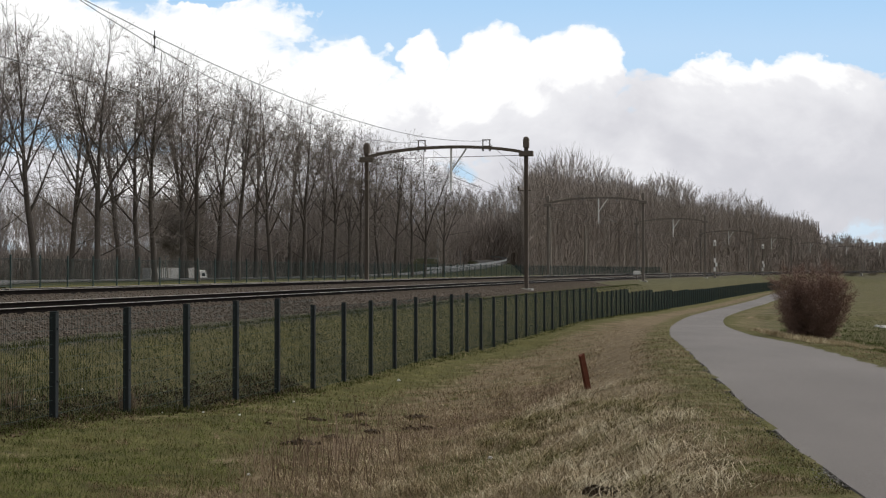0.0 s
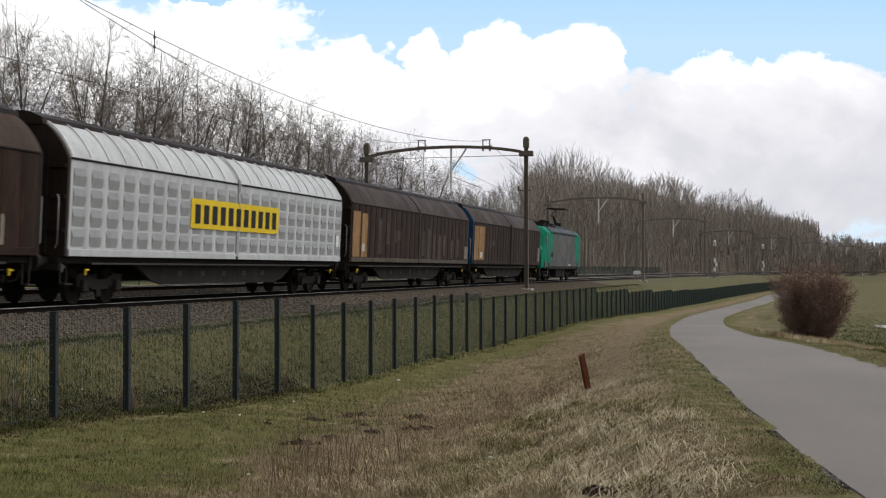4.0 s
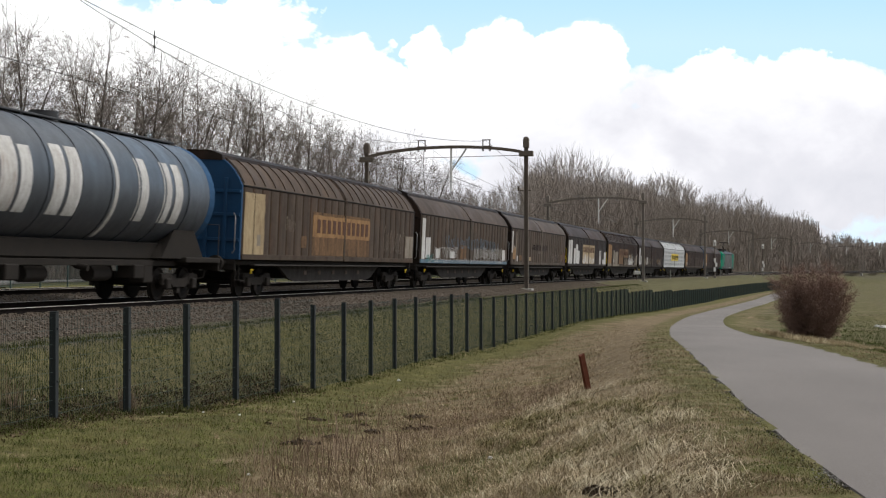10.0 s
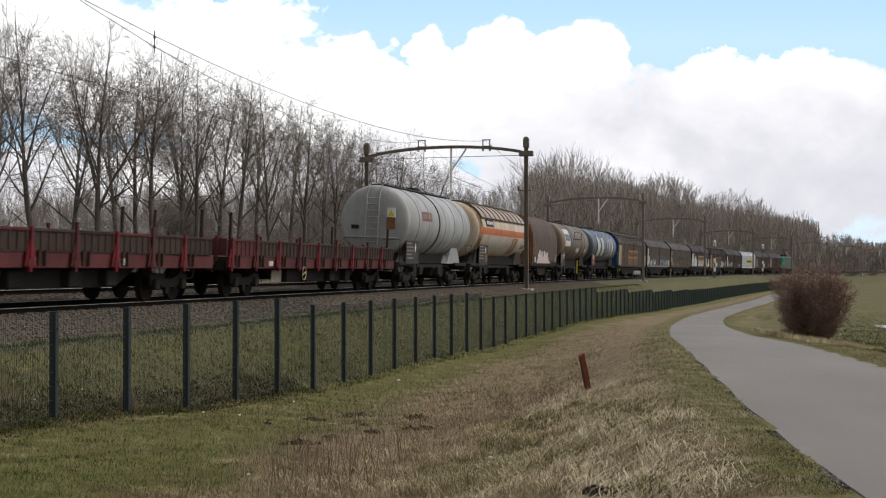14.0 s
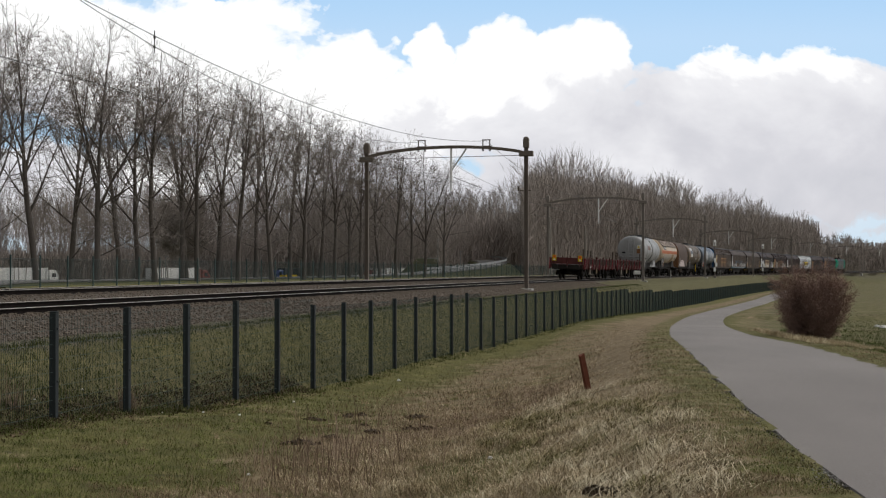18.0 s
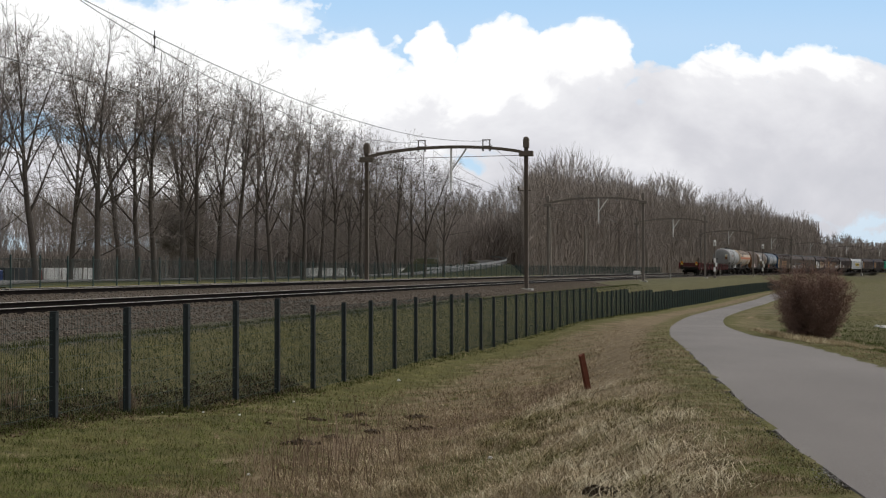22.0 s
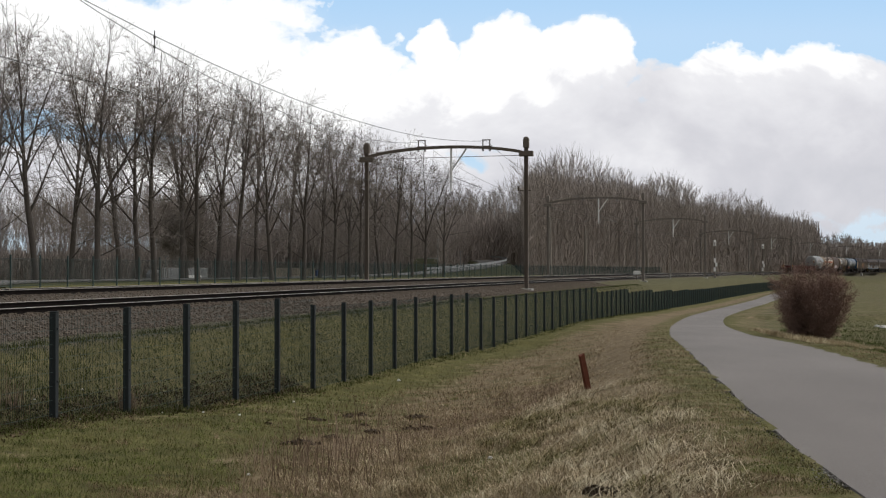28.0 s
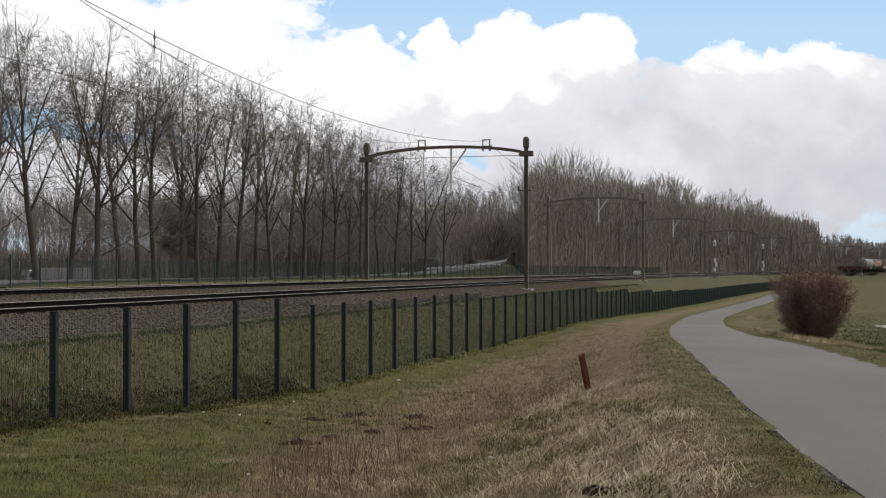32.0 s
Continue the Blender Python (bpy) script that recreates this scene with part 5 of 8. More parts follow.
    patch(w, "white_plate", -7.3, -6.9, 1.55, 1.85, M_PALE, 1.424)
    patch(w, "lettering_board", -3.3, 3.35, 2.05, 2.85, M_BOARD)
    letters(w, -3.0, 3.1, 2.25, 2.66, 11, M_LETTER, 1.43)
    patch(w, "orange_wash", -3.3, -.3, 1.4, 2.04, M_BOARD, 1.414)
    drips(w, .5, 3.3, 1.2, 2.02, 11, M_GREYP, 3)
    drips(w, 3.6, 7.9, 1.2, 2.45, 13, M_PALE, 4)
    drips(w, 8.6, 10.6, 1.2, 2.1, 6, M_GREYP, 5)
    patch(w, "pale_sill_wash", -10.8, -8.6, 1.19, 1.44, M_GREYP, 1.43)
    patch(w, "pale_sill_wash", -7.6, -3.4, 1.19, 1.36, M_GREYP, 1.43)
    strokes(w, rng, 4.0, 6.2, 1.9, 2.4, M_CREAMP, 4, .08)
    patch(w, "pale_panel", 9.6, 10.7, 1.4, 2.3, M_GREYP)
    w = enlist(box_wagon("blackish sliding-wall wagon with bright white panels and a cream board", M_DARKW, M_ROOFB, column=M_STRIP, wheel=True, roof_ribs="ends"), BOX_LEN)
    for y0, y1, z0, z1 in ((-10.75, -10.02, 1.3, 3.1), (-9.85, -8.85, 1.3, 3.13), (-8.05, -7.15, 1.3, 2.53), (-7.06, -6.1, 1.36, 2.83), (-6.05, -5.1, 1.3, 2.35), (6.5, 7.5, 1.3, 2.5), (9.5, 10.75, 1.3, 2.4), (8.6, 9.5, 1.3, 1.75)):
        patch(w, "white_panel", y0, y1, z0, z1, M_PALE)
    patch(w, "round_mark", 6.75, 7.2, 2.05, 2.4, M_GREYP, 1.424)
    patch(w, "cream_board", -3.4, 3.35, 1.36, 2.88, M_CREAMP)
    drips(w, -3.3, 3.3, 1.36, 2.16, 20, M_PALE, 12)
    letters(w, -3.2, 3.1, 2.26, 2.7, 11, M_LETTER, 1.432)
    w = enlist(box_wagon("red brown sliding-wall wagon with tall pale corner panels", M_BROWN2, M_ROOFT, strip=M_STRIP, column=M_GREYP, roof_ribs=False), BOX_LEN)
    patch(w, "pale_panel", -10.85, -10.45, 1.9, 3.2, M_PALE)
    patch(w, "pale_line", -9.48, -9.27, 1.36, 3.2, M_GREYP)
    patch(w, "orange_patch", -10.4, -9.55, 1.5, 2.25, M_ORANGE)
    patch(w, "pale_plate", -10.25, -9.85, 2.1, 2.32, M_GREYP, 1.424)
    patch(w, "white_plate", -9.1, -8.75, 1.4, 1.72, M_PALE)
    patch(w, "orange_plate", -8.3, -7.35, 1.45, 1.75, M_BOARD)
    patch(w, "pale_plate", -4.7, -3.95, 1.44, 1.68, M_CREAMP)
    strokes(w, rng, -1.3, -.6, 1.95, 2.3, M_GREYP, 4, .03, label="faint pale scrawl")
    letters(w, -3.6, 2.4, 2.12, 2.5, 10, M_BROWN, 1.424)
    drips(w, 6.0, 10.4, 1.36, 1.95, 16, M_FAINT, 5)
    strokes(w, rng, 4.8, 9.8, 1.4, 2.0, M_GREYP, 11, .03, label="faint pale scrawl")
    patch(w, "red_wash", 9.6, 10.8, 1.36, 2.1, M_REDWASH)
    patch(w, "red_wash", 6.2, 7.0, 1.36, 1.9, M_BROWN)
    patch(w, "orange_plate", 8.6, 9.5, 1.5, 1.95, M_BOARD)
    w = enlist(box_wagon("red brown sliding-wall wagon covered in white scrawls above a blue strip", M_BROWN2, M_ROOFT, strip=M_BLUESPRAY, column=M_STRIP, roof_ribs=False), BOX_LEN)
    patch(w, "white_panel", -10.75, -10.15, 1.36, 3.2, M_PALE)
    patch(w, "grey_panel", -9.98, -9.05, 1.42, 2.35, M_PALE)
    patch(w, "white_plate", -7.9, -7.1, 1.42, 1.85, M_PALE, 1.424)
    patch(w, "white_plate", -4.7, -3.75, 1.43, 1.76, M_PALE, 1.424)
    patch(w, "white_plate", 9.2, 10.1, 1.4, 2.0, M_PALE, 1.424)
    patch(w, "cream_wash", -2.4, -.9, 1.4, 2.1, M_BOARD)
    strokes(w, rng, -8.4, -3.0, 1.4, 2.0, M_PALE, 15, .04, label="thin white sprayed scrawl")
    strokes(w, rng, -9.6, 9.4, 1.2, 1.4, M_PALE, 40, .03, x=1.432, label="thin white sprayed scrawl")
    strokes(w, rng, -9.8, -8.4, 1.2, 1.6, M_TEAL, 5, .06, x=1.434, label="turquoise sprayed scrawl")
    strokes(w, rng, 1.0, 9.0, 1.38, 2.1, M_PALE, 24, .05, label="thin white sprayed scrawl")
    strokes(w, rng, -6.0, 8.0, 1.9, 2.5, M_BLUESPRAY, 26, .06, label="faded blue sprayed scrawl")
    w = enlist(box_wagon("brown sliding-wall wagon with cream panels, lettering board and blue end", M_BROWN2, M_ROOFT, column=M_STRIP, end_paint=M_BLUEP), BOX_LEN)
    patch(w, "cream_panel", -10.8, -9.95, 1.3, 3.2, M_CREAMP)
    patch(w, "cream_panel", -9.9, -8.97, 1.3, 3.2, M_CREAMP)
    patch(w, "label_plate", -9.6, -9.3, 1.6, 1.95, M_GREYP, 1.424)
    patch(w, "lettering_board", -3.95, 3.45, 1.36, 2.86, M_BOARD)
    patch(w, "orange_band", -3.95, 3.45, 2.0, 2.76, M_ORANGE, 1.424)
    letters(w, -3.6, 3.3, 2.14, 2.62, 11, M_LETTER, 1.434)
    patch(w, "pale_panel", 9.4, 10.75, 1.36, 2.3, M_GREYP)
    patch(w, "orange_patch", -5.2, -4.6, 1.6, 2.0, M_BOARD)
    strokes(w, rng, -6.9, -5.9, 2.1, 2.6, M_GREYP, 4, .035)
    strokes(w, rng, 5.6, 9.2, 1.5, 2.6, M_GREYP, 7, .035)


def enlist(ob, length):
    start = sum(t[2] for t in TRAIN)
    TRAIN.append((ob, start + length / 2, length))
    return ob


FRONT_AT, SPEED, SLOW = 3.2942, 25.1489, -0.0017


def front(t):
    return FRONT_AT + SPEED * t + SLOW * t * t


def train_pose(s, half):
    xa, ya, _ = along(s + half * .7, NEAR_U)
    xb, yb, _ = along(s - half * .7, NEAR_U)
    th = math.atan2(xa - xb, ya - yb)
    return Matrix.Translation(((xa + xb) / 2, (ya + yb) / 2, TRACK_Z)) @ Matrix.Rotation(-th, 4, "Z") @ Matrix.Rotation(radians(CANT), 4, "Y")


def locomotive():
    """A four-axle electric locomotive, grey sides between turquoise cabs, one pantograph raised."""
    w = thing("electric_locomotive", None, None, "turquoise electric locomotive with dirty grey sides and a raised pantograph", "locomotive", "train vehicles")
    def sec(y, s=1.0, top=3.78, low=1.02, inset=0.0):
        h = [(1.43 - inset, low), (1.49 - inset, low + .12), (1.49 - inset, 3.42), (1.45 - inset, 3.5), (1.1 - inset, top + .02), (.85, top + .08)]
        pts = [(x, z) for x, z in h] + [(-x, z) for x, z in reversed(h)]
        return [(x * s, y, z) for x, z in pts]
    part("body", Geo().loft([sec(-6.35), sec(6.35)]), M_LGREY, w)
    for e in (1, -1):
        # raked windscreen above a short blunt nose
        def nose(y, z0, z1, s):
            h = [(1.40 * s, z0), (1.46 * s, z0 + .1), (1.46 * s, z0 + (z1 - z0) * .7), (1.42 * s, z0 + (z1 - z0) * .82), (1.12 * s, z1 - .06), (.9 * s, z1)]
            return [(x, y, z) for x, z in h] + [(-x, y, z) for x, z in reversed(h)]
        rows = [sec(e * 6.36), sec(e * 7.75), sec(e * 8.05, .99, 3.66), nose(e * 8.4, 1.0, 3.3, .985), nose(e * 8.74, .98, 2.64, .975), nose(e * 9.08, .96, 2.46, .955), nose(e * 9.22, .95, 2.15, .92)]
        cab = part("cab", Geo().loft(rows), M_GREEN, w, "turquoise green driving cab")
        part("windscreen", Geo().loft([[(-.82, e * 8.12, 3.6), (.82, e * 8.12, 3.6), (.95, e * 8.72, 2.68), (-.95, e * 8.72, 2.68)], [(-.82, e * 8.2, 3.63), (.82, e * 8.2, 3.63), (.95, e * 8.8, 2.7), (-.95, e * 8.8, 2.7)]]), M_GLASS, cab, "dark windscreen")
        for sx in (1, -1):
            a, b = sorted((sx * 1.43, sx * 1.494))
            y0, y1 = sorted((e * 7.78, e * 8.2))
            part("side_window", Geo().box(a, b, y0, y1, 2.6, 3.2, .006), M_GLASS, cab, "dark side window")
            y0, y1 = sorted((e * 6.6, e * 7.3))
            part("cab_door", Geo().box(sx * 1.485 - .008, sx * 1.485 + .012, y0, y1, 1.2, 3.3, .004), M_GREEN, cab)
            part("door_gap", Geo().box(sx * 1.488 - .006, sx * 1.488 + .006, min(e * 7.3, e * 7.36), max(e * 7.3, e * 7.36), 1.2, 3.3), M_BLACK, cab, "dark gap beside the door")
            for yy in (e * 6.5, e * 7.45):
                part("grab_rail", Geo().tube([(sx * 1.5, yy, 1.22), (sx * 1.54, yy, 1.27), (sx * 1.54, yy, 3.0), (sx * 1.5, yy, 3.05)], .011, 6), M_ZINC, cab)
            # slanted turquoise flash on the side
            o = [(e * 6.36, 1.14), (e * 6.36, 3.42), (e * 4.85, 3.42), (e * 5.85, 1.14)]
            part("flash", Geo().loft([[(sx * 1.489, y, z) for y, z in o], [(sx * 1.497, y, z) for y, z in o]]), M_GREEN, w, "slanted turquoise paint flash")
            part("lamp", Geo().tube([(sx * 1.05, e * 9.18, 1.7), (sx * 1.05, e * 9.25, 1.7)], .12, 10), M_WHITE, cab, "round white headlamp")
            part("dirty_skirt", Geo().box(sx * 1.485 - .012, sx * 1.485 + .018, min(e * 6.36, e * 8.4), max(e * 6.36, e * 8.4), 1.08, 1.42, .004), M_LGREY, cab, "grimy grey skirt below the cab paint")
            # no real hollow: a black plate gives the step hole's shade
            part("step_recess", Geo().box(sx * 1.5 - .012, sx * 1.5 + .012, min(e * 6.66, e * 7.02), max(e * 6.66, e * 7.02), 1.1, 1.32, .004), M_BLACK, cab, "black plate painting the shade inside a step hole")
            for z in (.45, .72):
                part("step", Geo().box(sx * 1.32 - .12, sx * 1.32 + .12, min(e * 6.66, e * 7.02), max(e * 6.66, e * 7.02), z, z + .03).box(sx * 1.42 - .015, sx * 1.42 + .015, min(e * 6.66, e * 6.69), max(e * 6.66, e * 6.69), z, 1.1), M_ZINC, cab)
            part("nose_panel", Geo().box(sx * .45 - .4, sx * .45 + .4, min(e * 9.2, e * 9.235), max(e * 9.2, e * 9.235), 1.5, 2.35, .01), M_WHITE, cab, "pale panel on the nose")
            part("buffer", Geo().tube([(sx * .875, e * 9.0, 1.04), (sx * .875, e * 9.3, 1.04)], .1, 10).tube([(sx * .875, e * 9.3, 1.04), (sx * .875, e * 9.45, 1.04)], [.26, .24], 14), M_UNDER, cab)
        part("snow_plough", Geo().box(-1.3, 1.3, min(e * 8.7, e * 9.05), max(e * 8.7, e * 9.05), .3, .62, .05).box(-1.2, 1.2, min(e * 8.3, e * 8.95), max(e * 8.3, e * 8.95), .6, 1.0, .04), M_UNDER, cab)
    for sx in (1, -1):
        for y0, y1 in ((-6.3, -1.3), (-1.2, 3.3), (3.4, 6.3)):
            part("roof_cant_panel", Geo().loft([[(sx * 1.47, y0, 3.5), (sx * 1.47, y1, 3.5), (sx * 1.12, y1, 3.82), (sx * 1.12, y0, 3.82)], [(sx * 1.5, y0, 3.52), (sx * 1.5, y1, 3.52), (sx * 1.15, y1, 3.85), (sx * 1.15, y0, 3.85)]]), M_DGREY, w)
        part("rain_strip", Geo().box(sx * 1.49 - .02, sx * 1.49 + .025, -6.3, 6.3, 3.4, 3.46, .008), M_BLACK, w)
        for k in range(4):
            part("number_bar", Geo().box(sx * 1.5 - .004, sx * 1.5 + .004, -6.2 + k * .34, -5.98 + k * .34, 1.74, 2.08), M_BLACK, w)
        for k in range(6):
            part("stencil", Geo().box(sx * 1.492 - .004, sx * 1.492 + .004, 2.2 + k * .22, 2.28 + k * .22, 1.16, 1.3), M_WHITE, w)
        for y in (-.6, 2.7):
            part("small_grille", Geo().box(sx * 1.492 - .006, sx * 1.492 + .006, y, y + .26, 1.5, 1.78, .004), M_BLACK, w)
        part("side_seam", Geo().box(sx * 1.492 - .004, sx * 1.492 + .006, -6.3, 6.3, 1.4, 1.43), M_DGREY, w)
        part("sill_beam", Geo().box(sx * 1.4 - .06, sx * 1.4 + .06, -6.3, 6.3, .9, 1.06, .02), M_UNDER, w)
        for k, y in enumerate((-1.6, -.2, 1.2)):
            part("equipment_box", Geo().box(sx * 1.1 - .2, sx * 1.1 + .2, y - .6, y + .6, .35, .92, .03), M_UNDER, w)
    roof = part("roof_deck", Geo().box(-.8, .8, -5.6, 5.8, 3.78, 3.86, .02), M_DGREY, w)
    part("raised_roof_hood", Geo().box(-.95, .95, -1.2, 3.4, 3.8, 4.05, .06), M_DGREY, roof)
    for y in (-4.6, -3.6, -2.6, 4.2, 4.9):
        for x in (-.4, .4):
            part("roof_insulator", Geo().tube([(x, y, 3.84), (x, y, 4.0), (x, y, 4.2)], [.09, .06, .08], 8), M_INSUL, roof)
    for k in range(9):
        y = -4.9 + k * .55
        part("resistor_box", Geo().box(-.55, .62, y, y + .4, 3.84, 4.02 + .1 * (k % 3), .03), M_UNDER, roof)
    for y in (-4.9, -4.0, -3.1, -2.2, 2.4, 3.3):
        part("roof_switch", Geo().tube([(.55, y, 3.85), (.55, y, 4.3)], .07, 8).box(.4, .7, y - .2, y + .2, 4.26, 4.34, .01), M_BLACK, roof)
    part("busbar", Geo().tube([(.4, -4.6, 4.2), (.4, 4.9, 4.2)], .03, 6), M_UNDER, roof)
    part("folded_pantograph", Geo().box(-.75, .75, -5.6, -5.45, 4.2, 4.26, .02).tube([(-.5, -5.5, 4.15), (0, -3.4, 4.18)], .03, 6).tube([(.5, -5.5, 4.15), (0, -3.4, 4.18)], .03, 6), M_UNDER, roof)
    panto = part("pantograph", Geo().box(-.5, .5, 4.6, 5.5, 4.1, 4.16, .02).box(-.6, .6, 3.6, 6.1, 3.92, 4.0, .02).tube([(0, 4.9, 4.15), (0, 3.5, 4.88)], .075, 6).tube([(.12, 5.1, 4.12), (.1, 3.75, 4.7)], .035, 6).tube([(-.2, 3.55, 4.88), (0, 4.75, 5.42)], .045, 6).tube([(.2, 3.55, 4.88), (0, 4.75, 5.42)], .045, 6), M_UNDER, roof, "raised pantograph arm")
    part("collector_head", Geo().tube([(-.95, 4.75, 5.32), (-.7, 4.75, 5.5), (.7, 4.75, 5.5), (.95, 4.75, 5.32)], .035, 6).tube([(-.7, 5.05, 5.5), (.7, 5.05, 5.5)], .045, 6).box(-.6, .6, 4.72, 5.08, 5.4, 5.47, .02).tube([(-.3, 4.75, 5.42), (-.3, 5.05, 5.42)], .025, 6), M_UNDER, panto)
    for y in (-5.2, 5.2):
        bogie(w, y, 2.6)
    return w


def dished(y0, y1, r, bulge=.38):
    """Radii along a tank with dished ends: pairs of y and radius."""
    rows = [(y0 + bulge * (1 - math.cos(math.pi / 2 * k / 6)), r * math.sin(math.pi / 2 * k / 6) ** .75 + .01) for k in range(7)]
    return rows + [(y1 - (q - y0), rr) for q, rr in reversed(rows)]


def shell(y0, y1, r, zc, a0=0.0, a1=360.0, n=40, bulge=.38, ends=True):
    rows = dished(y0, y1, r, bulge) if ends else [(y0, r), (y1, r)]
    closed = a1 - a0 > 359
    m = n if closed else n + 1
    g = Geo()
    secs = [[(rr * math.sin(radians(a0 + (a1 - a0) * j / n)), y, zc + rr * math.cos(radians(a0 + (a1 - a0) * j / n))) for j in range(m)] for y, rr in rows]
    return g.loft(secs, closed=closed, caps=closed, smooth=True)


def hoop(y, r, zc, wide=.07, deep=.03, a0=0.0, a1=360.0, n=40):
    """A band round a tank."""
    g = Geo()
    secs = []
    for j in range(n + 1):
        a = radians(a0 + (a1 - a0) * j / n)
        s, c = math.sin(a), math.cos(a)
        secs.append([(q * s, yy, zc + q * c) for q, yy in ((r - .01, y - wide / 2), (r + deep, y - wide / 2), (r + deep, y + wide / 2), (r - .01, y + wide / 2))])
    return g.loft(secs, closed=True, caps=True)


def curved_plate(y0, y1, r, zc, a0, a1, t=.016, n=8):
    """A painted field on a tank's side between two angles from the top."""
    n = max(3, int((a1 - a0) / 3))
    secs = []
    for j in range(n + 1):
        a = radians(a0 + (a1 - a0) * j / n)
        s, c = math.sin(a), math.cos(a)
        secs.append([(q * s, yy, zc + q * c) for q, yy in ((r - .01, y0), (r + t, y0), (r + t, y1), (r - .01, y1))])
    return Geo().loft(secs)


def tank_wagon(label, length, y0, y1, r, zc, paint, hoops, hoop_paint=None, walk=True, cradle=None, boards=(), ladder_at=None):
    w = thing("tank_wagon", None, None, label, "tank wagon", "train vehicles")
    tank = part("tank", shell(y0, y1, r, zc), paint, w)
    for y in hoops:
        part("hoop", hoop(y, r, zc), hoop_paint or paint, tank)
    half = length / 2
    fr = part("underframe", Geo().box(-.35, .35, -half + .65, half - .65, .95, 1.2, .02), M_UNDER, w)
    part("sole_plate", Geo().box(-.85, .85, y0 + .9, y1 - .9, 1.12, zc - r + .16, .03), M_UNDER, fr)
    for e in (1, -1):
        for k, yy in enumerate((half - 5.3, half - 6.1)):
            part("brake_gear", Geo().box(.55, .95 + .1 * k, min(e * yy, e * (yy + .6)), max(e * yy, e * (yy + .6)), .5 + .12 * k, .98, .03), M_UNDER, fr)
        part("end_platform", Geo().box(-1.3, 1.3, min(e * (half - .7), e * (half - 3.3)), max(e * (half - .7), e * (half - 3.3)), 1.05, 1.2, .02), M_UNDER, fr)
        ye = e * (half - 3.2)
        for sx in (1, -1):
            o = [(ye - 1.5, 1.16), (ye + 1.5, 1.16), (ye + .7, 1.78), (ye - .7, 1.78)]
            part("saddle", Geo().loft([[(sx * .78, y, z) for y, z in o], [(sx * 1.16, y, z if z < 1.5 else z + .16) for y, z in o]]), cradle or paint, fr)
            part("end_rail", Geo().tube([(sx * 1.25, e * (half - .8), 1.2), (sx * 1.25, e * (half - .8), 2.15), (sx * .5, e * (half - .8), 2.15)], .016, 6), M_TRUSS, fr)
        bogie(fr, e * (half - 3.1))
        part("brake_cylinder", Geo().tube([(.6, e * 1.2, .75), (.6, e * 2.2, .75)], .2, 10), M_UNDER, fr)
    for sx in (1, -1):
        part("side_sill", Geo().box(sx * .9 - .05, sx * .9 + .05, -half + 3.2, half - 3.2, .95, 1.1, .01), M_UNDER, fr)
        part("outlet", Geo().tube([(sx * .2, 0, zc - r), (sx * .9, 0, .95), (sx * 1.2, 0, .9)], .08, 8), M_UNDER, fr)
    buffers(fr, half)
    if walk:
        deck = part("catwalk", Geo().box(-.35, .35, y0 + .7, y1 - .7, zc + r + .02, zc + r + .07, .01), M_DGREY, tank, "dark grated catwalk on the tank")
        for k in range(9):
            y = y0 + 1.0 + (y1 - y0 - 2.0) * k / 8
            part("stanchion", Geo().box(.3, .34, y - .02, y + .02, zc + r - .06, zc + r + .14), M_DGREY, deck)
        part("manhole", Geo().tube([(0, (y0 + y1) / 2, zc + r - .02), (0, (y0 + y1) / 2, zc + r + .22)], .35, 14), M_DGREY, tank)
    for y, wd, z0, z1 in boards:
        b = part("data_board", Geo().box(1.28, 1.32, y, y + wd, z0, z1, .01), M_DATA, w, "grey board with pale data lines")
        for k in range(5):
            part("data_line", Geo().box(1.32, 1.324, y + .1, y + wd * (.45 + .1 * (k % 3)), z1 - .16 - k * .16, z1 - .1 - k * .16), M_GREYP, b)
        part("diamond", Geo().loft([[(1.32, y + wd * .72 + a, z1 - .32 + c) for a, c in ((-.13, 0), (0, -.2), (.13, 0), (0, .2))], [(1.326, y + wd * .72 + a, z1 - .32 + c) for a, c in ((-.13, 0), (0, -.2), (.13, 0), (0, .2))]]), M_WHITE, b)
        for yy in (y + .1, y + wd - .1):
            part("board_leg", Geo().box(1.26, 1.3, yy - .03, yy + .03, 1.0, z0 + .05), M_UNDER, b)
    if ladder_at is not None:
        lad = part("ladder", Geo().box(1.3, 1.34, ladder_at - .17, ladder_at - .14, .55, 1.6).box(1.3, 1.34, ladder_at + .14, ladder_at + .17, .55, 1.6), M_YELLOW, w, "yellow side ladder")
        for k in range(5):
            part("rung", Geo().box(1.3, 1.34, ladder_at - .14, ladder_at + .14, .6 + k * .22, .63 + k * .22), M_YELLOW, lad)
    return w


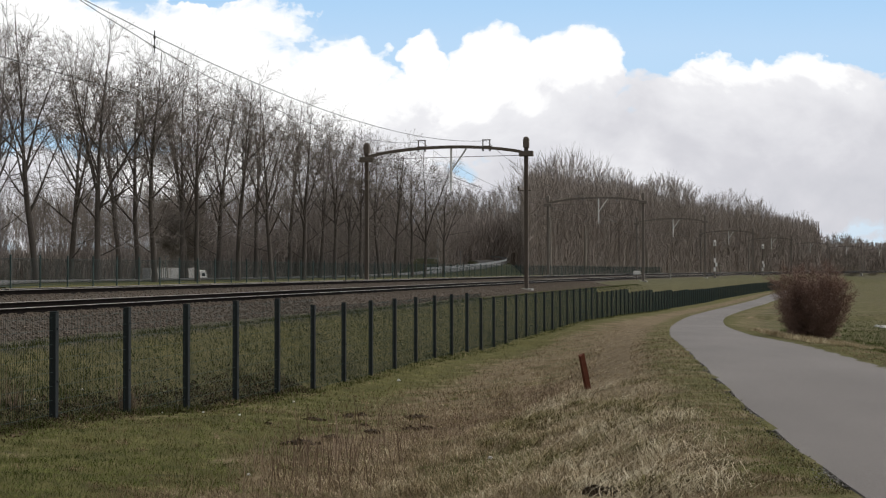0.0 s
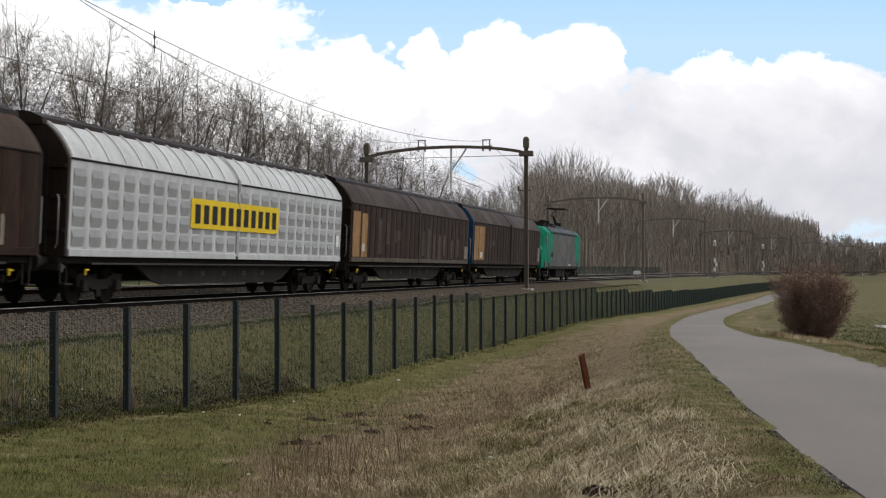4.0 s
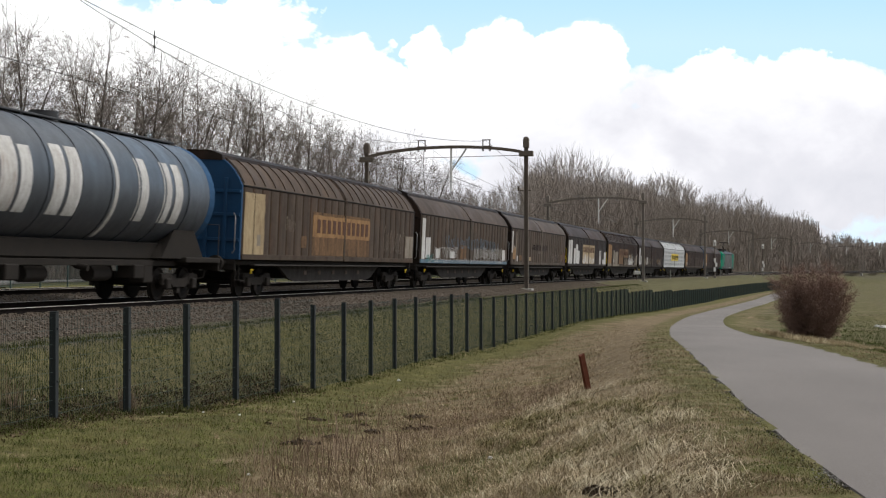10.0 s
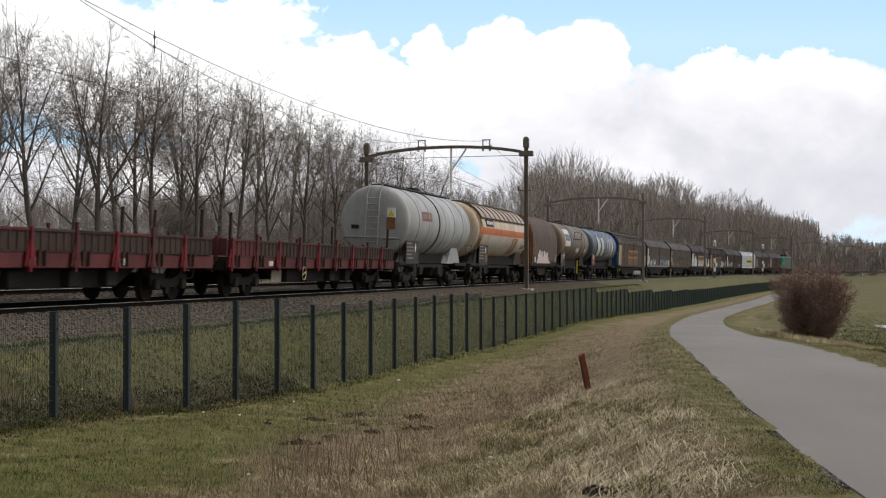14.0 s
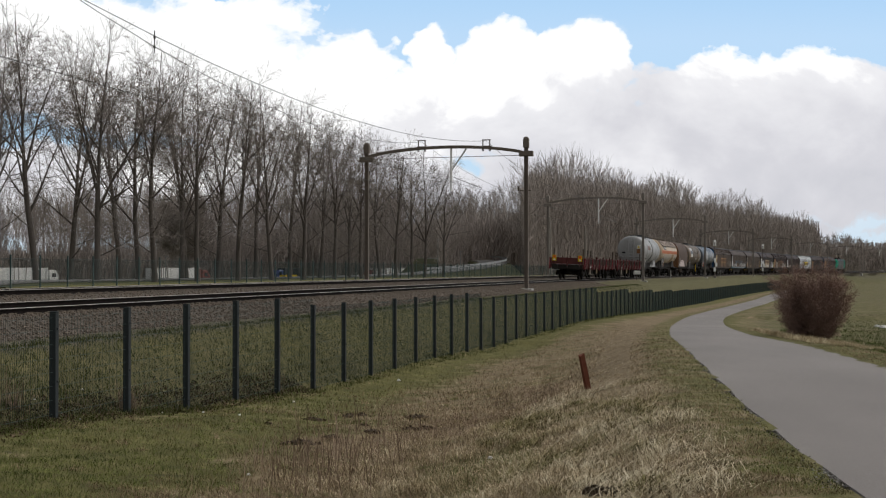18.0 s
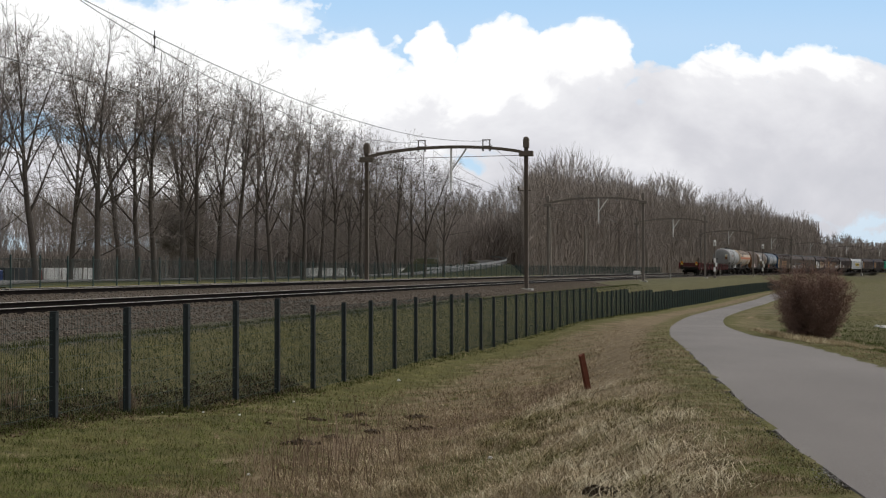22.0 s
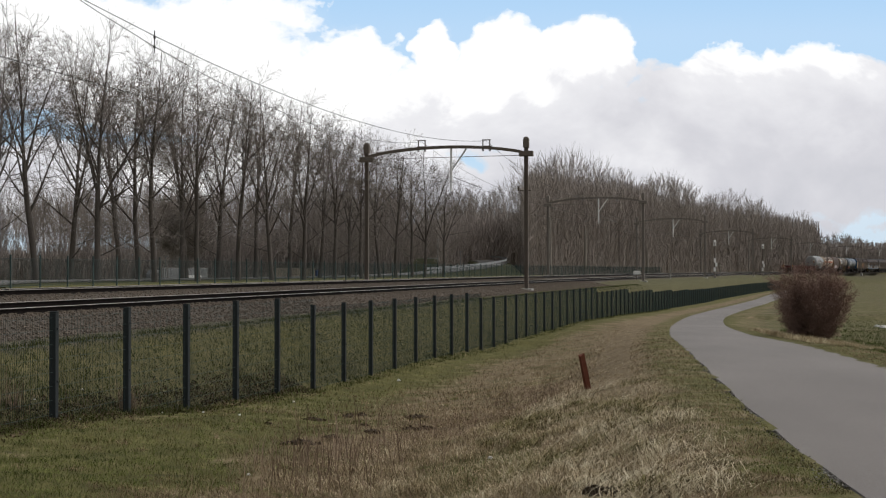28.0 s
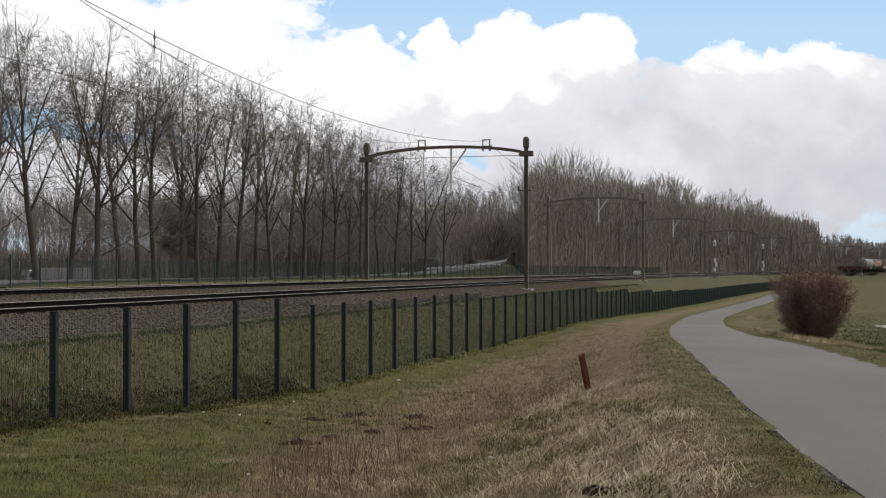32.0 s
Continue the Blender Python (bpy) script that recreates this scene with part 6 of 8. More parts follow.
def dress_tanks():
    # dark blue tank
    zc, r = 2.86, 1.46
    w = enlist(tank_wagon("dark blue grey tank wagon with big white letters and raised hoops", 18.2, -8.0, 7.6, r, zc, M_NAVY, (-5.2, -2.6, -1.0, .6, 2.2, 3.8, 5.4), cradle=M_UNDER, boards=((-7.3, 1.6, 1.2, 2.25),)), 18.2)
    for y, a0, a1, wd in ((-4.75, 58, 122, .7), (-3.9, 64, 122, .5), (-2.4, 58, 122, .55), (-1.65, 58, 122, .6), (.75, 26, 146, .18), (2.1, 58, 122, .6), (3.7, 58, 122, .5), (4.45, 58, 122, .5)):
        part("white_letter_bar", curved_plate(y, y + wd, r, zc, a0, a1), M_PALE, w)
    part("red_mark", Geo().box(1.33, 1.336, -6.2, -5.8, 1.3, 1.9), M_TAILR, w)
    part("blue_end_ring", hoop(7.1, r, zc, .4, .012), M_BLUEP, w, "bright blue painted end of the tank")
    # brown grimed tank with a white sign
    w = enlist(tank_wagon("brown grimed tank wagon with a white sign and yellow ladder", 16.7, -7.3, 7.2, 1.47, 2.88, M_TAN, (-2.6, -1.6, 2.6, 4.6), cradle=M_UNDER, boards=((-6.3, 1.9, 1.12, 2.2),), ladder_at=1.9), 16.7)
    part("white_sign", curved_plate(-5.4, -2.95, 1.47, 2.88, 48, 100), M_PALE, w, "white sign field on the tank")
    for k in range(4):
        part("sign_bar", curved_plate(-5.1 + k * .52, -4.72 + k * .52, 1.48, 2.88, 66, 84, .02), M_NAVY, w)
    part("ochre_end_ring", hoop(-6.2, 1.47, 2.88, 1.36, .012), M_TANO, w, "ochre stained end of the tank")
    part("ochre_ring", hoop(3.6, 1.47, 2.88, 1.0, .012), M_TANO, w, "ochre stained band of the tank")
    part("pale_saddle_ring", hoop(-.2, 1.47, 2.88, .8, .016, -70, 70), M_GREYP, w, "pale streaked fields at the manhole")
    part("side_walkway", Geo().box(1.2, 1.5, -1.4, 2.4, 3.2, 3.25, .01).tube([(1.5, -1.4, 3.25), (1.5, -1.4, 3.75), (1.5, 2.4, 3.75), (1.5, 2.4, 3.25)], .02, 6), M_UNDER, w)
    for y in (.4, 1.2, 4.9):
        part("white_plate", curved_plate(y, y + .6, 1.47, 2.88, 104, 116), M_PALE, w)
    # hooded coil wagon
    w = enlist(hood_wagon(), 11.7)
    # cream gas tank
    zc, r = 2.96, 1.5
    w = enlist(tank_wagon("cream gas tank wagon with an orange band and ribbed sun shield", 18.5, -8.3, 8.1, r, zc, M_CREAM, (), walk=False, cradle=M_TRUSS, boards=((-6.7, 2.4, 1.12, 2.25),)), 18.5)
    part("stained_end_ring", hoop(-7.3, r, zc, 1.1, .01), M_RUSTCREAM, w, "yellow brown stained end of the tank")
    part("orange_band", curved_plate(-7.6, 7.5, r, zc, 82, 96), M_BAND, w, "orange band round the cream tank")
    part("orange_band", curved_plate(-7.6, 7.5, r, zc, -96, -82), M_BAND, w)
    shield = part("sun_shield", shell(-6.9, 7.2, r + .07, zc, -62, 62, 24, ends=False), M_SHIELD, w)
    for k in range(11):
        part("shield_rib", hoop(-6.9 + 14.1 * k / 10, r + .07, zc, .07, .045, -65, 65, 20), M_MAST, shield)
    for sg in (1, -1):
        part("shield_edge", Geo().tube([((r + .1) * math.sin(radians(62)) * sg, -6.9, zc + (r + .1) * math.cos(radians(62))), ((r + .1) * math.sin(radians(62)) * sg, 7.2, zc + (r + .1) * math.cos(radians(62)))], .03, 6), M_MAST, shield)
    part("name_sign", curved_plate(-5.8, -3.7, r + .02, zc, 64, 79), M_DATA, w, "dark sign with pale bars")
    for k in range(5):
        part("sign_bar", curved_plate(-5.6 + k * .37, -5.35 + k * .37, r + .03, zc, 68, 75, .02), M_PALE, w)
    for y0, y1, a in ((-5.0, -2.1, 124), (-2.0, .6, 128), (.72, 2.2, 122), (5.4, 7.3, 118)):
        part("pale_repaint", curved_plate(y0, y1, r, zc, 98, a, .014), M_PALECREAM, w, "paler repainted field")
    part("grey_plate", curved_plate(5.9, 7.1, r, zc, 112, 122, .02), M_GREYP, w)
    part("rust_panel", Geo().box(1.315, 1.33, -5.05, -4.5, 1.3, 1.75), M_OCHRE, w, "rusty red panel on the data board")
    part("tan_stain", curved_plate(2.4, 4.2, r, zc, 98, 140, .014), M_RUSTCREAM, w, "yellow brown stain")
    # large light grey tank
    zc, r = 2.95, 1.52
    w = enlist(tank_wagon("large light grey tank wagon with catwalk, end ladder and red sign", 15.4, -6.9, 6.9, r, zc, M_TANKG, (-4.6, -2.6, .8, 2.8, 4.8), boards=((-6.0, 2.3, 1.12, 2.15),)), 15.4)
    part("dark_hoop", hoop(-.6, r, zc, .1, .045), M_UNDER, w, "dark strap round the tank")
    part("red_sign", curved_plate(-4.0, -2.1, r, zc, 70, 86), M_REDP, w, "faded red sign")
    for k in range(5):
        part("sign_bar", curved_plate(-3.85 + k * .35, -3.6 + k * .35, r + .004, zc, 74, 82, .02), M_GREYP, w)
    lad = part("end_ladder", Geo().tube([(-.28, -7.08, 1.9), (-.28, -6.98, 4.0), (-.28, -6.6, 4.5)], .03, 6), M_ZINC, w, "grey ladder up the tank's end")
    part("ladder_rail", Geo().tube([(.28, -7.08, 1.9), (.28, -6.98, 4.0), (.28, -6.6, 4.5)], .03, 6), M_ZINC, lad)
    for k in range(8):
        part("rung", Geo().tube([(-.28, -7.06, 2.0 + k * .27), (.28, -7.06, 2.0 + k * .27)], .02, 6), M_ZINC, lad)
    part("warning_plate", Geo().box(.62, 1.0, -6.93, -6.9, 3.1, 3.5), M_WHITE, w)
    part("warning_triangle", Geo().loft([[(.66, -6.94, 3.16), (.96, -6.94, 3.16), (.81, -6.94, 3.42)], [(.66, -6.95, 3.16), (.96, -6.95, 3.16), (.81, -6.95, 3.42)]]), M_YELLOW, w)
    part("warning_plate", Geo().box(.62, 1.0, -6.93, -6.9, 2.6, 3.08), M_OCHRE, w, "brown orange warning plate")
    part("stencil", Geo().box(-.95, -.6, -6.92, -6.89, 2.55, 2.72), M_BLACK, w)
    part("platform_rail", Geo().tube([(-1.2, -7.2, 2.2), (1.2, -7.2, 2.2)], .03, 6), M_ZINC, w)


def hood_wagon():
    w = thing("coil_wagon", None, None, "short wagon under a dark brown tarpaulin hood with ochre end walls", "freight wagon", "train vehicles")
    pts = [(1.42, 1.12), (1.45, 1.6), (1.45, 2.7), (1.38, 3.25), (1.2, 3.75), (.9, 4.15), (.5, 4.36), (0, 4.42)]
    out = arc_outline(pts)
    secs = []
    for k in range(25):
        y = -4.75 + 9.5 * k / 24
        s = 1.0 + (.012 if k % 3 == 0 else -.004)
        secs.append([(x * s, y, 1.12 + (z - 1.12) * s) for x, z in out])
    part("hood", Geo().loft(secs, smooth=True), M_HOOD, w, "dark brown tarpaulin hood stretched over hoops")
    for e in (1, -1):
        end = part("end_wall", Geo().loft([[(x, e * 4.78, z) for x, z in out], [(x, e * 5.0, z) for x, z in out]]), M_OCHRE, w, "ochre brown steel end wall")
        for x in (-1.25, -.45, .45, 1.25):
            part("end_post", Geo().box(x - .06, x + .06, min(e * 5.0, e * 5.1), max(e * 5.0, e * 5.1), 1.15, 3.5, .01), M_OCHRE, end)
        part("end_bar", Geo().box(-1.45, 1.45, min(e * 5.0, e * 5.12), max(e * 5.0, e * 5.12), 3.1, 3.25, .01), M_OCHRE, end)
        part("red_end_panel", Geo().box(-.4, .4, min(e * 5.0, e * 5.03), max(e * 5.0, e * 5.03), 1.5, 3.0), M_FLATR, end)
    fr = part("underframe", Geo().box(-1.25, 1.25, -5.2, 5.2, .98, 1.16, .02), M_UNDER, w)
    for sx in (1, -1):
        o = [(-1.8, .98), (1.8, .98), (1.1, .5), (-1.1, .5)]
        part("centre_well", Geo().loft([[(sx * 1.1, y, z) for y, z in o], [(sx * 1.2, y, z) for y, z in o]]), M_PLANK, fr)
        part("side_board", Geo().box(sx * 1.46 - .01, sx * 1.46 + .012, -4.7, 4.7, 1.12, 1.3, .005), M_UNDER, w)
    for y in (-3.5, 3.5):
        bogie(fr, y)
    buffers(fr, 5.85)
    rng = random.Random(9)
    for y0, y1, z1 in ((-3.4, -3.0, 1.55), (-3.05, -2.6, 1.95), (-2.65, -2.1, 2.2), (-2.1, -1.75, 1.9), (-1.78, -1.2, 2.12), (-1.2, -.8, 1.8), (-.82, -.1, 2.16), (-.1, .4, 1.98), (.38, .95, 2.08), (.95, 1.35, 1.7), (1.33, 1.9, 1.5)):
        part("graffiti", Geo().loft([[(x, y0, 1.2), (x, y1, 1.2), (x, y1, z1 - .12), (x, (y0 + y1) / 2 + .08, z1), (x, y0, z1 - .06)] for x in (1.455, 1.468)]), M_PINK, w, "pinkish white sprayed field")
    strokes(w, rng, -4.4, -3.4, 1.6, 2.6, M_GREYP, 5, .05, 1.468)
    patch(w, "white_plate", -4.3, -4.0, 1.35, 1.7, M_PALE, 1.47)
    patch(w, "ochre_plate", 4.0, 4.5, 1.4, 1.9, M_GREYP, 1.47)
    return w


def flat_wagon(label, last=False):
    w = thing("flat_wagon", None, None, label, "flat wagon", "train vehicles")
    half = 10.4
    fr = part("underframe", Geo().box(-1.3, 1.3, -half + .62, half - .62, 1.1, 1.24, .02), M_PLANK, w, "grimy plank floor on a steel frame")
    for sx in (1, -1):
        part("sole_bar", Geo().box(sx * 1.33 - .05, sx * 1.33 + .05, -half + .62, half - .62, .9, 1.26, .015), M_FLATR, fr)
        o = [(-5.6, .95), (5.6, .95), (4.2, .42), (-4.2, .42)]
        part("truss_beam", Geo().loft([[(sx * .85, y, z) for y, z in o], [(sx * .95, y, z) for y, z in o]]), M_UNDER, fr)
        for y in (-3.4, -1.2, 1.6, 3.6):
            part("brake_box", Geo().box(sx * 1.05 - .12, sx * 1.05 + .12, y - .3, y + .3, .45, .85, .03), M_UNDER, fr)
        n = 9
        for k in range(n):
            y0 = -half + .75 + (2 * half - 1.5) * k / n
            y1 = y0 + (2 * half - 1.5) / n - .12
            b = part("drop_side", Geo().box(sx * 1.38 - .03, sx * 1.38 + .03, y0, y1, 1.27, 1.76, .01), M_PLANK if k else M_FLATR, w)
            part("top_rail", Geo().box(sx * 1.42 - .02, sx * 1.42 + .02, y0, y1, 1.7, 1.77, .008), M_FLATR if k % 3 == 0 else M_PLANK, b)
            for q in range(6):
                yy = y0 + .1 + (y1 - y0 - .2) * q / 5
                part("side_rib", Geo().box(sx * 1.415 - .02, sx * 1.415 + .02, yy - .045, yy + .045, 1.3, 1.7, .008), M_PLANK if k else M_FLATR, b)
            for dy in (-.3, .12):
                o = [(y0 + dy, .94), (y0 + dy + .1, .94), (y0 - .02 + dy * .2, 1.5), (y0 - .1 + dy * .2, 1.5)]
                part("gusset", Geo().loft([[(sx * 1.42, p, q) for p, q in o], [(sx * 1.46, p, q) for p, q in o]]), M_STAKER if k % 2 == 0 else M_FLATR, b)
            s = part("stake", Geo().box(sx * 1.45 - .04, sx * 1.45 + .04, y0 - .12, y0 - .02, .82, 1.95 if k % 2 else 1.8, .01), M_STAKER if k % 2 == 0 else M_FLATR, w, "red stake in its socket")
            part("socket", Geo().box(sx * 1.42 - .05, sx * 1.42 + .07, y0 - .2, y0 + .06, .92, 1.1, .01), M_FLATR, s)
            for q in (.3, .62):
                part("hinge", Geo().box(sx * 1.4, sx * 1.44 + (.02 if sx > 0 else -.02), y0 + q, y0 + q + .05, .95, 1.3) if sx > 0 else Geo().box(-1.46, -1.4, y0 + q, y0 + q + .05, .95, 1.3), M_PLANK, b)
        for y in (-6.2, -1.0, 3.4):
            part("data_plate", Geo().box(sx * 1.385 - .006, sx * 1.385 + .006, y, y + .4, .98, 1.14), M_PALE, fr)
        part("hanging_board", Geo().box(sx * 1.2 - .01, sx * 1.2 + .01, -5.4, -4.4, .45, .85), M_GREYP, fr)
        wheel = []
        for k in range(21):
            t = 2 * math.pi * k / 20
            wheel.append((sx * 1.42, -2.6 + .2 * math.cos(t), .74 + .22 * math.sin(t)))
        part("handwheel", Geo().tube(wheel, .018, 6).tube([(sx * 1.42, -2.78, .68), (sx * 1.42, -2.42, .8)], .02, 6), M_CREAMP, fr, "pale yellow brake handwheel")
    for e in (1, -1):
        end = part("end_board", Geo().box(-1.3, 1.3, min(e * (half - .68), e * (half - .62)), max(e * (half - .68), e * (half - .62)), 1.27, 1.78, .01), M_FLATR, w)
        for x in (-1.0, 0, 1.0):
            part("end_stake", Geo().box(x - .05, x + .05, min(e * (half - .62), e * (half - .54)), max(e * (half - .62), e * (half - .54)), 1.1, 1.85, .01), M_FLATR, end)
        for x in (-1.2, 1.2):
            part("tall_stake", Geo().box(x - .04, x + .04, min(e * (half - 1.2), e * (half - 1.1)), max(e * (half - 1.2), e * (half - 1.1)), 1.24, 2.55, .01), M_PLANK, w)
    for y in (-7.4, 7.4):
        bogie(fr, y)
    buffers(fr, half)
    if last:
        for x in (-1.05, 1.05):
            p = part("tail_plate", Geo().box(x - .16, x + .16, -half + .48, -half + .5, 1.5, 1.98, .005), M_YELLOW, w, "yellow and orange tail plate")
            part("tail_field", Geo().box(x - .12, x + .12, -half + .472, -half + .48, 1.74, 1.94), M_TAILR, p)
            part("tail_field", Geo().loft([[(x - .1, -half + .475, 1.55), (x + .1, -half + .475, 1.55), (x, -half + .475, 1.7)], [(x - .1, -half + .468, 1.55), (x + .1, -half + .468, 1.55), (x, -half + .468, 1.7)]]), M_WHITE, p)
    return w


def build_train():
    enlist(locomotive(), 18.9)
    dress_box_wagons()
    dress_tanks()
    enlist(flat_wagon("red flat wagon with grimy drop sides and red stakes"), 20.8)
    enlist(flat_wagon("red flat wagon with drop sides and yellow tail plates", True), 20.8)


# ---- grass ----
def grass_material(name, stops, patch_scale=2.2):
    mat, sh = stuff(name, 1.0)
    sh.inputs["Specular IOR Level"].default_value = .06
    isl = mat.node_tree.nodes.new("ShaderNodeNewGeometry").outputs["Random Per Island"]
    pos = noise_of(mat, patch_scale, 4, .6, space="World", warp=.5)
    col = ramp(mat, calc(mat, "ADD", calc(mat, "MULTIPLY", isl, .42), calc(mat, "MULTIPLY", calc(mat, "ADD", calc(mat, "MULTIPLY", calc(mat, "SUBTRACT", pos, .5), 3.0), .5), .58)), stops)
    mat.node_tree.links.new(col, sh.inputs["Base Color"])
    return mat


M_STRAW = grass_material("dry_straw_blades", [(.1, (.125, .091, .05)), (.4, (.285, .222, .13)), (.65, (.48, .395, .26)), (.9, (.66, .58, .42))])
M_TURF = grass_material("olive_green_blades", [(.15, (.06, .054, .022)), (.4, (.1, .09, .034)), (.62, (.155, .134, .058)), (.88, (.24, .2, .105))])
M_LUSH = grass_material("fresh_green_blades", [(.15, (.035, .042, .014)), (.42, (.08, .092, .027)), (.65, (.13, .146, .043)), (.9, (.215, .21, .085))])
M_RUSTY = grass_material("red_brown_dry_stalks", [(.15, (.1, .066, .046)), (.5, (.21, .147, .105)), (.85, (.36, .27, .2))])
M_PALESTRAW = grass_material("bleached_coarse_straw", [(.1, (.16, .13, .08)), (.35, (.3, .25, .16)), (.6, (.43, .37, .255)), (.9, (.58, .515, .385))])
M_DEADTURF = grass_material("brown_dead_turf", [(.15, (.085, .06, .038)), (.5, (.2, .146, .092)), (.85, (.36, .275, .18))])
M_BANKTURF = grass_material("dark_olive_bank_blades", [(.15, (.03, .036, .011)), (.5, (.056, .066, .02)), (.85, (.092, .096, .034))])
M_FIELDTURF = grass_material("deep_green_field_blades", [(.15, (.04, .056, .013)), (.5, (.064, .086, .021)), (.85, (.1, .115, .036))])
M_RUBBLE = grass_material("grey_edge_rubble", [(.1, (.05, .045, .04)), (.5, (.13, .12, .11)), (.9, (.26, .25, .235))])
M_LEAF = grass_material("dark_dead_leaves", [(.1, (.032, .025, .018)), (.5, (.066, .048, .031)), (.9, (.14, .1, .066))])


def blades(name, x, y, tall, wide, lean, rng, material, label, category, z=None):
    """Bent tapering blades, each of two quads."""
    n = len(x)
    z = height(x, y) - .01 if z is None else z
    a, f = rng.uniform(0, 2 * np.pi, n), rng.uniform(0, 2 * np.pi, n)
    h = tall * rng.uniform(.6, 1.25, n)
    bend_ = lean * rng.uniform(.3, 1.3, n)
    dx, dy = np.cos(a), np.sin(a)
    wx, wy = np.cos(f) * wide / 2, np.sin(f) * wide / 2
    m = np.stack([x + dx * h * bend_ * .3, y + dy * h * bend_ * .3, z + h * (.62 - .2 * np.clip(bend_, 0, 2))], -1)
    t = np.stack([x + dx * h * bend_, y + dy * h * bend_, z + h * np.clip(1 - .45 * bend_, .06, 1)], -1)
    b = np.stack([x, y, z], -1)
    s = np.stack([wx, wy, np.zeros(n)], -1)
    v = np.stack([b - s, b + s, m + s * .8, m - s * .8, t + s * .2, t - s * .2], 1).reshape(-1, 3)
    q = (np.array([(0, 1, 2, 3), (3, 2, 4, 5)])[None] + (np.arange(n) * 6)[:, None, None]).reshape(-1, 4)
    me = quads_mesh(name, v, q, material)
    return tagged(new(name, me), label, category, kind="stuff")


def fallen(name, p, a, ln, wide, rng, material, label):
    """Long blades that rise and fall over in an arc, three quads each. a: the way they fall."""
    n = len(p)
    z = height(p[:, 0], p[:, 1]) - .01
    up = rng.uniform(.25, .75, n)
    side = np.stack([-np.sin(a), np.cos(a), np.zeros(n)], -1) * wide / 2
    curl = a + rng.normal(0, .35, n)
    rows = []
    for r, h, k in ((0, 0, 1), (.28, .8, .95), (.66, .85, .7), (1.0, .3, .2)):
        aa = a + (curl - a) * r
        q = np.stack([p[:, 0] + np.cos(aa) * ln * r, p[:, 1] + np.sin(aa) * ln * r, z], -1)
        q[:, 2] = height(q[:, 0], q[:, 1]) * min(1, r * 1.5) + z * (1 - min(1, r * 1.5)) + ln * h * up * .6
        rows += [q - side * k, q + side * k]
    v = np.stack(rows, 1).reshape(-1, 3)
    f = (np.array([(0, 1, 3, 2), (2, 3, 5, 4), (4, 5, 7, 6)])[None] + (np.arange(n) * 8)[:, None, None]).reshape(-1, 4)
    return tagged(new(name, quads_mesh(name, v, f, material)), label, "grass", kind="stuff")


def scatter(rng, n, y0, y1, x0, x1, power=1.6):
    """Random places in view, thinning with distance; x0 and x1 are bearings."""
    k = rng.uniform(0, 1, n)
    p = 1 - power
    y = (y0 ** p + (y1 ** p - y0 ** p) * k) ** (1 / p)
    x = (rng.uniform(x0, x1, n) - 784.0) / 2653.3 * y
    return x, y


def clumpy(x, y, f=1.0):
    return .5 + .5 * np.sin(x * 1.9 * f + 2.3 * np.sin(y * .8 * f)) * np.cos(y * 1.5 * f + 1.7 * np.sin(x * 1.1 * f))


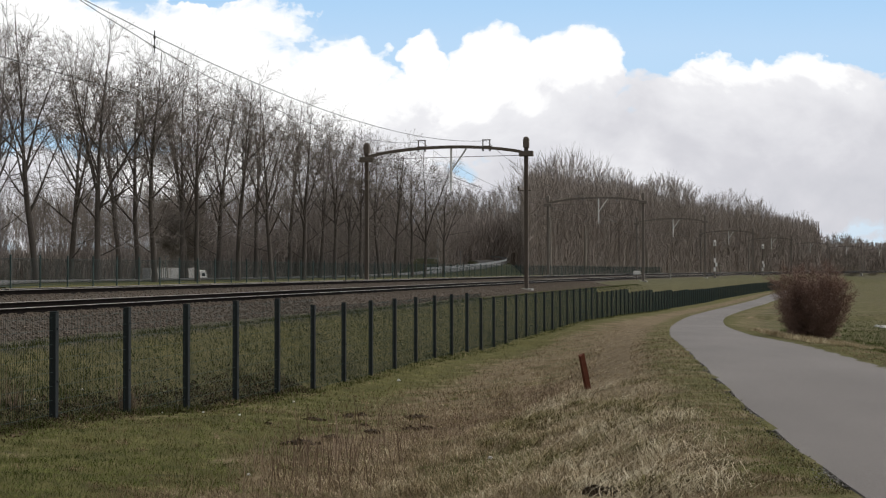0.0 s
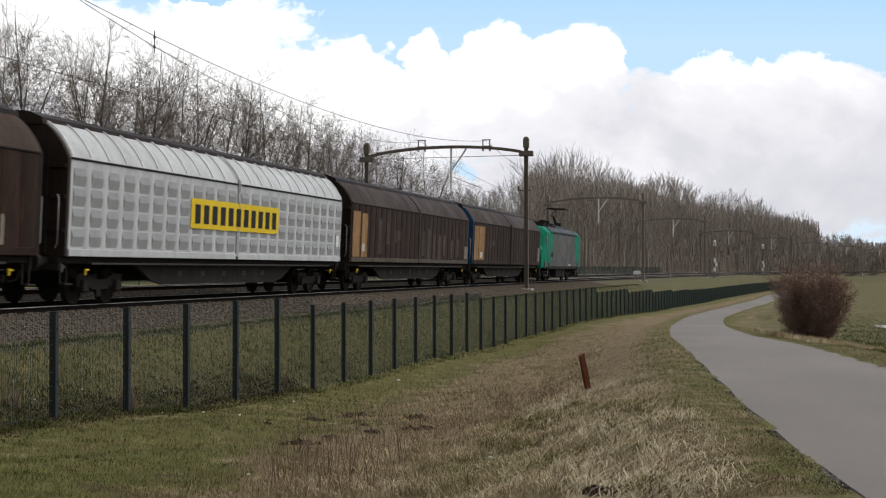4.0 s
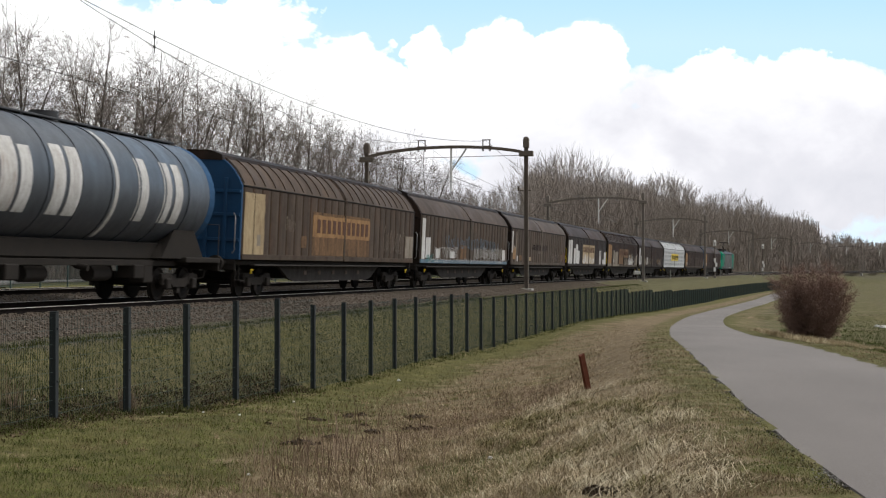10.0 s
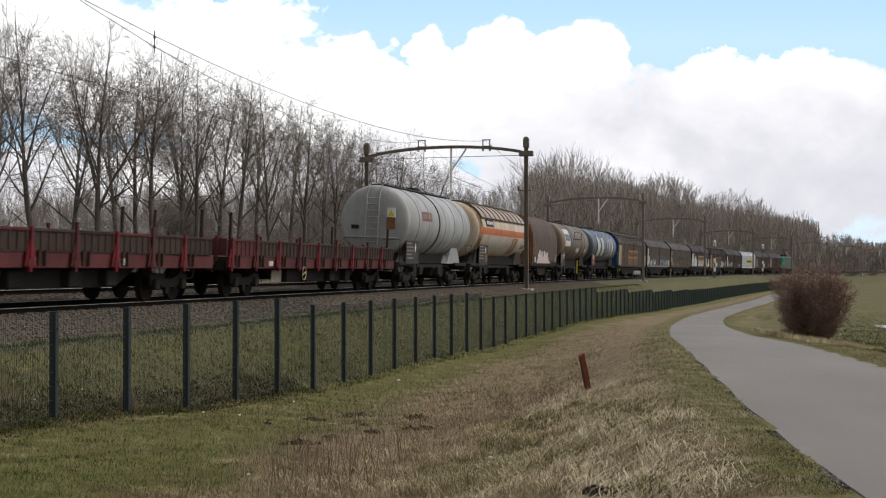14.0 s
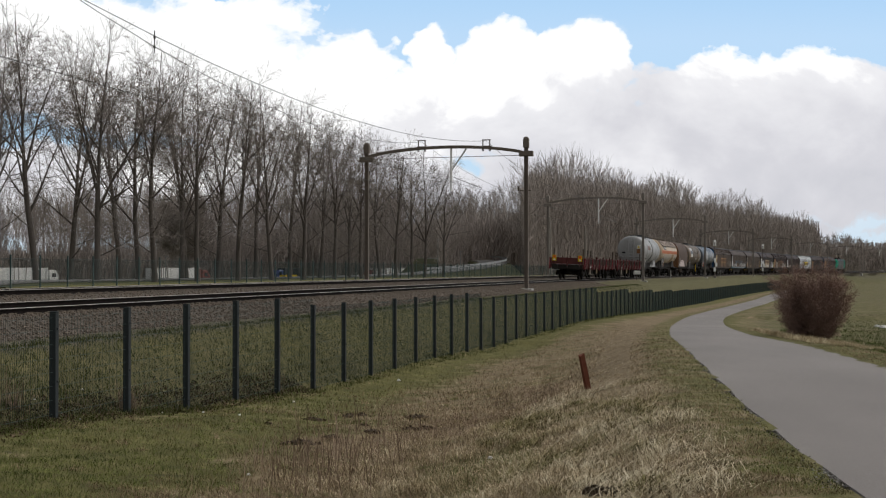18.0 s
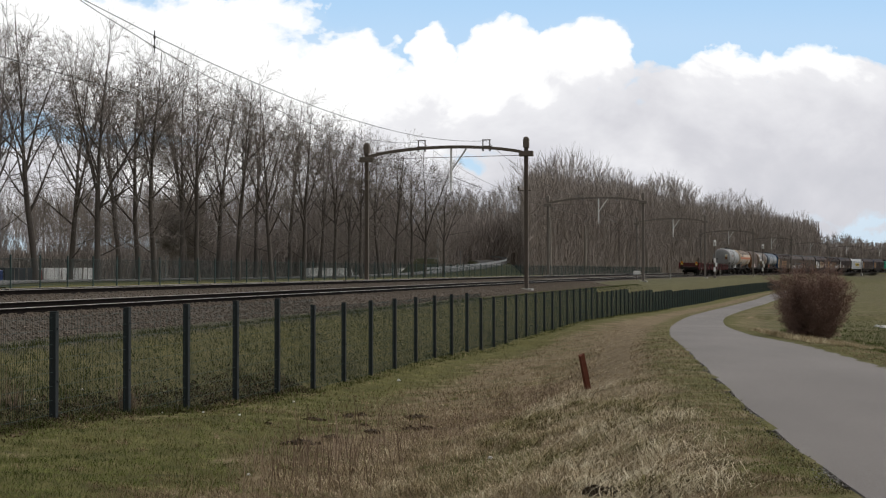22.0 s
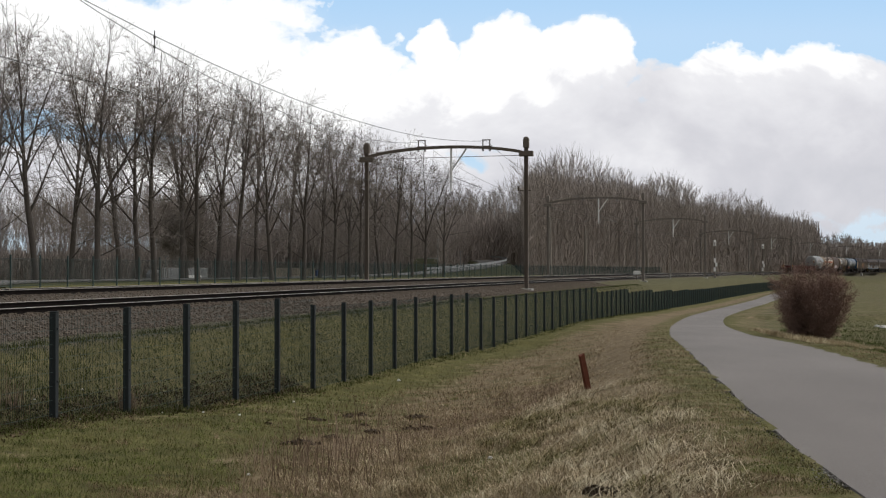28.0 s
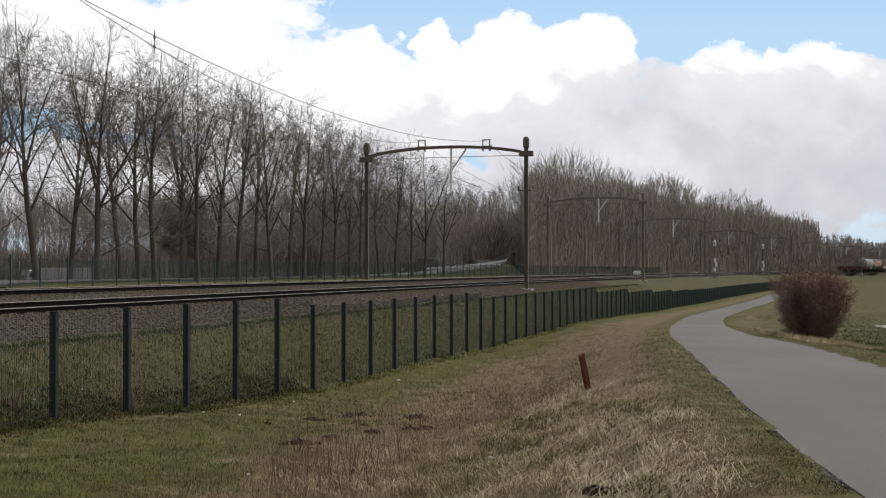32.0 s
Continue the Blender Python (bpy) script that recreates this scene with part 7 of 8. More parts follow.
def build_grass():
    rng = np.random.default_rng(77)
    # dry slope below the road
    x, y = scatter(rng, 150000, 10.5, 75, 150, 1400)
    w = road_edge(y)[0] - x
    u, s = aside(x, y)
    keep = (w > .9) & (w < 5.2) & (u > 5.6) & (rng.random(len(x)) < .35 + .65 * smooth(.9, 2.0, w) * clumpy(x, y))
    x, y, w = x[keep], y[keep], w[keep]
    tall = (.09 + .13 * clumpy(x * 1.3, y, 1.3) * smooth(1.0, 2.0, w)) * (1 - .5 * smooth(18, 24, y))
    blades("dry_grass", x, y, tall, .005 + .0032 * (y > 25), .9 + .9 * clumpy(x, y, .7), rng, M_STRAW, "long bleached straw grass lying over the road bank", "grass")
    # flattened straw tussocks: long blades fallen outwards from their crowns
    P, A, L = [], [], []
    for q in range(200):
        py = 10.8 + (14 * rng.random() ** 1.3 if q < 120 else 6.0 * rng.random())
        ex = float(road_edge(py)[0])
        px = ex - (rng.uniform(.7, 2.9) if q < 120 else rng.uniform(.8, 2.0))
        m = int(rng.integers(8, 46))
        lead = rng.uniform(0, 6.28)
        P.append(np.stack([px + rng.normal(0, .07, m), py + rng.normal(0, .07, m)], -1))
        A.append(lead + rng.normal(0, 1.1, m))
        L.append(rng.uniform(.16, .5, m) * rng.uniform(.45, 1.0))
    fallen("straw_tussocks", np.concatenate(P), np.concatenate(A), np.concatenate(L), .006, rng, M_PALESTRAW, "pale flattened tussocks of coarse dry grass")
    P, A, L = [], [], []
    for _ in range(40):
        py = rng.uniform(11.5, 22)
        px = float(road_edge(py)[0]) - rng.uniform(1.1, 3.2)
        m = int(rng.integers(60, 130))
        P.append(np.stack([px + rng.normal(0, .12, m), py + rng.normal(0, .12, m)], -1))
        A.append(rng.uniform(0, 6.28, m))
        L.append(rng.uniform(.14, .34, m))
    fallen("green_tussocks", np.concatenate(P), np.concatenate(A), np.concatenate(L), .007, rng, M_TURF, "green grey tussocks among the straw")
    # turf of the hollow and the road's edge
    x, y = scatter(rng, 190000, 10.5, 80, -30, 1568)
    w = road_edge(y)[0] - x
    u, s = aside(x, y)
    flat = (w > 2.0) & (u > 5.5)
    edge = ((w > .03) & (w < 1.2)) | ((w < -3.05) & (w > -4.4))
    keep = (flat & (rng.random(len(x)) < .35 + .9 * drift(x, y, .35, 2))) | edge
    x, y, w, u, s = x[keep], y[keep], w[keep], u[keep], s[keep]
    d = np.where(w < 0, .35, dryness(x, y, w, u, s)) + 1.1 * (drift(x, y, 1.3, 3) - .5) + .8 * (drift(x, y, .4, 9) - .5) + rng.normal(0, .12, len(x))
    tall = np.where((w < 1.2), .045, .03 + .1 * drift(x, y, .5, 5))
    for nm, sel, mat, lb in (("green_turf", d < .24, M_LUSH, "fresh green mossy turf near the fence"), ("turf", (d >= .24) & (d < .52), M_TURF, "short olive green and brown winter turf"),
                             ("dead_turf", (d >= .52) & (d < .86), M_DEADTURF, "short brown dead grass in the hollow"), ("dry_turf", d >= .86, M_STRAW, "short bleached straw in the turf")):
        blades(nm, x[sel], y[sel], tall[sel] * (1.4 if mat in (M_STRAW, M_DEADTURF) else 1), .005 + .004 * (y[sel] > 25), .9, rng, mat, lb, "grass")
    # tufts standing out of the turf
    P, A, L, C = [], [], [], []
    for _ in range(620):
        px, d = float(rng.uniform(-20, 1150)), float(11.5 + 24 * rng.random() ** 1.4)
        tx, ty = at_px(px, d)
        if float(road_edge(ty)[0]) - tx < 2.4 or float(aside(np.array([tx]), np.array([ty]))[0][0]) < 5.7:
            continue
        m = int(rng.integers(10, 34))
        P.append(np.stack([tx + rng.normal(0, .05, m), ty + rng.normal(0, .05, m)], -1))
        A.append(rng.uniform(0, 6.28, m))
        L.append(rng.uniform(.06, .2, m) * float(rng.uniform(.6, 1.1)))
        C.append(np.full(m, rng.random() + .45 * (px - 560) / 560))
    P, A, L, C = (np.concatenate(q) for q in (P, A, L, C))
    for nm, sel, mat, lb in (("green_tufts", C < .5, M_LUSH, "fresh green grass tufts in the turf"), ("brown_tufts", (C >= .5) & (C < .95), M_DEADTURF, "brown withered grass tufts in the hollow"), ("straw_tufts", C >= .95, M_STRAW, "pale dry grass tufts in the hollow")):
        fallen(nm, P[sel], A[sel], L[sel], .006, rng, mat, lb)
    # crumbled edge of the road
    k = 1500
    y = 10.8 + 16 * rng.random(k) ** 1.8
    x = road_edge(y)[0] - np.abs(rng.normal(0, .13, k)) + .02
    blades("edge_rubble", x, y, .022, .03, 1.4, rng, M_RUBBLE, "grey crumbs of asphalt and soil along the road's edge", "rubble")
    # rusty stalks along the bottom of the bank
    k = 5200
    y = rng.uniform(12, 34, k)
    x = road_edge(y)[0] - (4.6 - 1.5 * smooth(17, 32, y)) + rng.normal(0, .55, k)
    blades("dry_stalks", x, y, .1 + .12 * clumpy(x, y, 1.2), .005, .8, rng, M_RUSTY, "red brown dead stalks along the foot of the bank", "dead weeds")
    # bank behind the fence
    k = 60000
    s = 2 + 118 * (rng.uniform(0, 1, k) ** 1.7)
    u = rng.uniform(2.5, 5.9, k)
    th = np.interp(s, LINE_S, LINE_TH)
    x = np.interp(s, LINE_S, LINE_X) + u * np.cos(th)
    y = np.interp(s, LINE_S, LINE_Y) - u * np.sin(th)
    blades("bank_grass", x, y, .09 + .09 * clumpy(x, y, 1.1), .009, .9, rng, M_BANKTURF, "rough olive grass on the railway bank behind the fence", "grass")
    # leaf litter at the fence's foot
    k = 16000
    s = rng.uniform(-6, 17, k)
    u = 5.42 + rng.normal(0, .32, k) - .02 * s + .25 * smooth(6, -4, s)
    th = np.interp(s, LINE_S, LINE_TH)
    x = np.interp(s, LINE_S, LINE_X) + u * np.cos(th)
    y = np.interp(s, LINE_S, LINE_Y) - u * np.sin(th)
    blades("leaf_litter", x, y, .08, .024, 1.6, rng, M_LEAF, "dark dead leaves and brambles at the fence's foot", "leaf litter")
    # tall thin weeds in the hollow
    k = 230
    y = np.where(rng.random(k) < .6, 17.5 + rng.normal(0, .8, k), rng.uniform(14, 24, k))
    x = -1.3 + (y - 17.5) * .05 + rng.normal(0, .45, k)
    blades("tall_weeds", x, y, .55, .0085, .35, rng, M_RUSTY, "tall thin dead weed stems in the hollow", "dead weeds")
    k = 150
    x = np.where(np.arange(k) < 90, -5.1, -6.15) + rng.normal(0, .09, k)
    y = np.where(np.arange(k) < 90, 24.3, 21.4) + rng.normal(0, .09, k)
    blades("fence_weeds", x, y, .5, .007, .4, rng, M_RUSTY, "clumps of pinkish dead stalks at the fence", "dead weeds")
    # reeds round the bush and far verge
    k = 9000
    x, y = scatter(rng, k, 38, 62, 1330, 1568)
    w = road_edge(y)[0] - x
    keep = (w < -3.4) & (w > -6.0)
    blades("verge_grass", x[keep], y[keep], .22, .012, .7, rng, M_STRAW, "tufts of dry grass on the far road verge", "grass")
    x, y = scatter(rng, 26000, 30, 120, 1380, 1600)
    w = road_edge(y)[0] - x
    keep = (w < -4.2) & (rng.random(len(x)) < .2 + .8 * drift(x, y, 2.5, 4))
    blades("field_grass", x[keep], y[keep], .12, .016, .8, rng, M_FIELDTURF, "rough dark green grass of the field beyond the road", "grass")


def build_round_tree():
    """A dense rounded brown tree among the poplars."""
    rng = random.Random(12)
    d = 140.0
    x, y = at_px(328, d)
    z = ground_at(x, y)
    wood, tw = Geo(), Stems()
    wood.tube([(0, 0, -.2), (.05, 0, 2.0), (0, .05, 3.6)], [.22, .18, .12], 8, caps=False)
    for i in range(150):
        a, e = rng.uniform(0, 6.28), math.acos(rng.uniform(-.55, 1.0))
        r = 3.1 * rng.uniform(.75, 1.03)
        tip = Vector((r * math.sin(e) * math.cos(a), r * math.sin(e) * math.sin(a), 4.9 + 3.9 * math.cos(e) * rng.uniform(.8, 1.05)))
        foot = Vector((0, 0, rng.uniform(1.4, 4.6)))
        mid = foot.lerp(tip, .5) + Vector((rng.gauss(0, .3), rng.gauss(0, .3), rng.gauss(0, .3)))
        tw.run([foot, mid, tip], .03, .012)
        for k in range(110):
            b = mid.lerp(tip, rng.uniform(-.4, 1))
            v = Vector((rng.gauss(0, 1), rng.gauss(0, 1), rng.gauss(.2, 1))).normalized()
            tw.hair(b, b + v * rng.uniform(.25, .7), .016, .01)
    t = thing("round_tree", None, None, "dense rounded brown leafless tree behind the poplars", "tree")
    part("trunk", wood, M_BARK, t)
    # crown shares the twig colour that was paled for haze
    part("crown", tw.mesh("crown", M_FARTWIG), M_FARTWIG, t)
    t.matrix_basis = pose(x, y, z)


def build_shed():
    """A long low building beyond the motorway."""
    d = 412.0
    x0, _ = at_px(470, d)
    x1, _ = at_px(622, d)
    sh = thing("low_building", None, None, "long low dark building with a pale roof edge", "building")
    part("wall", Geo().box(x0, x1, d, d + 9, -1.2, 4.9), M_SHED, sh)
    part("roof", Geo().box(x0 - .6, x1 + .6, d - .8, d + 9.8, 5.1, 6.1, .05), M_CONCRETE, sh, "pale concrete roof edge")
    for k in range(9):
        x = x0 + (x1 - x0) * (k + .5) / 9
        part("window", Geo().box(x - .8, x + .8, d - .08, d, 2.2, 4.2), M_GLASS, sh)
        part("post", Geo().box(x + 1.1, x + 1.25, d - .7, d - .5, -1.2, 5.1), M_ZINC, sh)


M_SHED = worn("dark_green_grey_cladding", (.035, .04, .037), (.02, .022, .02), .5, .6, 10, .8)


# ---- bush, stake and litter ----
def build_bush():
    """A dense rounded bush: arching stems from one root and a haze of fine twigs."""
    rng = random.Random(6)
    x, y = at_px(1438, 49.5)
    z = ground_at(x, y)
    st, twig = Geo(), Stems()
    for i in range(150):
        a = rng.uniform(0, 6.28)
        k = math.sqrt(rng.random())
        root = Vector((math.cos(a) * .32 * k, math.sin(a) * .32 * k, -.05))
        e = rng.uniform(.35, 1.0)
        tip = Vector((math.cos(a) * 1.28 * k * rng.uniform(.6, 1.18) - .06, math.sin(a) * 1.25 * k, (1.62 + .8 * math.sqrt(max(0, 1 - k * k))) * rng.uniform(.55, 1.14)))
        mid = root.lerp(tip, .5) + Vector((math.cos(a) * .16 * k, math.sin(a) * .16 * k, .0))
        pts = [root, root.lerp(mid, .5) + Vector((math.cos(a) * .05, math.sin(a) * .05, 0)), mid, mid.lerp(tip, .5) + Vector((rng.gauss(0, .06), rng.gauss(0, .06), .03)), tip]
        st.tube(pts, [.014, .011, .008, .006, .004], 4, caps=False)
        for q in range(50):
            j = rng.randrange(0, 4)
            b = pts[j].lerp(pts[j + 1], rng.random())
            out = Vector((b.x * .5 + rng.gauss(0, .5), b.y * .5 + rng.gauss(0, .5), rng.uniform(.1, 1.0))).normalized()
            l2 = rng.uniform(.14, .42)
            twig.run([b, b + out * l2], .0048, .0028)
            for _ in range(5):
                c = b + out * l2 * rng.uniform(.2, 1)
                f = fork(out, radians(rng.uniform(20, 60)), rng.uniform(0, 6.28))
                twig.hair(c, c + f * rng.uniform(.08, .26), .003, .002)
    b = thing("willow_bush", None, None, "dense red brown leafless bush beside the road", "bush")
    part("stem_base", st, M_BUSH, b)
    part("crown", twig.mesh("crown", M_BUSH), M_BUSH, b, "haze of fine red brown twigs")
    b.matrix_basis = pose(x, y, z)


def build_small():
    # leaning stake
    x, y = at_px(1040, 24.2)
    g = Geo()
    g.loft([[(-.04, -.04, -.3), (.04, -.045, -.3), (.043, .045, -.3), (-.04, .05, -.3)], [(-.037, -.04, .3), (.04, -.04, .3), (.04, .04, .3), (-.036, .045, .3)], [(-.04, -.045, .53), (.038, -.04, .58), (.04, .045, .56), (-.036, .04, .55)]])
    thing("wooden_stake", g, M_STAKE, "leaning red brown stake standing in dry grass", "stake", m=pose(x, y, ground_at(x, y) + .02, 0, -12, 20))
    # earth heaps: a low mound under loose clods
    rng = random.Random(2)
    for px, dip, wide in ((553, 744, .2), (618, 738, .2), (640, 736, .16), (737, 740, .26), (728, 760, .15), (755, 760, .17), (660, 766, .2), (532, 786, .26), (770, 775, .12), (585, 775, .14), (645, 753, .1), (475, 751, .08), (905, 726, .16)):
        x, y, z = ground_spot(px, dip)
        heap = Geo()
        n = 12
        heap.loft([[(rr * wide * rng.uniform(.75, 1.25) * math.cos(6.283 * j / n), rr * wide * .6 * rng.uniform(.75, 1.25) * math.sin(6.283 * j / n), zz * wide) for j in range(n)] for rr, zz in ((1.0, -.1), (.75, .1), (.45, .2), (.15, .24), (.02, .25))], smooth=True)
        for _ in range(int(60 * wide)+6):
            a, q, r = rng.uniform(0, 6.28), math.sqrt(rng.random()) * wide, rng.uniform(.012, .032)
            cx, cy, cz = q * math.cos(a), q * .65 * math.sin(a), (.25 * (1 - q / wide) + .02) * wide
            top = [(cx + r * rng.uniform(.5, 1.1) * math.cos(k * 1.2566), cy + r * rng.uniform(.5, 1.1) * math.sin(k * 1.2566), cz + r * rng.uniform(.4, 1.1)) for k in range(5)]
            heap.loft([[(cx + r * 1.2 * math.cos(k * 1.2566), cy + r * 1.2 * math.sin(k * 1.2566), cz - r) for k in range(5)], top])
        thing("molehill", heap, M_SOIL, "small heap of dark crumbled earth in the turf", "molehill", "molehills", m=pose(x, y, z, 0, 0, px))
    x, y, z = ground_spot(1085, 876)
    clods = Geo()
    for _ in range(70):
        a, q, r = rng.uniform(0, 6.28), math.sqrt(rng.random()), rng.uniform(.012, .03)
        cx, cy = .24 * q * math.cos(a), .2 * q * math.sin(a)
        clods.loft([[(cx + r * 1.3 * math.cos(k * 1.2566), cy + r * 1.3 * math.sin(k * 1.2566), -.02) for k in range(5)], [(cx + r * rng.uniform(.4, 1) * math.cos(k * 1.2566), cy + r * rng.uniform(.4, 1) * math.sin(k * 1.2566), r * rng.uniform(.6, 1.4)) for k in range(5)]])
    thing("soil_patch", clods, M_SOIL, "patch of dark bare earth among dry straw", "bare earth", m=pose(x, y, z + .03))
    for px, d, sz in ((440, 16.2, 0.016), (326, 27.4, 0.019), (288, 24.5, 0.015), (424, 24.5, 0.019), (706, 38, 0.031), (868, 17, .02), (143, 21.8, 0.012), (62, 22.3, 0.014), (108, 22.0, 0.012), (360, 25.2, 0.015), (520, 29.2, 0.019), (146, 24.5, 0.019), (1552, 88, .11), (1562, 84, .12), (1568, 85, .1)):
        x, y = at_px(px, d)
        g = Geo().loft([[(-sz * 1.6, -sz, 0), (sz, -sz * 1.2, 0), (sz * 1.5, sz, 0), (-sz, sz * .8, 0)], [(-sz, -sz * .6, sz), (sz * .7, -sz * .5, sz * 1.3), (sz * .8, sz * .6, sz * .9), (-sz * .6, sz * .5, sz * 1.1)]])
        thing("litter_scrap", g, M_WHITE, "crumpled white scrap of litter in the grass", "litter", "scraps of litter", m=pose(x, y, ground_at(x, y) + .02, 0, 0, px))
    # white marker box beside the track and small posts
    x, y, th = along(139.0, .45)
    mk = thing("track_marker", None, None, "small white marker box on a short post beside the track", "marker")
    part("post", Geo().tube([(0, 0, -.3), (0, 0, .62)], .04, 8), M_MAST, mk)
    part("box", Geo().box(-.35, .35, -.2, .2, .55, .92, .04), M_WHITE, mk, "white painted box")
    mk.matrix_basis = pose(x, y, 1.6)
    for s, u in ((146, .3), (170, .5), (236, -.0)):
        x, y, th = along(s, u)
        thing("distance_post", Geo().box(-.06, .06, -.04, .04, -.3, 1.0, .01), M_CONCRETE, "short grey post beside the railway track", "post", "posts by the track", m=pose(x, y, 1.6))
    # signals
    for s, u, zt in ((214.5, 1.5, 6.75), (289.5, 1.5, 7.35)):
        x, y, th = along(s, u)
        sg = thing("railway_signal", None, None, "slim dark railway signal post with white plates", "signal", "railway signals")
        part("post", Geo().tube([(0, 0, -.8), (0, 0, zt - 1.6)], .07, 8), M_MAST, sg)
        part("top_plate", Geo().box(-.19, .19, -.03, .03, zt - 2.15, zt - 1.25, .02), M_PLATE, sg, "white top plate")
        for k, (a, b, dx) in enumerate(((2.1, 2.75, 0), (1.5, 2.1, .2), (.75, 1.4, -.05))):
            part("plate", Geo().box(dx - .15, dx + .15, -.1, -.06, a, b, .01), M_PLATE, sg, "white plate")
        part("relay_box", Geo().box(-.2, .2, -.18, .18, -.5, .2, .03), M_MASTHAZE, sg)
        sg.matrix_basis = pose(x, y, 1.6)
    # lamp posts behind the far track
    for px, d, y0, y1 in ((421, 130, 392, 497), (775, 230, 425, 459), (815, 240, 446, 470), (293, 150, 455, 497)):
        x, y = at_px(px, d)
        lo, hi = 2.65 + (477.5 - y1) * d / 2653.3, 2.65 + (477.5 - y0) * d / 2653.3
        lp = thing("lamp_post", None, None, "slim pale grey lamp post beyond the railway", "lamp post", "lamp posts")
        part("pole", Geo().tube([(0, 0, lo - .6), (0, 0, hi)], [.07, .045], 8), M_ZINC, lp)
        part("head", Geo().box(-.12, .32, -.09, .09, hi - .03, hi + .07, .02), M_ZINC, lp)
        lp.matrix_basis = pose(x, y, 0)
    # pale birches and thicker pale stems at the edge of the woods
    for px, d, y0 in ((973, 235, 385), (1035, 250, 400), (1145, 285, 440)):
        x, y = at_px(px, d)
        z = ground_at(x, y)
        g = Geo()
        h = 2.65 + (477.5 - y0) * d / 2653.3 - z
        g.tube([(0, 0, -.2), (.1, 0, h * .5), (.05, 0, h)], [.3, .24, .12], 9)
        thing("pale_trunk", g, M_PALEBARK, "thick pale grey trunk at the edge of the woods", "tree trunk", "pale trunks", m=pose(x, y, z))


M_SOIL = worn("dark_bare_earth", (.04, .03, .02), (.07, .05, .035), .5, 6, 40, .95)
M_PALEBARK = worn("pale_grey_bark", (.26, .23, .2), (.17, .15, .13), .6, .5, 8, .95)
M_VANBLUE = worn("blue_van_paint", (.04, .07, .22), (.03, .04, .1), .4, 2, 20, .35)


# ---- service road, ramp and motorway behind the railway ----
RAMP = ((-120, 62, 1.95), (0, 86, 1.93), (200, 105, 1.88), (450, 137, 1.84), (620, 165, 1.86), (740, 190, 2.1), (830, 214, 2.75), (868, 236, 3.4), (872, 255, 3.9), (845, 275, 4.35), (800, 292, 4.7), (752, 306, 5.0))


def build_ramp():
    pts = []
    for i in range(len(RAMP) - 1):
        for k in range(5):
            t = k / 5
            a, b = RAMP[i], RAMP[i + 1]
            px, d, z = (a[j] + (b[j] - a[j]) * t for j in range(3))
            pts.append(Vector((*at_px(px, d), z)))
    for _ in range(3):
        pts = [pts[0]] + [(pts[i - 1] + pts[i] * 2 + pts[i + 1]) / 4 for i in range(1, len(pts) - 1)] + [pts[-1]]
    road, bank, rail = [], [], []
    for i, p in enumerate(pts):
        d = (pts[min(i + 1, len(pts) - 1)] - pts[max(i - 1, 0)])
        n = Vector((d.y, -d.x, 0)).normalized()
        road.append([tuple(p + n * a + Vector((0, 0, b))) for a, b in ((-2.2, .0), (2.2, .0), (2.2, .08), (-2.2, .08))])
        bank.append([tuple(p + n * a + Vector((0, 0, b))) for a, b in ((-2.9, -.03), (2.9, -.03), (2.9 + (p.z - .5) * 1.4, .5 - p.z - .6), (-2.9 - (p.z - .5) * 1.4, .5 - p.z - .6))])
        rail.append(p + n * 2.5)
    thing("service_road", Geo().loft(road), M_ROADPALE, "pale service road curving up a ramp behind the railway", "road", kind="structure")
    thing("ramp_bank", Geo().loft(bank), M_BANK, "grassy bank carrying the service road", "embankment", kind="structure")
    gr = thing("guard_rail", None, None, "galvanised guard rail along the ramp road", "guard rail")
    part("beam", Geo().loft([[tuple(q + Vector((0, 0, h))) for h in (.55, .85)] + [tuple(q + Vector((.04, .04, h))) for h in (.85, .55)] for q in rail[24:]]), M_ZINC, gr)
    for q in rail[24::2]:
        part("post", Geo().box(q.x - .05, q.x + .05, q.y - .05, q.y + .05, q.z - .3, q.z + .7), M_ZINC, gr)


M_ROADPALE = worn("pale_dusty_road_surface", (.15, .146, .138), (.1, .094, .088), .5, .6, 12, .9)
M_BANK = worn("dark_olive_bank_grass", (.04, .042, .02), (.06, .055, .03), .6, .7, 8, .95)
LANES = {"out": ((-150.0, 205.0), (30.0, 430.0)), "back": ((-150.0, 222.0), (30.0, 447.0))}


def lane_spot(px, lane):
    """Where a bearing meets a lane of the motorway."""
    (x0, y0), (x1, y1) = LANES[lane]
    k = (px - 784.0) / 2653.3
    t = (k * y0 - x0) / ((x1 - x0) - k * (y1 - y0))
    return x0 + (x1 - x0) * t, y0 + (y1 - y0) * t


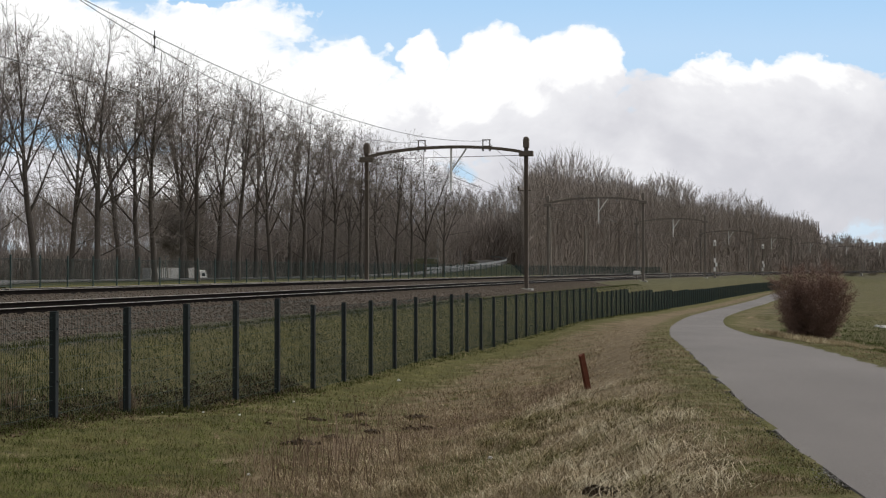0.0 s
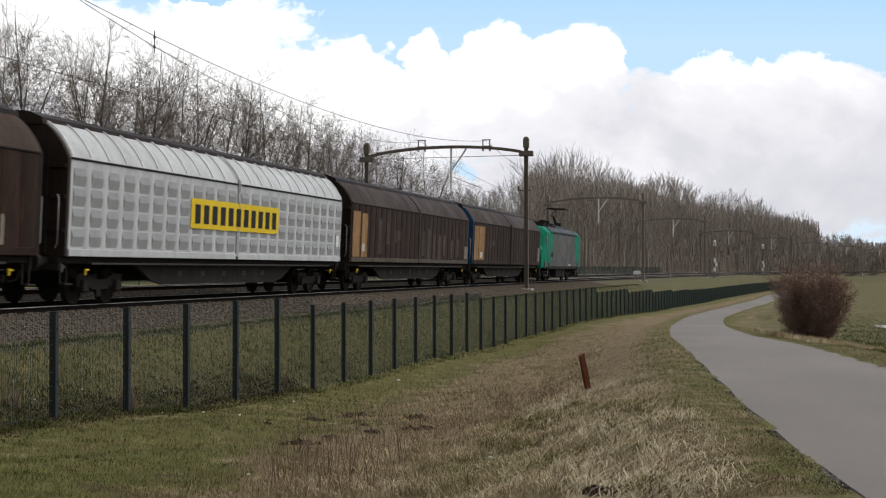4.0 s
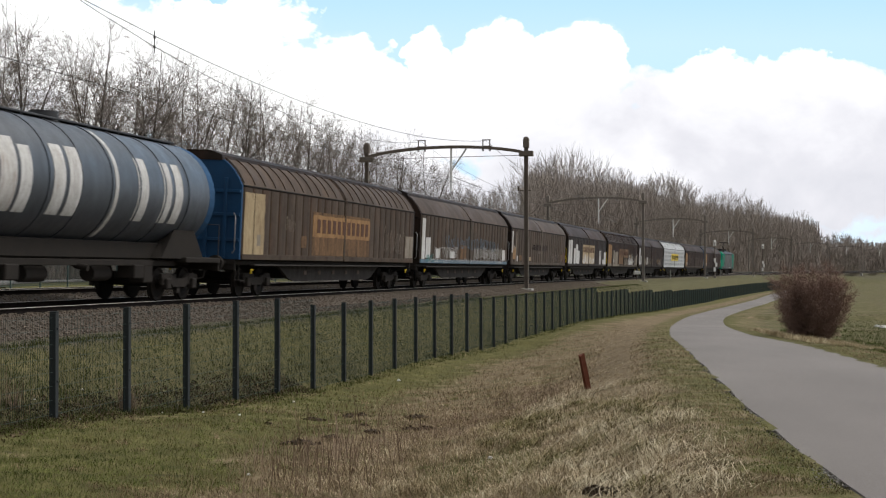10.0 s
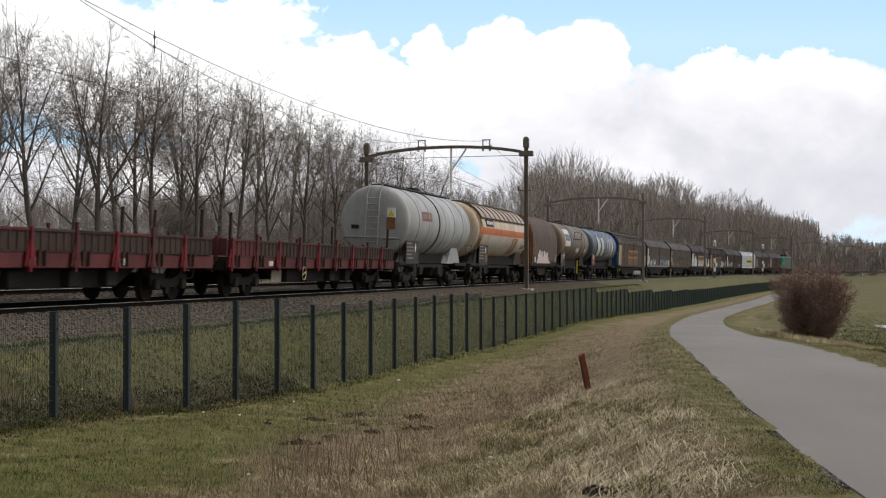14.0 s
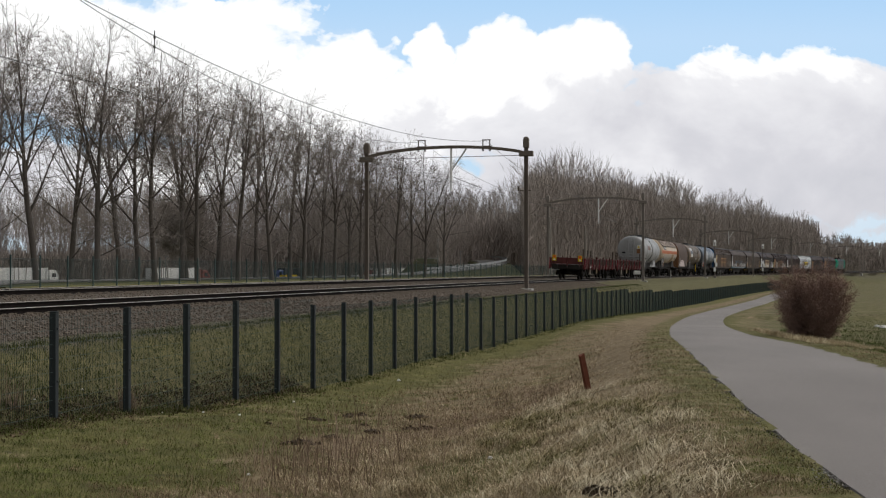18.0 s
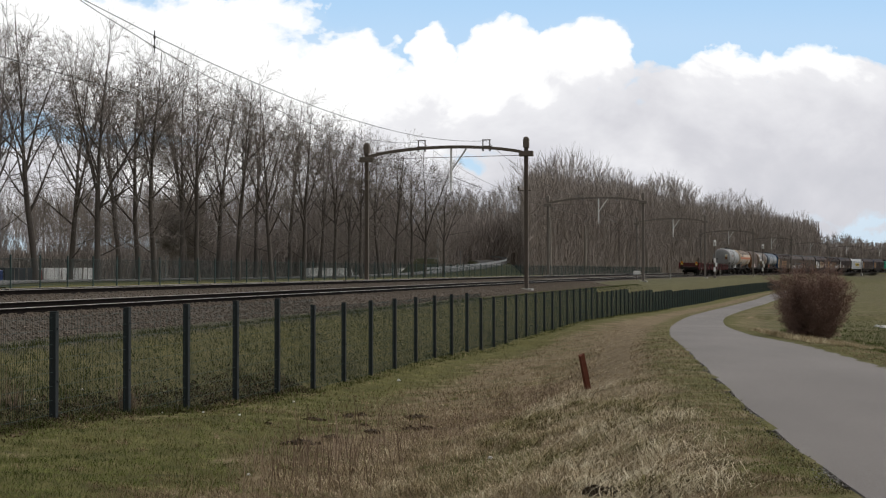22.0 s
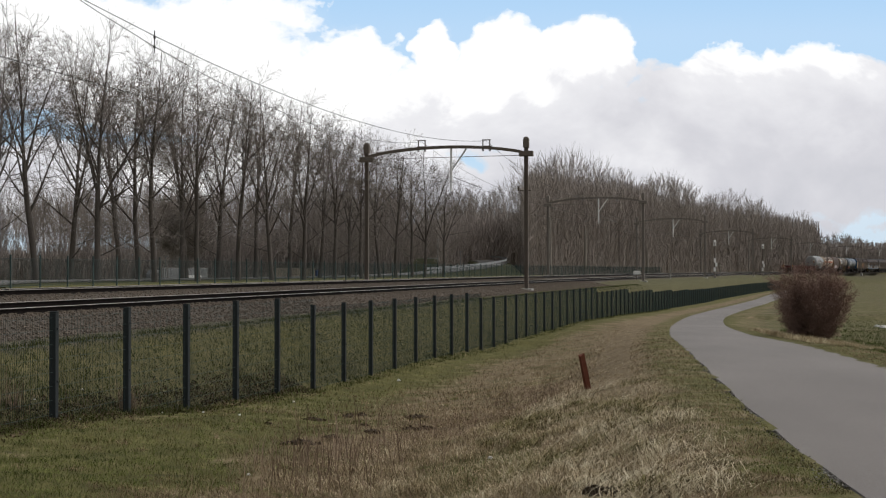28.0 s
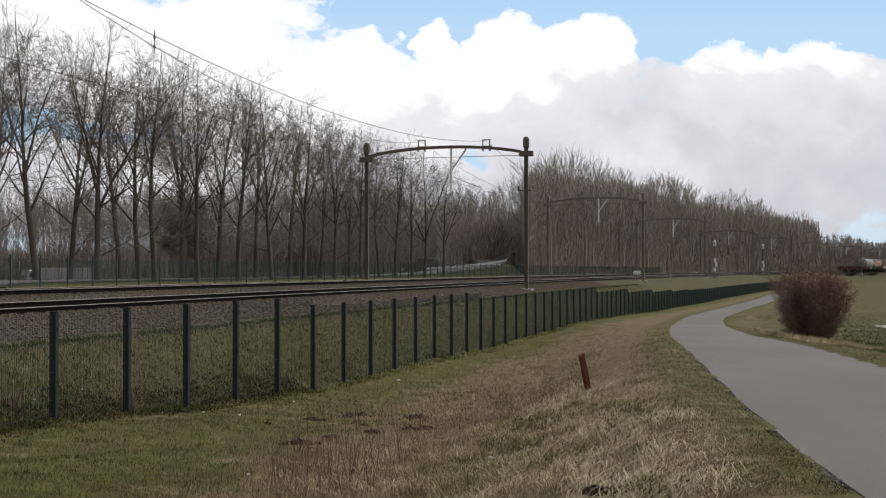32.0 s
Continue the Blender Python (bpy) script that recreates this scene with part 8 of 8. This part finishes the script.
def lorry(label, cab_paint, box_paint, long=13.4, stripe=None):
    """An articulated lorry: cab, box trailer, wheels. y forward."""
    w = thing("lorry", None, None, label, "lorry", "motorway traffic")
    cab = part("cab", Geo().loft([[(-1.22, y, .7), (1.22, y, .7), (1.22, y, h), (1.1, y, h + .15), (-1.1, y, h + .15), (-1.22, y, h)] for y, h in ((6.7, 3.4), (8.2, 3.4), (8.75, 2.5), (8.85, 1.2))]), cab_paint, w)
    part("windscreen", Geo().loft([[(-1.1, 8.32, 3.2), (1.1, 8.32, 3.2), (1.15, 8.76, 2.2), (-1.15, 8.76, 2.2)], [(-1.1, 8.36, 3.22), (1.1, 8.36, 3.22), (1.15, 8.82, 2.22), (-1.15, 8.82, 2.22)]]), M_GLASS, cab)
    for sx in (1, -1):
        part("side_window", Geo().box(sx * 1.225 - .01, sx * 1.225 + .01, 7.3, 8.2, 2.2, 2.95), M_GLASS, cab)
    tr = part("trailer", Geo().box(-1.27, 1.27, 6.3 - long, 6.3, 1.15, 4.0, .05), box_paint, w)
    for k in range(1, 8):
        y = 6.3 - long * k / 8
        for sx in (1, -1):
            part("trailer_post", Geo().box(sx * 1.28 - .012, sx * 1.28 + .012, y - .04, y + .04, 1.2, 3.95), box_paint, tr)
    if stripe:
        for sx in (1, -1):
            part("stripe", Geo().box(sx * 1.285 - .01, sx * 1.285 + .01, 4.3, 6.25, 1.2, 3.9), stripe, tr)
    part("chassis", Geo().box(-.5, .5, 6.6 - long, 7.4, .7, 1.1, .03), M_UNDER, w)
    for y in (7.8, 4.6, 6.9 - long, 8.2 - long, 9.5 - long):
        for sx in (1, -1):
            part("wheel", Geo().tube([(sx * .9, y, .5), (sx * 1.22, y, .5)], .5, 16), M_BLACK, w)
    return w


def van(label, paint):
    w = thing("van", None, None, label, "van", "motorway traffic")
    body = part("body", Geo().loft([[(-.95, y, .45), (.95, y, .45), (1.0, y, 1.1), (.85, y, h), (-.85, y, h), (-1.0, y, 1.1)] for y, h in ((-2.7, 2.4), (1.2, 2.45), (1.9, 1.5), (2.7, 1.15))]), paint, w)
    part("windscreen", Geo().loft([[(-.75, 1.3, 2.35), (.75, 1.3, 2.35), (.85, 1.92, 1.55), (-.85, 1.92, 1.55)], [(-.75, 1.34, 2.38), (.75, 1.34, 2.38), (.85, 1.97, 1.58), (-.85, 1.97, 1.58)]]), M_GLASS, body)
    for sx in (1, -1):
        part("side_window", Geo().box(sx * .97 - .02, sx * .97 + .02, .3, 1.2, 1.35, 1.95), M_GLASS, body)
        for y in (-1.7, 1.7):
            part("wheel", Geo().tube([(sx * .75, y, .33), (sx * 1.0, y, .33)], .33, 16), M_BLACK, w)
    return w


def build_motorway():
    (x0, y0), (x1, y1) = LANES["out"]
    d = Vector((x1 - x0, y1 - y0, 0)).normalized()
    n = Vector((d.y, -d.x, 0))
    rows = []
    for k in range(40):
        p = Vector((x0, y0, 0)) + d * (-260 + k * 20)
        rows.append([tuple(p + n * a + Vector((0, 0, b))) for a, b in ((5, -1.3), (5, -1.0), (-24, -1.0), (-24, -1.3))])
    thing("motorway", Geo().loft(rows), M_ROAD, "grey motorway beyond the woods", "road", kind="structure")


# lane, bearings with their times: vehicles glide evenly before and after
def build_traffic():
    return [
        (lorry("white box lorry with red ends on the motorway", M_REDP, M_WHITE, 13.4, M_REDP), "out", ((16.5, 98), (17.5, 245), (18.5, 372), (20.0, 545), (21.0, 640))),
        (lorry("white box lorry on the motorway", M_WHITE, M_WHITE), "out", ((18.0, 30), (18.5, 115), (19.5, 262), (20.5, 395), (21.0, 466), (22.5, 620))),
        (lorry("blue lorry with a dark trailer on the motorway", M_VANBLUE, M_DGREY, 7.0), "back", ((19.5, 370), (20.5, 250), (21.0, 185), (21.5, 120), (22.5, -30))),
        (lorry("red lorry with a white trailer on the motorway", M_REDP, M_WHITE), "back", ((19.5, 490), (20.5, 340), (21.5, 190), (22.5, 40), (23.5, -120))),
        (van("yellow van on the motorway", M_YELLOW), "out", ((16.5, 318), (17.5, 460), (18.0, 514), (18.5, 566))),
        (lorry("pale grey lorry with a blue cab on the motorway", M_VANBLUE, M_GREYP), "out", ((23.5, -150), (27.5, 500), (28.5, 545), (29.0, 590), (30.0, 640))),
        (lorry("white lorry with a pale trailer on the motorway", M_WHITE, M_PALE), "out", ((0.0, 305), (0.6, 380), (1.5, 480), (3.0, 620))),
        (lorry("silver grey lorry on the motorway", M_ZINC, M_ZINC), "back", ((26.0, 600), (27.5, 350), (28.5, 300), (29.0, 270), (30.5, 190))),
        (van("white van on the motorway", M_WHITE), "out", ((29.0, 480), (30.0, 600), (31.0, 700))),
    ]


def traffic_rows(lane, keys):
    """Rows over the whole clip; the way along the lane is even between and beyond the known times."""
    (x0, y0), (x1, y1) = LANES[lane]
    ts = [t for t, _ in keys]
    ys = [lane_spot(px, lane)[1] for _, px in keys]
    def at(t):
        if t < ts[0]:
            return ys[0] + (ys[1] - ys[0]) / (ts[1] - ts[0]) * (t - ts[0])
        if t > ts[-1]:
            return ys[-1] + (ys[-1] - ys[-2]) / (ts[-1] - ts[-2]) * (t - ts[-1])
        return float(np.interp(t, ts, ys))
    turn = -math.degrees(math.atan2(x1 - x0, y1 - y0)) + (0 if lane == "out" else 180)
    rows = []
    for t in sorted({0.0, 32.0, *ts}):
        y = at(t)
        x = x0 + (x1 - x0) * (y - y0) / (y1 - y0)
        rows.append((t, pose(x, y, -1.0, 0, 0, turn)))
    return rows


SKY = build_sky()
build_ground()
build_road()
build_tracks()
build_ballast()
build_fence_far()
PORTALS = (-58.5, 7.5, 73.5, 139.5, 205.5, 277, 345, 413, 481, 549)
# portals beyond 100 m get the steel with haze in its colour
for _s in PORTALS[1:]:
    build_portal(_s, M_MAST if _s < 100 else M_MASTHAZE)
build_wires(PORTALS)
build_train()
build_trees()
build_woods()
build_fence_near()
build_ramp()
build_motorway()
TRAFFIC = build_traffic()
build_bush()
build_round_tree()
build_shed()
build_small()
build_grass()


def motions():
    for ob, mid, length in TRAIN:
        walk(ob, [(t, train_pose(front(t) - mid, length / 2)) for t in np.arange(0, 32.01, .5).tolist()])
    for ob, lane, keys in TRAFFIC:
        walk(ob, traffic_rows(lane, keys))
    walk(SKY, [(0.0, pose(*EYE)), (32.0, pose(*EYE, .43, 0, -.47))])


motions()
